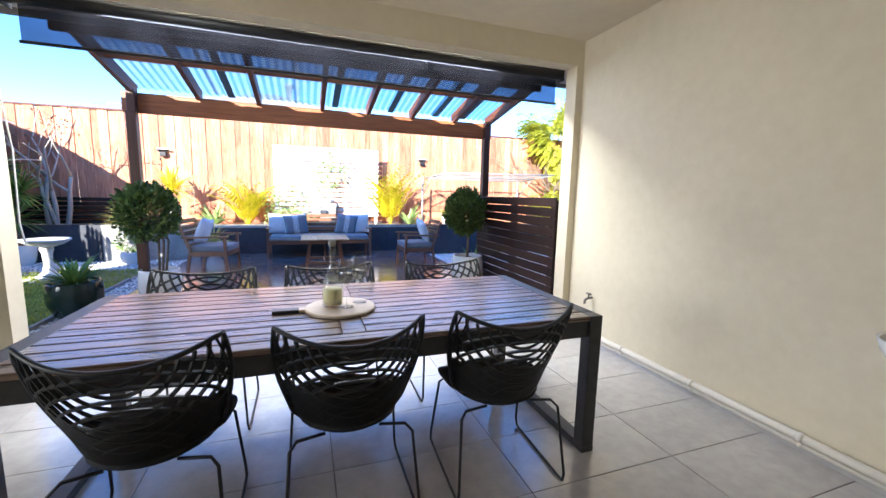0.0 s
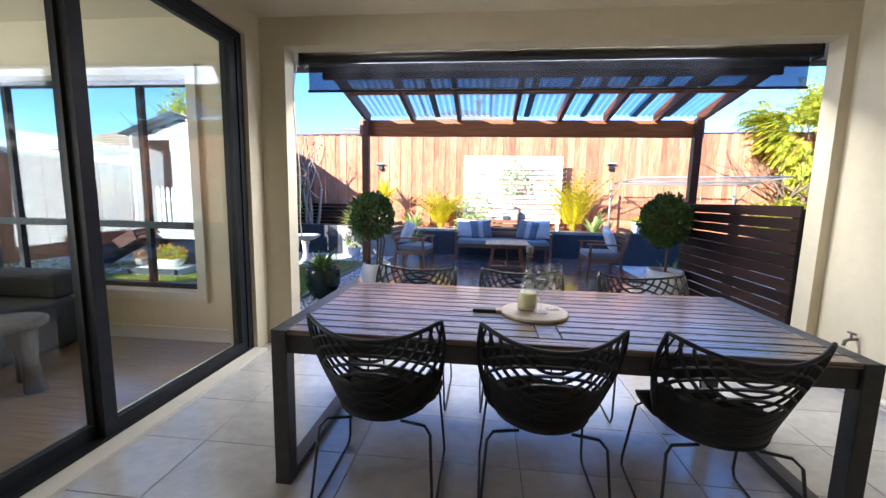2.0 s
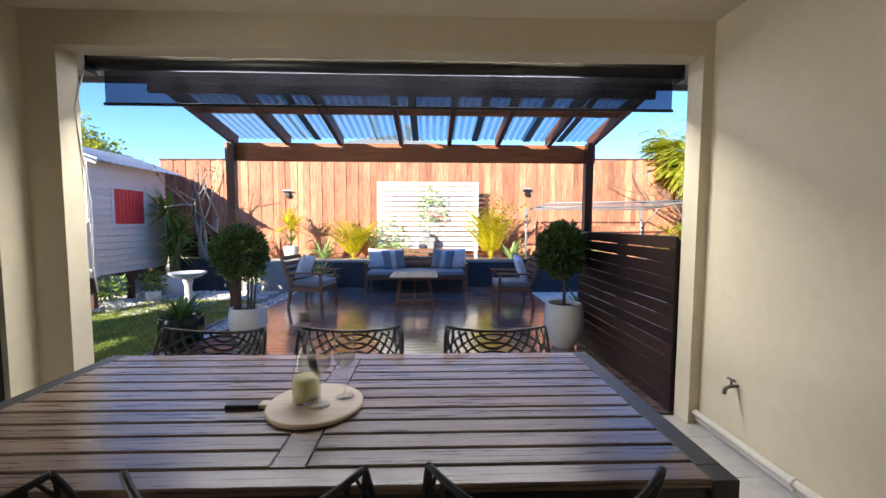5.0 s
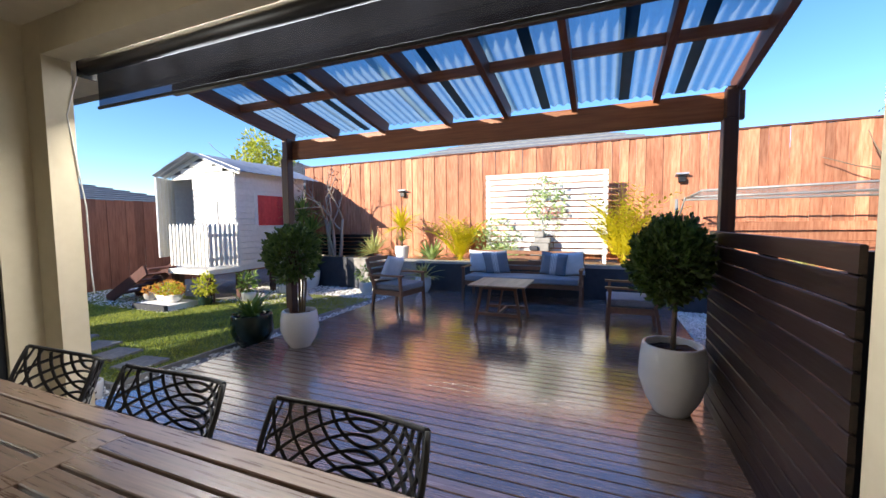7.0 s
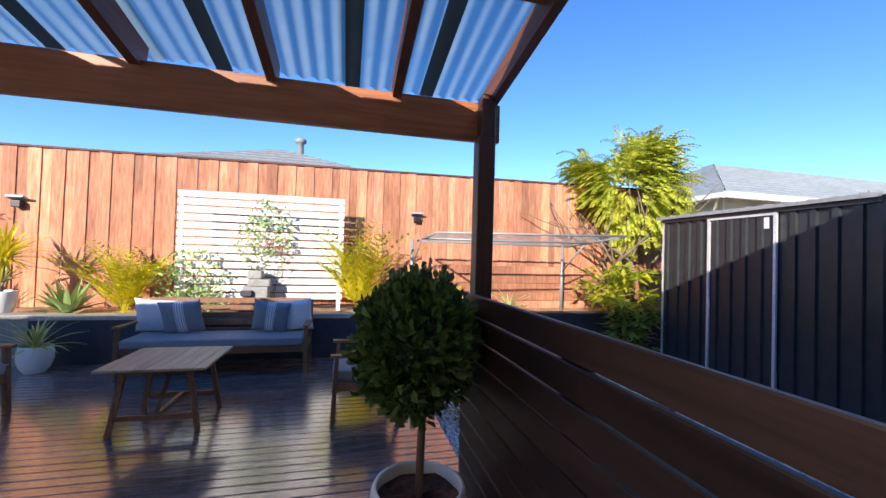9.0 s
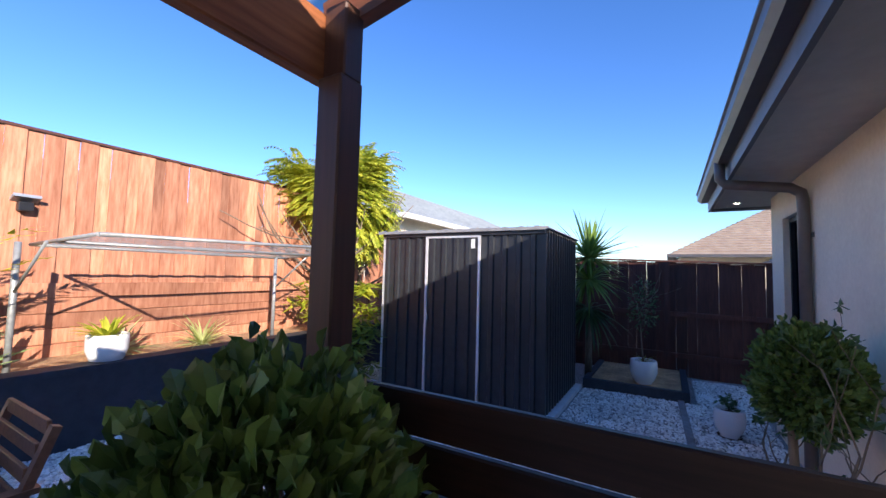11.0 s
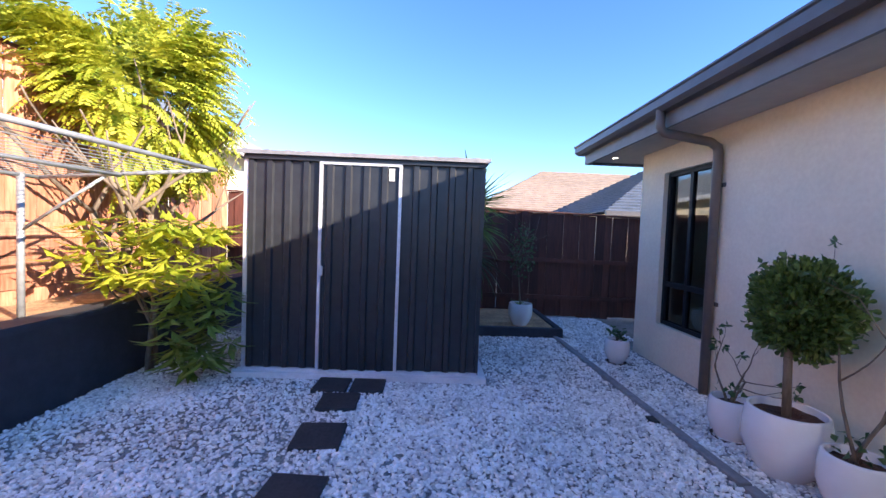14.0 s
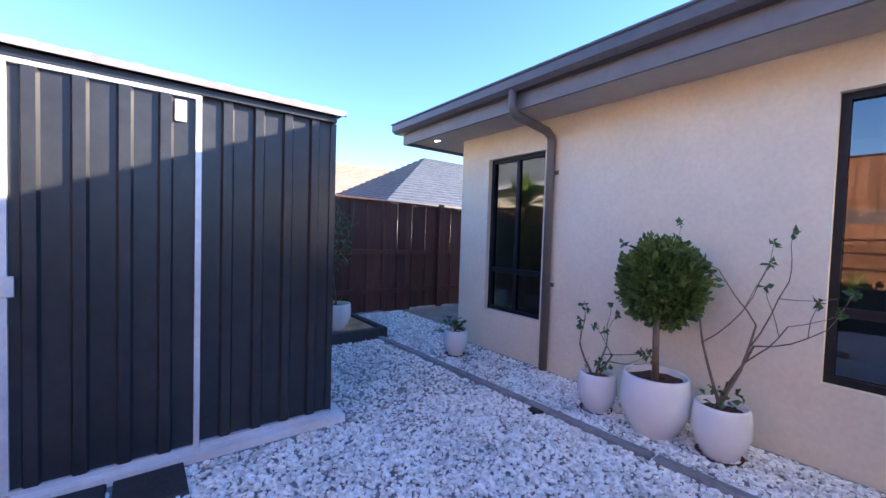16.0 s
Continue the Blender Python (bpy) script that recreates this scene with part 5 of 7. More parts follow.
# roller blind in the opening
bl = thing("roller_blind", (0.34, HY + 0.06, 2.555), "dark see-through mesh roller blind, mostly rolled up, over the opening", "roller blind")
bm = bmesh.new()
tube(bm, [(-1.96, 0, 0.03), (1.98, 0, 0.03)], 0.05, 14)
part("roller", bm, M_BLACK, bl)
part("fabric", B((-1.93, 1.97, 0.046, 0.0475, -0.215, 0.03)), M_BLIND, bl)
part("bottom_bar", B((-1.94, 1.98, 0.038, 0.055, -0.235, -0.216), b=0.003), M_BLACK, bl)
for x in (-1.975, 1.982):
    part("bracket", B((x, x + 0.012, -0.048, 0.06, -0.04, 0.09)), M_FRAME, bl)
bm = bmesh.new()
tube(bm, [(-1.99, -0.03, 0.0), (-2.01, -0.10, -0.3), (-1.99, -0.04, -0.9), (-2.005, -0.03, -1.35), (-1.985, -0.03, -1.5)], 0.005, 5)
part("pull_cord", bm, M_WHITE, bl)

# things on the right wall of the terrace
tap = thing("garden_tap", (WX, 2.66, 0.575), "small dark brass garden tap on the cream wall", "tap")
bm = bmesh.new()
tube(bm, [(0, 0, 0), (-0.05, 0, 0.0), (-0.075, 0, -0.012), (-0.08, 0, -0.045)], 0.011, 8)
tube(bm, [(-0.04, 0, 0), (-0.04, 0, 0.04)], 0.007, 6)
part("body", bm, M_DOWN, tap)
bm = bmesh.new()
tube(bm, [(-0.04, -0.028, 0.042), (-0.04, 0.028, 0.042)], 0.008, 6)
part("handle", bm, M_DOWN, tap)
bowl = thing("wall_planter", (WX - 0.004, 0.64, 0.72), "white half-round wall bowl on the cream wall", "wall planter")
bm = bmesh.new()
rings = []
for z, r_ in ((0.0, 0.0), (0.01, 0.08), (0.06, 0.15), (0.12, 0.19), (0.17, 0.205), (0.17, 0.19), (0.12, 0.17), (0.08, 0.14), (0.06, 0.0)):
    rings.append([bm.verts.new((-r_ * math.sin(math.pi * k / 20), r_ * math.cos(math.pi * k / 20), z)) for k in range(21)])
for a, b_ in zip(rings, rings[1:]):
    for k in range(20):
        f = bm.faces.new((a[k], a[k + 1], b_[k + 1], b_[k]))
        f.smooth = True
bmesh.ops.remove_doubles(bm, verts=bm.verts[:], dist=1e-5)
part("bowl", bm, M_WHITEG, bowl)
for z, r_ in ((0.265, 0.022), (0.225, 0.013)):
    pp = thing("wall_pipe", (WX - r_ - 0.006, 0.5, z), "cream painted pipe along the foot of the wall", "pipe")
    bm = bmesh.new()
    tube(bm, [(0, -1.4, 0), (0, 2.47, 0)], r_, 12)
    part("pipe", bm, M_PIPE, pp)
    for y in (-0.5, 0.55, 1.15, 1.75):
        bm = bmesh.new()
        tube(bm, [(0, y - 0.012, 0), (0, y + 0.012, 0)], r_ + 0.004, 12)
        part("clip", bm, M_PIPE, pp)
setting("baseboard", B((WX - 0.008, WX, -2.5, HY - 0.15, FZ, FZ + 0.03)), M_TILE)

# ---- garden shed ----
SX0, SX1, SY0, SY1, SZ1 = 6.15, 7.81, 5.40, 7.76, 2.215
shed = thing("garden_shed", (6.95, 6.56, 0.03), "charcoal ribbed steel garden shed with sliding door on a slab", "shed")
SO_ = Vector((6.95, 6.56, 0.03))


def ribbed(a, b_, z0, z1, nrm, pitch=0.125, depth=0.016, flat=0.075):
    """A ribbed steel skin from a to b, its ribs standing out along nrm."""
    bm = bmesh.new()
    a, b_, nrm = Vector(a), Vector(b_), Vector(nrm)
    L = (b_ - a).length
    d = (b_ - a) / L
    pts, s = [(0, 0)], 0.0
    while s + pitch < L:
        pts += [(s + flat, 0), (s + flat + 0.012, depth), (s + pitch - 0.012, depth), (s + pitch, 0)]
        s += pitch
    pts.append((L, 0))
    prev = None
    for u, o in pts:
        p = a + d * u + nrm * o
        v = (bm.verts.new((p.x, p.y, z0)), bm.verts.new((p.x, p.y, z1)))
        if prev:
            bm.faces.new((prev[0], v[0], v[1], prev[1]))
        prev = v
    return at(bm, SO_)


part("front_wall", ribbed((SX0, 7.02, 0), (SX0, SY1, 0), 0.10, SZ1, (-1, 0, 0), 0.178, 0.026, 0.105), M_SHED, shed)
part("front_wall", ribbed((SX0, SY0, 0), (SX0, 6.22, 0), 0.10, SZ1, (-1, 0, 0), 0.178, 0.026, 0.105), M_SHED, shed)
part("side_wall", ribbed((SX0, SY0, 0), (SX1, SY0, 0), 0.10, SZ1 + 0.03, (0, -1, 0)), M_SHED, shed)
part("side_wall", ribbed((SX0, SY1, 0), (SX1, SY1, 0), 0.10, SZ1 + 0.03, (0, 1, 0)), M_SHED, shed)
part("back_wall", ribbed((SX1, SY0, 0), (SX1, SY1, 0), 0.10, SZ1 + 0.03, (1, 0, 0)), M_SHED, shed)
sd = part("door", ribbed((SX0 - 0.022, 6.245, 0), (SX0 - 0.022, 6.995, 0), 0.115, SZ1 - 0.055, (-1, 0, 0), 0.178, 0.026, 0.105), M_SHED, shed)
part("door_frame", at(B((SX0 - 0.045, SX0 - 0.018, 6.215, 6.245, 0.10, SZ1 - 0.03), (SX0 - 0.045, SX0 - 0.018, 6.995, 7.025, 0.10, SZ1 - 0.03), (SX0 - 0.045, SX0 - 0.018, 6.245, 6.995, SZ1 - 0.055, SZ1 - 0.03), (SX0 - 0.045, SX0 - 0.018, 6.245, 6.995, 0.09, 0.115)), SO_), M_ALU, sd, "bright aluminium door edging")
part("handle", at(B((SX0 - 0.06, SX0 - 0.046, 6.97, 7.015, 1.06, 1.16), b=0.003), SO_), M_ALU, sd)
part("sticker", at(B((SX0 - 0.039, SX0 - 0.0375, 6.29, 6.345, 2.02, 2.14)), SO_), M_WHITE, sd, "white paper label with grey print")
for k in range(4):
    part("print_bar", at(B((SX0 - 0.0402, SX0 - 0.0392, 6.298, 6.337, 2.035 + k * 0.024, 2.042 + k * 0.024)), SO_), M_ALU, sd)
part("top_track", at(B((SX0 - 0.05, SX0 + 0.02, SY0, SY1, SZ1 - 0.03 + 0.001, SZ1 + 0.012)), SO_), M_SHED, shed)
part("corner_trim", at(B((SX0 - 0.012, SX0 + 0.03, SY0 - 0.012, SY0 + 0.03, 0.10, SZ1 - 0.03)), SO_), M_SHED, shed)
part("corner_trim", at(B((SX0 - 0.012, SX0 + 0.03, SY1 - 0.03, SY1 + 0.012, 0.10, SZ1 - 0.03)), SO_), M_ALU, shed)
for a, c in ((SY0, 6.21), (7.03, SY1)):
    part("bottom_rail", at(B((SX0 - 0.034, SX0 + 0.02, a, c, 0.088, 0.118)), SO_), M_ALU, shed)
part("roof", at(B((SX0 - 0.09, SX1 + 0.05, SY0 - 0.05, SY1 + 0.05, SZ1 + 0.031, SZ1 + 0.045)), SO_), M_TIN, shed)
bm = bmesh.new()
for k in range(12):
    y = SY0 + 0.06 + k * 0.205
    bbox(bm, SX0 - 0.07, SX1, y, y + 0.05, SZ1 + 0.0455, SZ1 + 0.062)
part("roof_ribs", at(bm, SO_), M_TIN, shed)
part("gutter_edge", at(B((SX0 - 0.095, SX0 - 0.0905, SY0 - 0.05, SY1 + 0.05, SZ1 + 0.012, SZ1 + 0.05)), SO_), M_EDGING, shed)
setting("shed_slab", B((SX0 - 0.10, SX1 + 0.07, SY0 - 0.09, SY1 + 0.07, 0.0, 0.088)), M_CONC, "pale concrete slab")

# dry twigs on the shed roof
for k, (x, y) in enumerate(((6.35, 6.36), (6.40, 6.22), (6.5, 5.78), (6.42, 5.70), (6.36, 5.60), (6.4, 5.48))):
    tw = thing("twig", (x, y, SZ1 + 0.046), "short dry twig standing on the shed roof", "twig")
    bm = bmesh.new()
    tube(bm, [(0, 0, 0), (0.006, 0.012 - 0.004 * k, 0.04), (0.0, 0.004 * k, 0.075)], [0.006, 0.005, 0.003], 5)
    part("stick", bm, M_BARK, tw)

# stepping stones
STONES = ((-2.85, 4.09, 0.36, 8), (-3.45, 4.18, 0.36, 10), (-4.02, 4.27, 0.36, 14), (-4.65, 4.34, 0.36, 18))
for i, (x, y, s) in enumerate(((4.33, 6.62, 0.34), (4.96, 6.64, 0.34), (5.52, 6.64, 0.325), (5.88, 6.45, 0.31), (5.88, 6.79, 0.31))):
    ps = tagged(part("stepping_stone", B((-s / 2, s / 2, -s / 2, s / 2, 0.0, 0.045), b=0.006), M_PAVER, None, "square charcoal paver set in white gravel"), "square charcoal paver set in white gravel", "stepping stone", "stepping stones to the shed")
    ps.location = (x, y, 0.026)
    ps.rotation_euler = (0, 0, radians((-4, 3, 2, 1, -1)[i]))
for x, y, s, a in STONES:
    ps = tagged(part("stepping_stone", B((-s / 2, s / 2, -s / 2, s / 2, 0.0, 0.05), b=0.01), M_STONE, None), "square grey stone paver set in the lawn", "stepping stone", "stepping stones in the lawn")
    ps.location, ps.rotation_euler = (x, y, 0.048), (0, 0, radians(a))

# gravel divider and planter
me = box_mesh("edging_board", 0.98, 0.075, 0.06, M_EDGING, 0.006)
div = tagged(thing("edging", (5.9, 3.95, 0.0)), "grey edging boards in the gravel", "", "", "structure")
for k in range(5):
    piece("edging_board", me, div, (-1.9 + k, -0.05 + 0.035 * k, 0.045), 0.035)
bed2 = thing("sleeper_planter", (8.7, 4.55, 0.03), "low black sleeper planter with bark, between the shed and the fence", "planter")
for q in ((-0.8, 0.8, -0.62, -0.53, 0, 0.15), (-0.8, -0.71, -0.53, 0.75, 0, 0.15), (-0.71, 0.8, 0.66, 0.75, 0, 0.15)):
    part("sleeper", B(q, b=0.008), M_WALLDARK, bed2)
part("soil", B((-0.709, 0.8, -0.529, 0.659, 0, 0.12)), M_MULCH, bed2)
t = thing("pot_plant", (8.25, 4.50, 0.15), "thin small tree in a white pot on the sleeper planter", "pot plant")
turned_pot(t, 0.18, 0.185, 0.11, 0.34, M_WHITEG)
bm = bmesh.new()
branch(bm, (0, 0, 0.28), (0.05, 0, 1), 0.75, 0.012, random.Random(3), 2, 0.3, 3)
part("stem", bm, M_BARK, t)
crown("leaves", t, (0.02, 0, 1.15), (0.2, 0.2, 0.42), 420, 0.055, 0.025, M_LEAFD, 41, shell=0.2)
blades("grass_tuft", t, (0.08, 0, 0.28), 30, 0.22, 0.012, M_LEAFG, 6, (0.3, 1.2), 0.7)
t = thing("yucca_plant", (8.36, 5.30, 0.03), "tall spiky yucca behind the corner of the shed", "yucca")
bm = bmesh.new()
tube(bm, [(0, 0, 0), (0.03, 0, 0.8), (0.0, 0.03, 2.02)], [0.06, 0.05, 0.04], 8)
part("trunk", bm, M_BARK, t)
blades("crown", t, (0, 0, 1.98), 130, 0.78, 0.062, M_LEAFG, 9, (-0.4, 1.5), 0.12)
blades("lower_leaves", t, (0, 0, 1.62), 90, 0.75, 0.055, M_LEAFG, 10, (-0.9, 0.9), 0.3)
blades("hanging_leaves", t, (0, 0, 1.15), 90, 0.72, 0.055, M_LEAFD, 14, (-1.1, 0.5), 0.35)

# ---- clothes hoist ----
ho = thing("clothes_hoist", (3.9, 8.5, BEDZ), "grey fold-down clothes line on two posts in the raised bed", "clothes line")
HO = Vector((3.9, 8.5, BEDZ))
HX0, HX1, HY0, HY1, HZ = 2.80, 5.44, 7.66, 9.06, 1.965
M_GALV = surf("galvanised_tube", (0.30, 0.31, 0.30), (0.42, 0.43, 0.42), 0.5, 20, metal=0.4, broad=0.15, bump=0.05, depth=0.001)
HZB = 1.85          # its back bar, on the posts, is lower than the front one
for x in (2.72, 5.30):
    bm = bmesh.new()
    tube(bm, [(x, 9.06, 0.70), (x, 9.06, HZB + 0.02)], 0.025, 10)
    part("post", at(bm, HO), M_GALV, ho)
    bm = bmesh.new()
    tube(bm, [(x, 9.06, 1.42), (x + 0.02, 8.45, 1.86)], 0.013, 6)
    part("brace", at(bm, HO), M_GALV, ho)
for q in (((HX0, HY0, HZ - 0.06), (HX1, HY0, HZ)), ((HX0, HY1, HZB), (HX1, HY1, HZB)), ((HX0, HY0, HZ - 0.06), (HX0, HY1, HZB)), ((HX1, HY0, HZ), (HX1, HY1, HZB)), ((HX0, 8.42, 1.865), (HX1, 8.42, 1.89))):
    bm = bmesh.new()
    tube(bm, q, 0.016, 8)
    part("frame_bar", at(bm, HO), M_GALV, ho)
for k in range(15):
    f = (k + 1) / 16
    y, za, zb = HY0 + f * (HY1 - HY0), HZ - 0.06 + f * (HZB - HZ + 0.06), HZ + f * (HZB - HZ)
    bm = bmesh.new()
    tube(bm, [(HX0, y, za), ((HX0 + HX1) / 2, y, (za + zb) / 2 - 0.02), (HX1, y, zb)], 0.0026, 4)
    part("line", at(bm, HO), M_GALV, ho)

# ---- white slatted panel ----
pan = thing("trellis_panel", (0.54, 9.22, BEDZ + 0.01), "white painted slatted timber panel with climbing plants in the raised bed", "garden panel")
for x in (-1.08, 0.0, 1.09):
    part("post", B((x - 0.03, x + 0.03, 0.03, 0.08, 0, 1.68)), M_WHITE, pan)
me = box_mesh("slat", 2.26, 0.022, 0.086, M_WHITE, 0.003)
for k in range(14):
    piece("slat", me, pan, (0.01, 0.014, 0.22 + k * 0.111))

# stone water feature
st = thing("stone_fountain", (0.52, 9.02, BEDZ - 0.005), "stacked grey stone block fountain in front of the white panel", "fountain")
part("base", B((-0.19, 0.17, -0.15, 0.15, 0, 0.17), b=0.03), M_WALLDARK, st, "dark stone base")
part("block", B((-0.16, 0.17, -0.12, 0.12, 0.171, 0.40), b=0.02), M_STONE, st)
part("bowl", B((-0.17, -0.02, -0.18, -0.121, 0.27, 0.35), b=0.015), M_WALLDARK, st)
part("block", B((-0.10, 0.19, -0.10, 0.10, 0.401, 0.50), b=0.02), M_STONE, st)
part("block", B((-0.11, 0.08, -0.09, 0.09, 0.501, 0.62), b=0.03), M_STONE, st)

# solar lamps on the fence
for x, z in ((-2.70, 2.20), (2.88, 2.27)):
    l_ = thing("solar_wall_lamp", (x, FY - 0.03, z), "small black solar lamp fixed on the timber fence", "wall lamp")
    part("bracket", B((-0.02, 0.02, 0.0, 0.04, -0.03, 0.06)), M_BLACK, l_)
    bm = bmesh.new()
    bbox(bm, -0.10, 0.10, -0.13, 0.0, 0.02, 0.05)
    bm.transform(Matrix.Rotation(radians(-18), 4, "X"))
    part("panel", bm, M_TIN, l_, "tilted grey solar panel")
    part("lamp_body", B((-0.055, 0.055, -0.09, -0.005, -0.075, 0.015), b=0.008), M_BLACK, l_)

# ---- plants of the raised bed ----
def plant(name, loc, label, category="shrub"):
    return thing(name, loc, label, category)


t = plant("golden_palm", (-1.10, 9.10, BEDZ - 0.005), "yellow-green feathery palm in the raised bed", "palm")
fronds("crown", t, (0, 0, 0), 36, 1.10, M_PALM, 51, 0.22, lw=0.042, up=(1.0, 1.54), arch=1.1)
t = plant("golden_palm", (1.95, 9.12, BEDZ - 0.005), "tall yellow-green feathery palm beside the white panel", "palm")
fronds("crown", t, (0, 0, 0), 40, 1.50, M_PALM, 52, 0.24, lw=0.045, up=(1.1, 1.55), arch=1.0)
t = plant("agave_plant", (-1.72, 9.08, BEDZ - 0.005), "pale green agave rosette in the raised bed", "agave")
blades("leaves", t, (0, 0, 0.02), 34, 0.50, 0.11, M_AGAVE, 53, (0.25, 1.4), 0.12, 0.05)
t = plant("agave_plant", (2.42, 9.10, BEDZ - 0.005), "pale green agave rosette beside the golden palm", "agave")
blades("leaves", t, (0, 0, 0.02), 32, 0.50, 0.11, M_AGAVE, 54, (0.25, 1.4), 0.12, 0.05)
t = plant("spiky_yucca", (-3.22, 9.22, BEDZ - 0.005), "round spiky striped yucca in the raised bed", "yucca")
blades("leaves", t, (0, 0, 0.12), 100, 0.56, 0.040, M_STRIPE, 55, (-0.2, 1.5), 0.10, 0.05)
t = plant("dracaena", (-2.45, 9.12, BEDZ - 0.005), "upright yellow-striped dracaena in a white pot on the raised bed", "pot plant")
turned_pot(t, 0.155, 0.15, 0.10, 0.30, M_WHITEG)
bm = bmesh.new()
tube(bm, [(0, 0, 0.24), (0.01, 0, 0.75)], 0.022, 8)
part("trunk", bm, M_BARK, t)
blades("crown", t, (0, 0, 0.70), 80, 0.52, 0.05, M_PALM, 56, (-0.3, 1.5), 0.35)
blades("lower_leaves", t, (0, 0, 0.40), 40, 0.36, 0.03, M_STRIPE, 57, (0.2, 1.3), 0.5)
for x, y, s in ((3.60, 9.35, 61), (0.95, 9.05, 62), (4.42, 9.22, 64)):
    t = plant("grass_tuft", (x, y, BEDZ - 0.005), "low tuft of striped strap leaves on the mulch", "grass tuft")
    blades("leaves", t, (0, 0, 0), 64, 0.46 if x > 3 else 0.26, 0.034, M_STRIPE, s, (0.2, 1.4), 0.5)
t = plant("pot_plant", (3.38, 8.98, BEDZ - 0.03), "leafy plant in a white glazed pot on the raised bed", "pot plant")
turned_pot(t, 0.17, 0.17, 0.10, 0.31, M_WHITEG)
blades("leaves", t, (0, 0, 0.26), 36, 0.32, 0.05, M_LEAFY, 63, (0.4, 1.4), 0.4)
# climbers on the panel
r = random.Random(70)
for cx, cz, w, h, nn, mt, lab in ((-0.35, 1.22, 0.45, 0.42, 420, M_AGAVE, "climbing plant with pale green leaves on the white panel"), (0.60, 1.95, 0.38, 0.42, 360, M_AGAVE, "climbing plant with pink flowers on the white panel")):
    t = plant("climbing_plant", (cx, 9.12, BEDZ - 0.005), lab, "climber")
    bm = bmesh.new()
    tips = []
    for k in range(6):
        branch(bm, (r.uniform(-0.1, 0.1), 0.04, 0), (r.uniform(-0.5, 0.5), 0, 1), (cz - BEDZ) * 0.55, 0.007, r, 2, 0.45, 2, tips)
    for v in bm.verts:
        v.co.y = max(min(v.co.y, 0.09), -0.10)
    part("stem", bm, M_BARK, t)
    items = []
    for _ in range(nn):
        a, q = r.uniform(0, 6.28), r.random() ** 0.5
        p = Vector((math.cos(a) * w * q, r.uniform(-0.10, 0.08), (cz - BEDZ) + math.sin(a) * h * q - (0.25 if r.random() < 0.35 else 0)))
        items.append((p, (rdir(r) + Vector((0, -0.4, 0))).normalized(), rdir(r), 0.08 * r.uniform(0.6, 1.2), 0.045))
    piece("leaves", leaf_mesh("leaves", items, mt), t)
    if cx > 0:
        items = [(Vector((r.uniform(-0.05, 0.28), -0.1 + r.uniform(-0.03, 0.03), 0.98 + r.uniform(-0.08, 0.1))), rdir(r), rdir(r), 0.04, 0.035) for _ in range(60)]
        piece("flowers", leaf_mesh("flowers", items, M_PINK), t)
t = plant("shrub", (-0.25, 9.0, BEDZ - 0.005), "low bushy green shrub in front of the white panel", "shrub")
crown("leaves", t, (0, 0, 0.17), (0.42, 0.16, 0.2), 520, 0.06, 0.028, M_AGAVE, 71, shell=0.2)

# ---- trees and shrubs by the shed ----
t = thing("feathery_tree", (6.9, 9.35, BEDZ - 0.4), "small tree with drooping yellow-green feathery leaves behind the shed", "tree")
bm = bmesh.new()
r = random.Random(80)
for k in range(4):
    branch(bm, (0.12 * k - 0.2, 0, 0), (r.uniform(-0.45, 0.3), r.uniform(-0.3, 0.2), 1), 1.35, 0.055, r, 2, 0.3, 3)
part("trunk", bm, M_BARK, t)
items = []
lobes = []
for k in range(34):
    d = rdir(r) * r.uniform(0.5, 1.0)
    lobes.append(Vector((-0.05 + d.x * 1.12, d.y * 0.85, 2.66 + d.z * 0.78)))
for k in range(1800):
    lc = lobes[r.randrange(len(lobes))]
    p = lc + rdir(r) * r.uniform(0.05, 0.36)
    dirv = ((p - Vector((-0.15, 0, 2.5))).normalized() + rdir(r) * 0.5).normalized()
    L = r.uniform(0.28, 0.46)
    S = 8
    side = dirv.cross(Vector((0, 0, 1))).normalized()
    for j in range(S):
        u = j / S
        d = (dirv + Vector((0, 0, -1.3 * u))).normalized()
        for sg in (-1, 1):
            a = (side * sg + d * 0.7 + Vector((0, 0, -0.3))).normalized()
            items.append((p, a, a.cross(d).cross(a).normalized(), 0.115 * (1.1 - 0.6 * u), 0.038))
        p = p + d * (L / S)
piece("crown", leaf_mesh("crown", items, M_LEAFT, 0.05), t)

t = thing("mango_shrub", (6.15, 8.55, 0.0), "shrub with long drooping yellow-green leaves spilling over the retaining wall", "shrub")
bm = bmesh.new()
r = random.Random(81)
for k in range(3):
    branch(bm, (0.05 * k, 0.15, 0.0), (r.uniform(-0.4, 0.2), r.uniform(-0.3, 0.1), 1), 0.75, 0.03, r, 2, 0.4, 2)
part("stem", bm, M_BARK, t)


def rosettes(name, parent, spots, n, L, W, mat, seed, droop=0.5):
    r = random.Random(seed)
    items = []
    for c in spots:
        for k in range(n):
            a0 = 2 * math.pi * k / n + r.uniform(-0.3, 0.3)
            a = Vector((math.cos(a0), math.sin(a0), r.uniform(-droop - 0.4, 0.5 - droop * 0.5))).normalized()
            items.append((Vector(c) + a * 0.02, a, a.cross(Vector((0, 0, 1))).normalized(), L * r.uniform(0.7, 1.15), W * r.uniform(0.8, 1.1)))
    ob = piece(name, leaf_mesh(name, items, mat, 0.12), parent)
    return ob


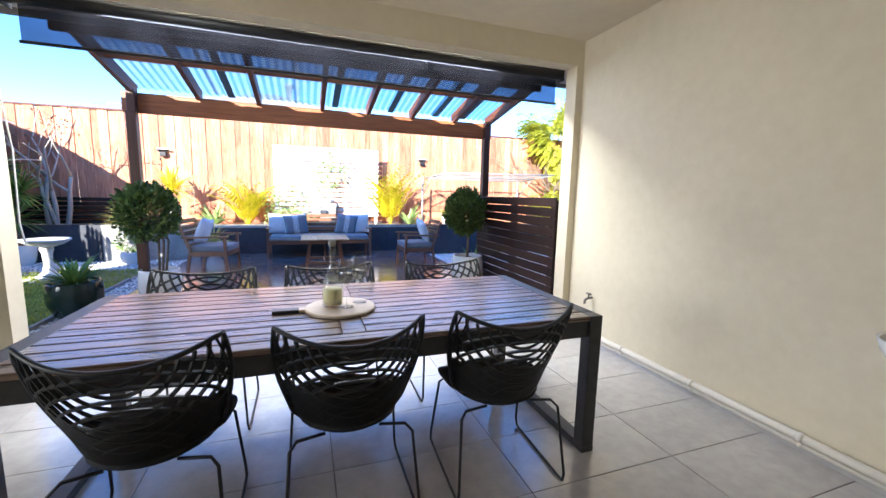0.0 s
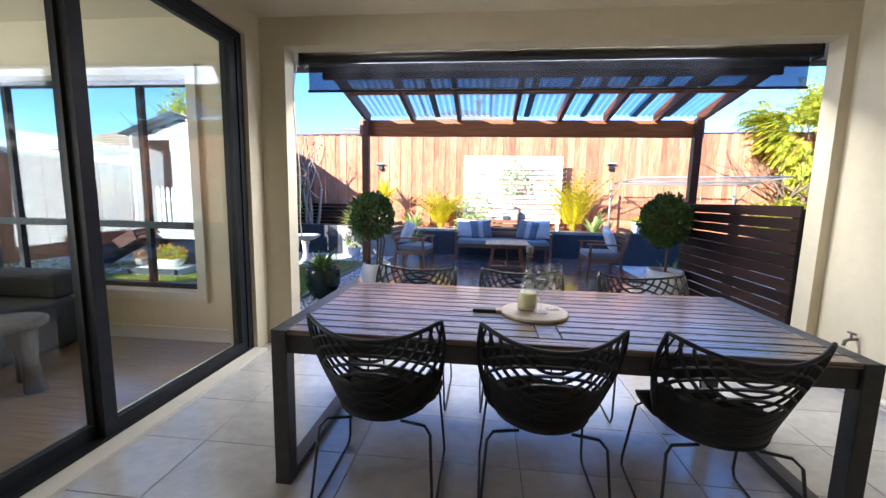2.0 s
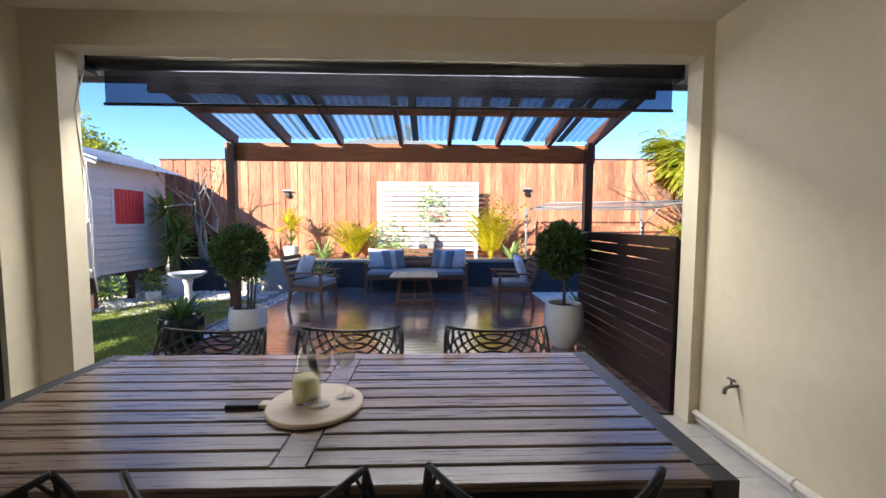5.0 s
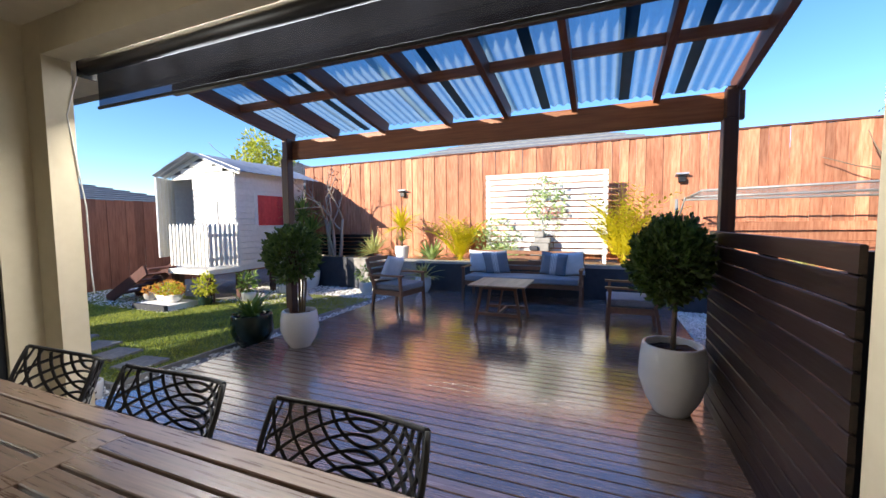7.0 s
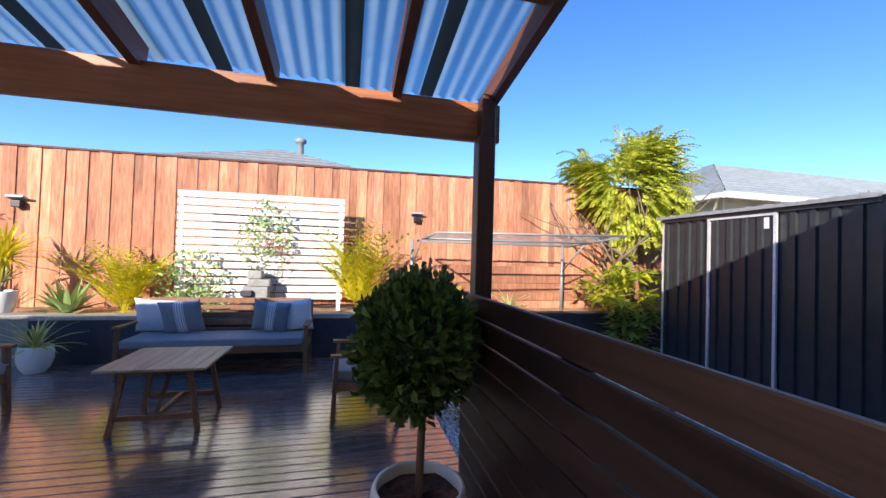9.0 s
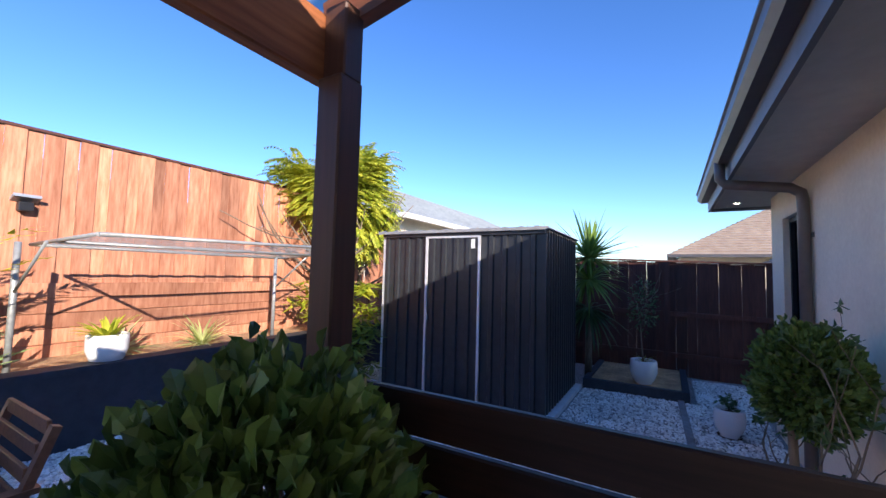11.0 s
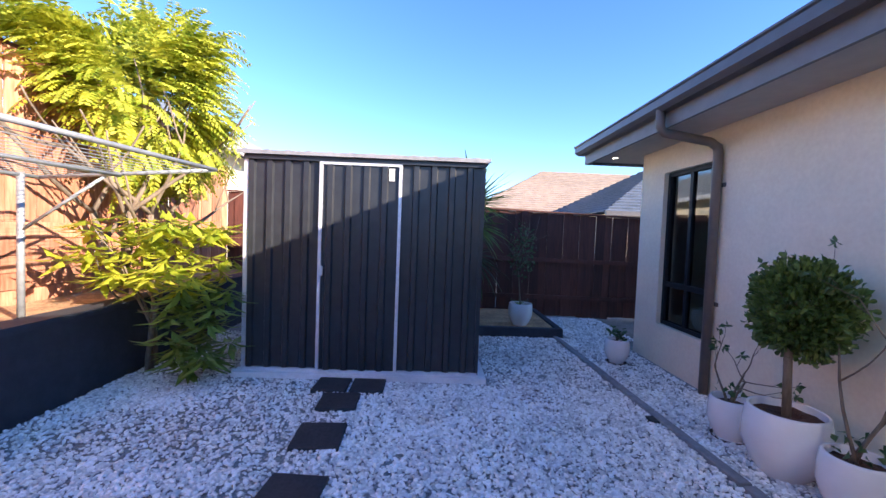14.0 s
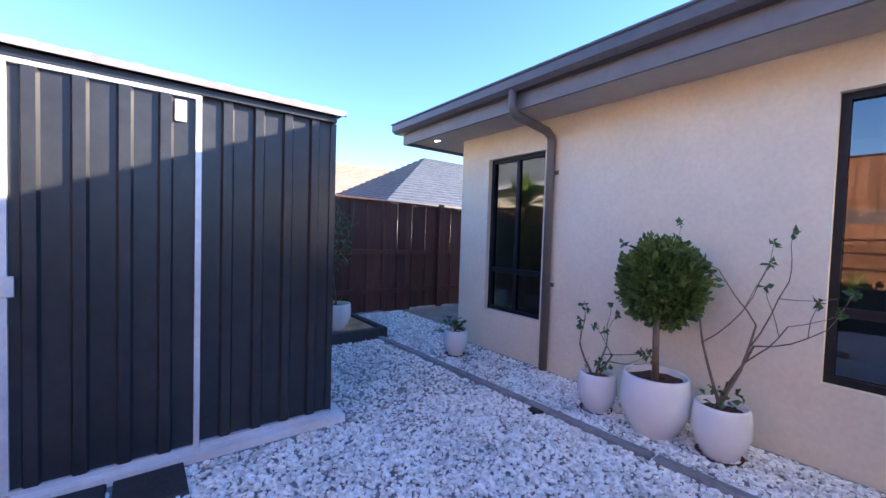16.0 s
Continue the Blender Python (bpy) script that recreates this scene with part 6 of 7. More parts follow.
r = random.Random(82)
spots = [(r.uniform(-0.62, 0.32), r.uniform(-0.66, 0.50), r.uniform(0.92, 1.55)) for _ in range(70)]
rosettes("upper_leaves", t, spots, 9, 0.27, 0.074, M_LEAFY, 83)
spots = [(r.uniform(-0.60, 0.02), r.uniform(-0.72, -0.32), r.uniform(0.18, 1.0)) for _ in range(46)]
rosettes("lower_leaves", t, spots, 8, 0.25, 0.07, M_LEAFG, 84)

# ---- left of the deck ----
t = thing("strap_planter", (-1.62, 8.42, FZ), "striped strap plant in a pale pot on the deck", "pot plant")
turned_pot(t, 0.15, 0.16, 0.10, 0.30, M_WHITEG)
blades("leaves", t, (0, 0, 0.26), 60, 0.46, 0.032, M_STRIPE, 91, (0.1, 1.45), 0.55)
t = thing("pot_plant", (-3.02, 8.55, 0.05), "small shrub in a white pot against the pale wall", "pot plant")
turned_pot(t, 0.14, 0.14, 0.09, 0.24, M_WHITEG)
crown("leaves", t, (0, 0, 0.40), (0.22, 0.2, 0.18), 260, 0.07, 0.03, M_LEAFG, 92, shell=0.3)
t = thing("yucca_planter", (-4.72, 8.75, 0.05), "tall yucca with several heads in a white tapered tub", "pot plant")
turned_pot(t, 0.27, 0.25, 0.20, 0.38, M_WHITEG, n=24)
bm = bmesh.new()
for dx, h in ((-0.12, 1.72), (0.1, 1.3), (0.0, 0.85)):
    tube(bm, [(dx * 0.5, 0, 0.3), (dx, 0, h)], [0.045, 0.03], 8)
part("trunk", bm, M_BARK, t)
for k, (dx, h) in enumerate(((-0.12, 1.72), (0.1, 1.3), (0.0, 0.85))):
    blades("leaf_head", t, (dx, 0, h - 0.05), 95, 0.62, 0.052, M_LEAFG, 93 + k, (-0.5, 1.5), 0.25)
t = thing("bare_tree", (-4.35, 9.25, 0.5), "bare grey twisted tree trunk with orange-brown dead leaves by the fence", "tree")
bm = bmesh.new()
r = random.Random(98)
tips = []
for k in range(4):
    branch(bm, (0.07 * k - 0.1, 0, 0), (r.uniform(-0.35, 0.35), 0, 1), 1.15, 0.05, r, 2, 0.35, 2, tips)
part("trunk", bm, M_DRIFT, t)
items = [(tp + rdir(r) * 0.1, rdir(r), rdir(r), 0.08, 0.03) for tp in tips for _ in range(7)]
piece("dead_leaves", leaf_mesh("dead_leaves", items, M_SOIL), t)
# dark slat base behind
sl_ = thing("slat_edging", (-4.3, 9.62, 0.72), "low dark slatted timber edging in front of the fence", "garden edging")
me = box_mesh("slat", 1.6, 0.02, 0.07, M_SCREEN, 0.003)
for k in range(6):
    piece("slat", me, sl_, (0, 0, 0.05 + k * 0.09))
setting("bed_left", B((-5.0, -3.551, RW + 0.35, FY + 0.3, 0.0, 0.72)), M_MULCH)
setting("retaining_wall_left", B((-5.0, -3.551, RW + 0.2, RW + 0.35, 0.0, 0.75)), M_WALLDARK)

bb = thing("bird_bath", (-3.64, 7.40, 0.075), "white stone bird bath on a ring of gravel in the lawn", "bird bath")
bm = bmesh.new()
lathe(bm, [(0, 0), (0.15, 0), (0.155, 0.02), (0.12, 0.05), (0.075, 0.09), (0.055, 0.2), (0.06, 0.36), (0.085, 0.44), (0.07, 0.47), (0, 0.47)], 24)
part("pedestal", bm, M_WHITE, bb)
bm = bmesh.new()
lathe(bm, [(0, 0.471), (0.09, 0.472), (0.2, 0.51), (0.285, 0.565), (0.29, 0.59), (0.27, 0.59), (0.19, 0.545), (0, 0.52)], 32)
part("bowl", bm, M_WHITE, bb)

# ---- cubby house ----
cub = thing("cubby_house", (-6.0, 8.1, 0.05), "white weatherboard cubby house with red shutters and tin roof", "cubby house")
CO = Vector((-6.0, 8.1, 0.05))
CX0, CX1, CY0, CY1, CF, CE, CR = -6.95, -5.10, 7.20, 9.10, 0.70, 2.58, 2.90


def cub_part(name, bm, mat, label="", parent=None):
    return part(name, at(bm, CO), mat, parent or cub, label)


# weatherboards, each a tapered board; gable front, window side, plain sides
bh = 0.118
fw = 0
z = CF
while z < CR - 0.12:
    zt = min(z + bh, CR)
    mid = (CX0 + CX1) / 2
    half = (CX1 - CX0) / 2
    if z + bh > CE:
        half = half * max(0.0, (CR + 0.06 - zt) / (CR + 0.06 - CE))
    spans = [(mid - half, mid + half)]
    if z + 0.02 < 2.47 and z >= CF - 0.01:
        spans = [(CX0, -6.88), (-6.30, CX1)]
    for a, c in spans:
        if c - a > 0.03:
            bm = bmesh.new()
            beam(bm, (a, CY0 - 0.006, z + bh / 2), (c, CY0 - 0.006, z + bh / 2), 0.018, bh - 0.013, (0, -0.09, 1))
            cub_part("weatherboard", bm, M_WHITE)
    if zt <= CE + 0.01:
        ws = [(CY0, CY1)]
        if 1.42 < z + bh / 2 < 2.22:
            ws = [(CY0, 7.66), (8.52, CY1)]
        for a, c in ws:
            bm = bmesh.new()
            beam(bm, (CX1 + 0.006, a, z + bh / 2), (CX1 + 0.006, c, z + bh / 2), 0.018, bh - 0.013, (0.09, 0, 1))
            cub_part("weatherboard", bm, M_WHITE)
    z += bh
cub_part("wall_lining", B((CX0 + 0.01, CX0 + 0.03, CY0 + 0.01, CY1, CF, CE), (CX0 + 0.03, CX1 - 0.03, CY1 - 0.02, CY1, CF, CE), (-6.29, CX1 - 0.012, CY0 + 0.012, CY0 + 0.02, CF, CE - 0.05), (CX1 - 0.03, CX1 - 0.012, CY0 + 0.022, 7.66, CF, CE - 0.02), (CX1 - 0.03, CX1 - 0.012, 8.52, CY1, CF, CE - 0.02), (CX1 - 0.03, CX1 - 0.012, 7.66, 8.52, CF, 1.44), (CX1 - 0.03, CX1 - 0.012, 7.66, 8.52, 2.20, CE - 0.02)), M_WHITE)
cub_part("floor", B((CX0, CX1, CY0, CY1, CF - 0.09, CF - 0.001), (-6.10, -4.98, 6.48, CY0 - 0.001, CF - 0.09, CF - 0.001)), M_WHITE)
win = cub_part("window", B((CX1 - 0.01, CX1 + 0.02, 7.661, 7.72, 1.441, 2.199), (CX1 - 0.01, CX1 + 0.02, 8.46, 8.519, 1.441, 2.199), (CX1 - 0.01, CX1 + 0.02, 7.72, 8.46, 1.441, 1.50), (CX1 - 0.01, CX1 + 0.02, 7.72, 8.46, 2.14, 2.199)), M_WHITE)
for k in range(8):
    a = 7.725 + k * 0.0915
    cub_part("shutter_board", B((CX1 - 0.008, CX1 + 0.008, a, a + 0.085, 1.503, 2.137)), M_RED, "bright red shutter board", win)
cub_part("front_window_board", B((-5.95, -5.58, CY0 - 0.032, CY0 - 0.02, 1.45, 2.0)), M_WHITE)
bm = bmesh.new()
beam(bm, (-6.89, CY0 - 0.02, 1.68), (-6.62, 6.66, 1.68), 0.03, 1.60)
dr = cub_part("door", bm, M_WHITEG, "open cream plank door")
for k in range(5):
    f = (k + 0.5) / 5
    bm = bmesh.new()
    x, y = -6.89 + 0.27 * f, CY0 - 0.02 - 0.52 * f
    beam(bm, (x - 0.045 * 0.46 + 0.018, y + 0.045 * 0.89 + 0.012, 1.68), (x + 0.045 * 0.46 + 0.018, y - 0.045 * 0.89 + 0.012, 1.68), 0.008, 1.58)
    cub_part("plank", bm, M_PIPE, "", dr)
# roof: two corrugated sheets
for s in (-1, 1):
    bm = bmesh.new()
    mid = (CX0 + CX1) / 2
    n = 70
    prev = None
    for i in range(n + 1):
        y = CY0 - 0.28 + (CY1 - CY0 + 0.6) * i / n
        dz = 0.010 * math.sin(i * math.pi / 2.0)
        xe = mid + s * ((CX1 - CX0) / 2 + 0.24)
        ze = CR + 0.05 - (CR - CE) * 1.24
        v = (bm.verts.new((mid, y, CR + 0.07 + dz)), bm.verts.new((mid + s * 0.6, y, CR + 0.07 - 0.6 * (CR + 0.07 - ze) / abs(xe - mid) + 0.012 + dz)), bm.verts.new((xe, y, ze + dz)))
        if prev:
            bm.faces.new((prev[0], v[0], v[1], prev[1])[::s])
            bm.faces.new((prev[1], v[1], v[2], prev[2])[::s])
        prev = v
    cub_part("roof_sheet", bm, M_TIN, "weathered corrugated tin sheet")
bm = bmesh.new()
for s in (-1, 1):
    beam(bm, (mid, CY0 - 0.03, CR + 0.03), (mid + s * ((CX1 - CX0) / 2 + 0.2), CY0 - 0.03, CR + 0.03 - (CR - CE) * 1.2), 0.02, 0.10)
cub_part("barge_board", bm, M_WHITE)
# verandah pickets, rails, stumps and steps
me = bpy.data.meshes.new("picket")
vs = [(x, y, z_) for y in (-0.008, 0.008) for x, z_ in ((-0.03, 0), (0.03, 0), (0.03, 0.74), (0, 0.80), (-0.03, 0.74))]
me.from_pydata(vs, [], [(0, 1, 2, 3, 4), (9, 8, 7, 6, 5)] + [(i, 5 + i, 5 + (i + 1) % 5, (i + 1) % 5) for i in range(5)])
me.materials.append(M_WHITE)
for k in range(11):
    piece("picket", me, cub, (-6.0 + k * 0.098 + 6.0 - 0.0, 6.50 - 8.1, CF + 0.06 - 0.05))
for k in range(7):
    piece("picket", me, cub, (-5.0 + 6.0, 6.56 + k * 0.098 - 8.1, CF + 0.06 - 0.05), math.pi / 2)
cub_part("picket_rail", B((-6.06, -4.99, 6.512, 6.54, 0.86, 0.92), (-6.06, -4.99, 6.512, 6.54, 1.30, 1.36), (-5.04, -5.012, 6.541, 7.19, 0.86, 0.92), (-5.04, -5.012, 6.541, 7.19, 1.30, 1.36)), M_WHITE)
for x, y in ((-5.05, 6.55), (-6.0, 6.55), (-5.15, 7.25), (-5.15, 9.0), (-6.9, 9.0), (-6.9, 7.25), (-5.15, 8.1)):
    cub_part("stump", B((x - 0.045, x + 0.045, y - 0.045, y + 0.045, 0.02, CF - 0.091)), M_POST)
steps = thing("timber_steps", (-6.6, 6.4, 0.05), "dark red timber steps up to the cubby house", "steps")
for y in (6.12, 6.62):
    bm = bmesh.new()
    beam(bm, (-0.78, y - 6.4, 0.03), (0.44, y - 6.4, 0.66), 0.035, 0.19)
    part("stringer", bm, M_FENCE_D, steps)
for k in range(5):
    x, z_ = -0.60 + k * 0.245, 0.15 + k * 0.128
    part("tread", B((x - 0.12, x + 0.12, 6.14 - 6.4, 6.60 - 6.4, z_ - 0.015, z_ + 0.015), b=0.004), M_FENCE_D, steps)

# flower bowl on a low platform
plf = thing("stone_platform", (-5.62, 6.05, 0.05), "low stone paver platform with a dark sleeper edge beside the steps", "platform")
part("top", B((-0.42, 0.42, -0.2, 0.35, 0, 0.11), b=0.01), M_CONC, plf)
part("sleeper", B((-0.40, 0.46, -0.27, -0.202, 0, 0.12), b=0.008), M_WALLDARK, plf)
fb = thing("flower_bowl", (-5.55, 6.13, 0.16), "oval white bowl full of orange and yellow flowers", "flower bowl")
bm = bmesh.new()
lathe(bm, [(0, 0), (0.17, 0), (0.24, 0.04), (0.28, 0.10), (0.30, 0.15), (0.285, 0.15), (0.25, 0.09), (0, 0.08)], 28)
for v in bm.verts:
    v.co.y *= 0.6
part("bowl", bm, M_WHITEG, fb)
crown("leaves", fb, (0, 0, 0.2), (0.30, 0.17, 0.13), 420, 0.07, 0.03, M_LEAFY, 101, shell=0.2)
crown("flowers", fb, (0, 0, 0.23), (0.31, 0.18, 0.14), 300, 0.045, 0.035, M_FLOWER, 102, shell=0.7)
t = thing("pot_plant", (-6.05, 6.10, 0.16), "small succulent in a grey pot beside the flower bowl", "pot plant")
turned_pot(t, 0.09, 0.10, 0.07, 0.13, M_STONE, n=20)
crown("leaves", t, (0, 0, 0.17), (0.11, 0.11, 0.08), 120, 0.05, 0.03, M_FLOWER, 103, shell=0.3)
for x, y, rr_, h, mt, s in ((-5.02, 6.42, 0.12, 0.20, M_LEAFY, 104), (-4.62, 7.0, 0.13, 0.20, M_LEAFG, 105), (-4.6, 7.9, 0.13, 0.2, M_LEAFG, 106)):
    t = thing("pot_plant", (x, y, 0.052), "leafy plant in a dark pot below the cubby house" if s == 104 else "leafy plant in a pale pot below the cubby house", "pot plant")
    turned_pot(t, rr_, rr_, rr_ * 0.7, h, M_DGLAZE if s == 104 else M_WHITEG, n=20)
    bm = bmesh.new()
    branch(bm, (0, 0, h * 0.6), (0.1, 0, 1), 0.25, 0.008, random.Random(s), 2, 0.5, 2)
    part("stem", bm, M_BARK, t)
    crown("leaves", t, (0, 0, h + 0.18), (0.2, 0.18, 0.2), 220, 0.085, 0.04, mt, s, shell=0.2)

# ---- distance: neighbours' roofs and a far tree ----
def tiled_face(bm, p0, p1, p2, p3, rows):
    """Courses of roof from the low edge p0-p1 to the high edge p3-p2, each lapping the one below."""
    p0, p1, p2, p3 = (Vector(p) for p in (p0, p1, p2, p3))
    nrm = (p1 - p0).cross(p3 - p0).normalized()
    for k in range(rows):
        a, c = k / rows, (k + 1) / rows
        q = [p0.lerp(p3, a) + nrm * 0.05, p1.lerp(p2, a) + nrm * 0.05, p1.lerp(p2, min(c, 1)), p0.lerp(p3, min(c, 1))]
        v = [bm.verts.new(x) for x in q] + [bm.verts.new(q[0] - nrm * 0.05), bm.verts.new(q[1] - nrm * 0.05)]
        bm.faces.new(v[:4])
        bm.faces.new((v[4], v[5], v[1], v[0]))


def neighbour(label, x0, x1, y0, y1, z0, z1, mat, inset=None, rows=14):
    h = thing("neighbour_house", ((x0 + x1) / 2, (y0 + y1) / 2, 0), label, "house")
    ho_ = Vector(h.location)
    part("wall", at(B((x0 + 0.5, x1 - 0.5, y0 + 0.5, y1 - 0.5, 0, z0)), ho_), M_CREAM, h)
    bm = bmesh.new()
    i = min(x1 - x0, y1 - y0) / 2 if inset is None else inset
    lo = [(x0, y0, z0), (x1, y0, z0), (x1, y1, z0), (x0, y1, z0)]
    if x1 - x0 >= y1 - y0:
        m = (y0 + y1) / 2
        ra, rb = (x0 + i, m, z1), (x1 - i, m, z1)
        faces = [(lo[0], lo[1], rb, ra), (lo[2], lo[3], ra, rb), (lo[1], lo[2], rb, rb), (lo[3], lo[0], ra, ra)]
    else:
        m = (x0 + x1) / 2
        ra, rb = (m, y0 + i, z1), (m, y1 - i, z1)
        faces = [(lo[0], lo[1], ra, ra), (lo[1], lo[2], rb, ra), (lo[2], lo[3], rb, rb), (lo[3], lo[0], ra, rb)]
    for f in faces:
        tiled_face(bm, *f, rows)
    bmesh.ops.remove_doubles(bm, verts=bm.verts[:], dist=0.001)
    part("roof", at(bm, ho_), mat, h)
    part("gutter", at(B((x0 - 0.1, x1 + 0.1, y0 - 0.12, y0 - 0.01, z0 - 0.12, z0 + 0.03), (x0 - 0.12, x0 - 0.01, y0, y1, z0 - 0.10, z0 + 0.02)), ho_), M_GUTTER if mat != M_ROOFP else M_WHITE, h)
    return h


nh = neighbour("neighbour's house with a grey hipped roof behind the back fence", -10.5, 7.5, 14, 32, 3.0, 6.5, M_ROOFG)
bm = bmesh.new()
lathe(bm, [(0.15, -0.4), (0.15, 0.25), (0.26, 0.28), (0.26, 0.42), (0.15, 0.5), (0, 0.5)], 14)
bm.transform(Matrix.Translation(Vector((-0.6, 22.5, 6.5)) - nh.location))
part("roof_vent", bm, M_ROOFG, nh)
neighbour("neighbour's house with a tan roof behind the back fence", -19, -11.0, 15, 23, 3.3, 5.2, M_ROOFT)
neighbour("neighbour's house with a blue-grey roof beyond the brown fence", -26, -14, 3, 14, 2.3, 3.7, M_ROOFG)
neighbour("neighbour's house with a pale grey roof beyond the tree", 10.8, 27, 10.8, 17.8, 3.4, 5.2, M_ROOFP)
neighbour("neighbour's house with a tan tiled roof beyond the dark fence", 22, 32, -13.7, 4.2, 2.8, 5.7, M_ROOFT, rows=22)
neighbour("neighbour's house with a blue-grey tiled roof beyond the dark fence", 13, 21, -12, 1.2, 2.3, 4.6, M_ROOFB, rows=22)
t = thing("garden_tree", (-9.7, 12.1, 0), "broad leafy tree behind the cubby house", "tree")
bm = bmesh.new()
r = random.Random(110)
for k in range(3):
    branch(bm, (0.1 * k, 0, 0), (r.uniform(-0.4, 0.4), r.uniform(-0.3, 0.3), 1), 1.8, 0.1, r, 3, 0.35, 2)
part("trunk", bm, M_BARK, t)
crown("crown", t, (0, 0, 3.9), (1.05, 1.05, 1.0), 1800, 0.16, 0.08, M_LEAFT, 111, shell=0.4, lumps=14)

# ---- white gravel and grass ----
r = np.random.default_rng(5)
ico_v, ico_f = [], []
bm = bmesh.new()
bmesh.ops.create_icosphere(bm, subdivisions=1, radius=1)
ico_v = np.array([v.co[:] for v in bm.verts])
ico_f = np.array([[v.index for v in f.verts] for f in bm.faces])
bm.free()


def pebbles(name, rects, density, size, z, mat):
    P = []
    for x0, x1, y0, y1 in rects:
        n = int((x1 - x0) * (y1 - y0) * density)
        P.append(np.stack([r.uniform(x0, x1, n), r.uniform(y0, y1, n), np.full(n, z)], 1))
    P = np.concatenate(P)
    n = len(P)
    S = r.uniform(0.55, 1.25, (n, 1)) * size * r.uniform(0.6, 1.2, (n, 3)) * [1, 1, 0.62]
    V = ico_v[None] * r.uniform(0.82, 1.15, (n, len(ico_v), 1)) * S[:, None]
    a, t_ = r.uniform(0, 6.28, n), r.uniform(-0.5, 0.5, n)
    ca, sa, ct_, st_ = np.cos(a), np.sin(a), np.cos(t_), np.sin(t_)
    y_, z_ = V[..., 1] * ct_[:, None] - V[..., 2] * st_[:, None], V[..., 1] * st_[:, None] + V[..., 2] * ct_[:, None]
    x_ = V[..., 0]
    V = np.stack([x_ * ca[:, None] - y_ * sa[:, None], x_ * sa[:, None] + y_ * ca[:, None], z_], -1) + P[:, None] + np.array([0, 0, 1]) * r.uniform(0.0, 0.012, (n, 1, 1))
    F = ico_f[None] + (np.arange(n) * len(ico_v))[:, None, None]
    me = bpy.data.meshes.new(name)
    me.from_pydata(V.reshape(-1, 3).tolist(), [], F.reshape(-1, 3).tolist())
    me.materials.append(mat)
    return tagged(new(name, me), "loose crushed white stone pebbles", "", "", "stuff")


pebbles("gravel", [(2.56, 6.02, HY + 0.05, RW - 0.02), (6.02, 7.9, HY + 0.05, 5.28), (7.9, 9.4, HY - 0.3, 3.85), (2.52, 4.6, 7.0, RW - 0.02), (5.3, 7.7, 7.82, RW - 0.02), (3.6, 6.0, HY + 0.05, 6.6)], 1700, 0.0160, 0.038, M_PEBBLE)
pebbles("gravel_strip", [(-2.45, -2.03, HY + 0.05, RW), (-4.5, -2.45, HY + 0.05, 3.60), (-6.2, -2.6, 7.9, 8.95), (-5.2, -4.0, 6.7, 7.9), (-3.95, -3.3, 7.15, 7.7), (-7.3, -5.1, 5.75, 6.5), (-8.8, -7.0, 5.9, 7.5)], 620, 0.018, 0.06, M_PEBBLE)
# grass blades
n = 60000
X, Y = r.uniform(-8.8, -2.51, n), r.uniform(3.68, 8.0, n)
keep = (Y < 6.9) | ((X > -4.6) & (Y < 7.9))
for x, y, s, _ in STONES:
    keep &= ~((abs(X - x) < 0.19) & (abs(Y - y) < 0.19))
keep &= ~((X < -5.0) & (Y > 5.75))
X, Y = X[keep], Y[keep]
n = len(X)
a, h, w = r.uniform(0, 6.28, n), r.uniform(0.02, 0.045, n), r.uniform(0.004, 0.008, n)
lx, ly = r.normal(0, 0.014, n), r.normal(0, 0.014, n)
z0 = np.full(n, 0.066)
V = np.stack([np.stack([X - np.cos(a) * w, Y - np.sin(a) * w, z0], 1), np.stack([X + np.cos(a) * w, Y + np.sin(a) * w, z0], 1), np.stack([X + lx, Y + ly, z0 + h], 1)], 1)
me = bpy.data.meshes.new("grass")
me.from_pydata(V.reshape(-1, 3).tolist(), [], np.arange(3 * n).reshape(-1, 3).tolist())
me.materials.append(M_GRASS)
tagged(new("grass", me), "short mown green lawn grass", "", "", "stuff")

# strap plant on the gravel past the screen
t = thing("strap_plant", (3.1, 6.75, 0.03), "green strap-leaved plant growing in the white gravel", "plant")
blades("leaves", t, (0, 0, 0), 70, 0.55, 0.04, M_LEAFG, 120, (0.3, 1.5), 0.4, 0.08)

# spotted pot at the house corner, leaf litter and a drain cover in the gravel
t = thing("spotted_pot", (-2.30, 3.38, 0.055), "small white pot with black dots holding a strap plant", "pot plant")
turned_pot(t, 0.105, 0.10, 0.075, 0.19, M_WHITEG, n=24)
rr = random.Random(130)
for k in range(16):
    a, z = k * 0.9, 0.03 + 0.14 * ((k * 0.37) % 1)
    R = 0.077 + (0.104 - 0.077) * z / 0.19 + 0.004
    bm = bmesh.new()
    bmesh.ops.create_circle(bm, cap_ends=True, radius=0.011, segments=10)
    bm.transform(Matrix.Rotation(a, 4, "Z") @ Matrix.Translation((R + 0.004, 0, z)) @ Matrix.Rotation(math.pi / 2, 4, "Y"))
    part("dot", bm, M_BLACK, t)
blades("leaves", t, (0, 0, 0.15), 20, 0.26, 0.02, M_STRIPE, 131, (0.3, 1.4), 0.4)
dc = thing("drain_cover", (5.36, 4.02, 0.035), "small black plastic drain cover in the gravel", "drain cover")
part("grate", B((-0.055, 0.055, -0.035, 0.035, 0, 0.028), b=0.004), M_BLACK, dc)
items = []
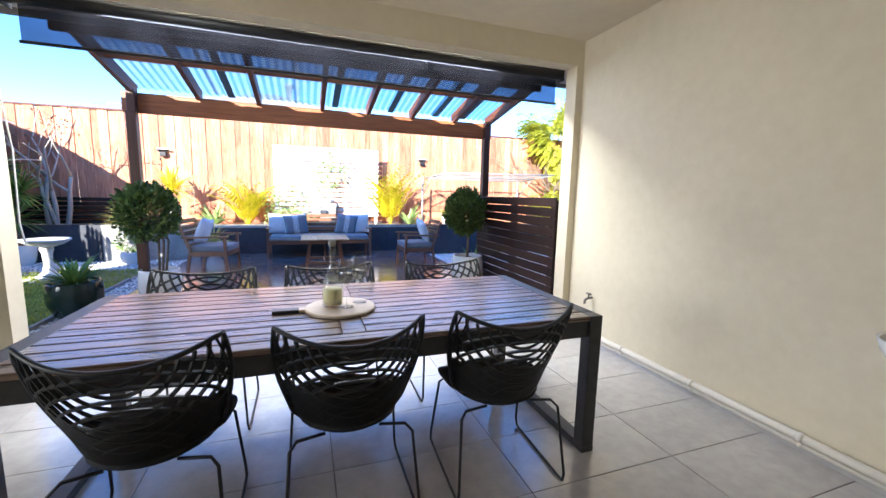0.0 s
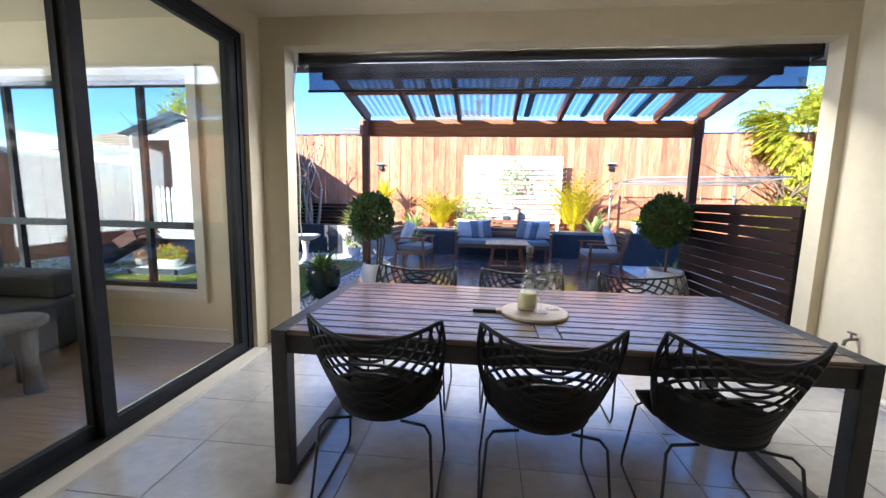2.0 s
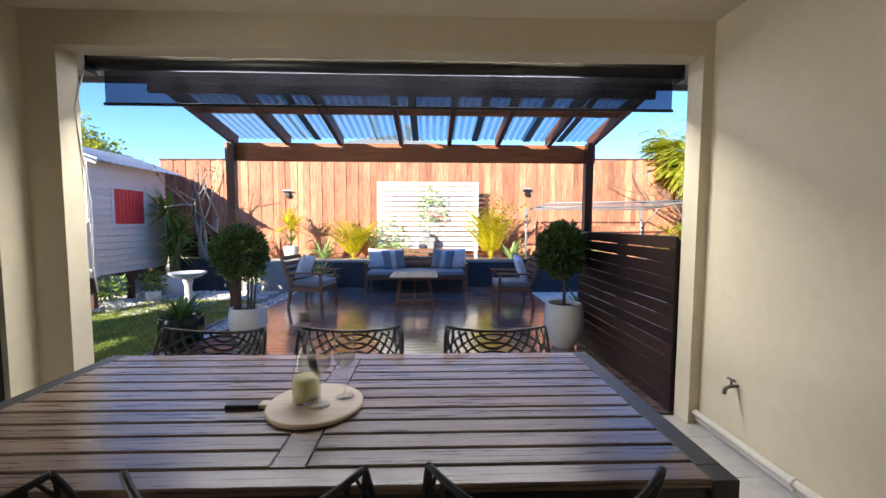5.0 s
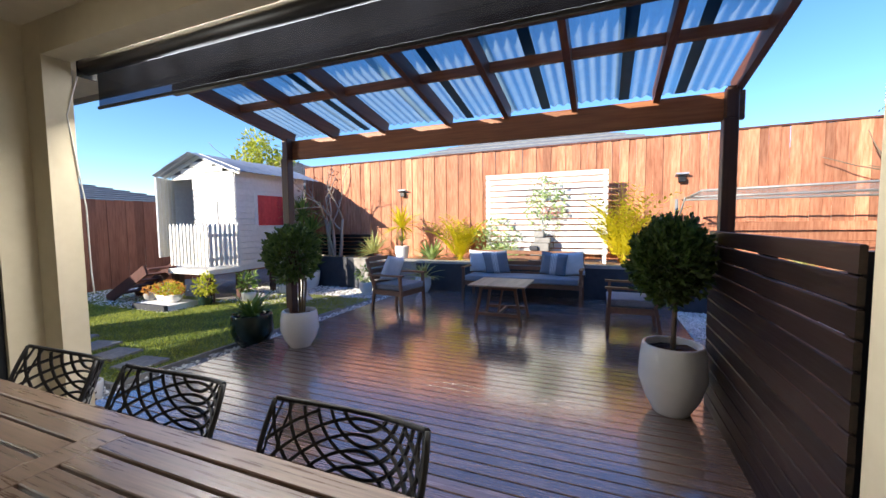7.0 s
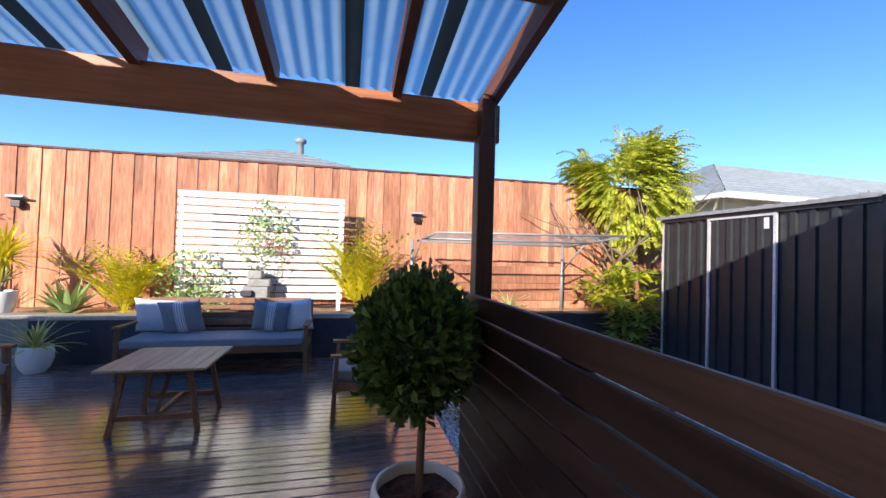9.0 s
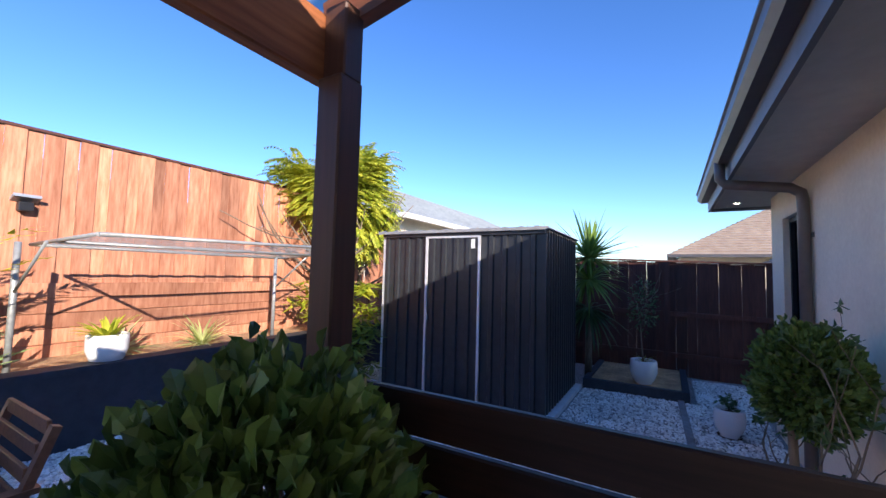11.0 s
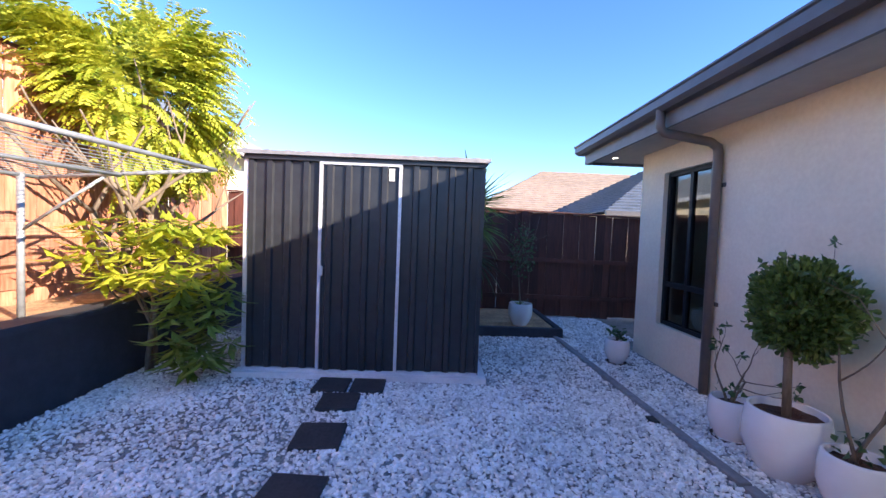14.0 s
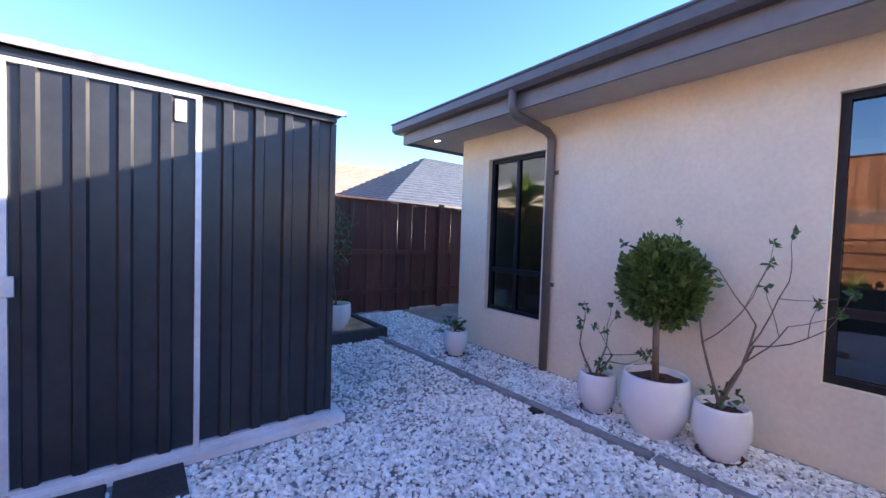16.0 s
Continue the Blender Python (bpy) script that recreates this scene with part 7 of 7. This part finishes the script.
for k in range(420):
    g = rr.gauss(0, 1), rr.gauss(0, 1)
    p = Vector((5.78 + g[0] * 0.16, 4.9 + g[1] * 0.16, 0.056)) if k < 230 else Vector((rr.uniform(2.7, 7.6), rr.uniform(3.25, 8.6), 0.056))
    items.append((p, (rdir(rr) * Vector((1, 1, 0.2))).normalized(), rdir(rr), rr.uniform(0.012, 0.03), 0.010))
ob = new("leaf_litter", leaf_mesh("leaf_litter", items, M_SOIL))
tagged(ob, "small dark dead leaves scattered on the white gravel", "", "", "stuff")

# ---- pieces of fences, floors and deck ----
palings(back_fence, M_FENCE, (-5.6, FY, 0), (8.0, FY, 0), 0.75, lambda u: 2.96 + 0.105 * u, w=0.137, seed=2)
palings(left_fence, M_FENCE_L, (-8.95, 13, 0), (-8.95, -2, 0), 0.02, lambda u: 2.12, w=0.19, seed=3)
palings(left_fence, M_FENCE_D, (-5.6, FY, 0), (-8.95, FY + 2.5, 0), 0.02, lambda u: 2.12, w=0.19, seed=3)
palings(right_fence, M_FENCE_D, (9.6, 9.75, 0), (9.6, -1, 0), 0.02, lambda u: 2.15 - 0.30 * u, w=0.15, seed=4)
palings(right_fence, M_FENCE, (8.0, FY, 0), (9.6, FY, 0), 0.02, lambda u: 2.6, w=0.15, seed=4)

# terrace tiles
TX, TY = 0.80, 0.395
me = box_mesh("tile", TX - 0.004, TY - 0.004, 0.008, M_TILE, 0.001)
r = random.Random(7)
for i in range(-3, 5):
    for j in range(-8, 5):
        x0, x1 = 0.145 + i * TX, 0.145 + (i + 1) * TX
        y0, y1 = 1.63 + j * TY, 1.63 + (j + 1) * TY
        cx0, cx1, cy0, cy1 = max(x0, -1.99), min(x1, WX), max(y0, -1.6), min(y1, HY - 0.03)
        if cx1 - cx0 < 0.03 or cy1 - cy0 < 0.03:
            continue
        full = cx1 - cx0 > TX - 0.001 and cy1 - cy0 > TY - 0.001
        m_ = me if full else box_mesh("tile", cx1 - cx0 - 0.004, cy1 - cy0 - 0.004, 0.008, M_TILE, 0.001)
        piece("tile", m_, floor, ((cx0 + cx1) / 2, (cy0 + cy1) / 2, FZ - 0.004))

# deck boards
DW = 0.0945
n = int((RW - 0.08 - HY) / DW)
me = box_mesh("deck_board", 4.56, 0.0868, 0.019, M_DECK, 0.003)
for i in range(n):
    piece("deck_board", me, deck, (0.29, HY + 0.01 + (i + 0.5) * DW, FZ - 0.0095 + r.uniform(-0.0006, 0.0006)))
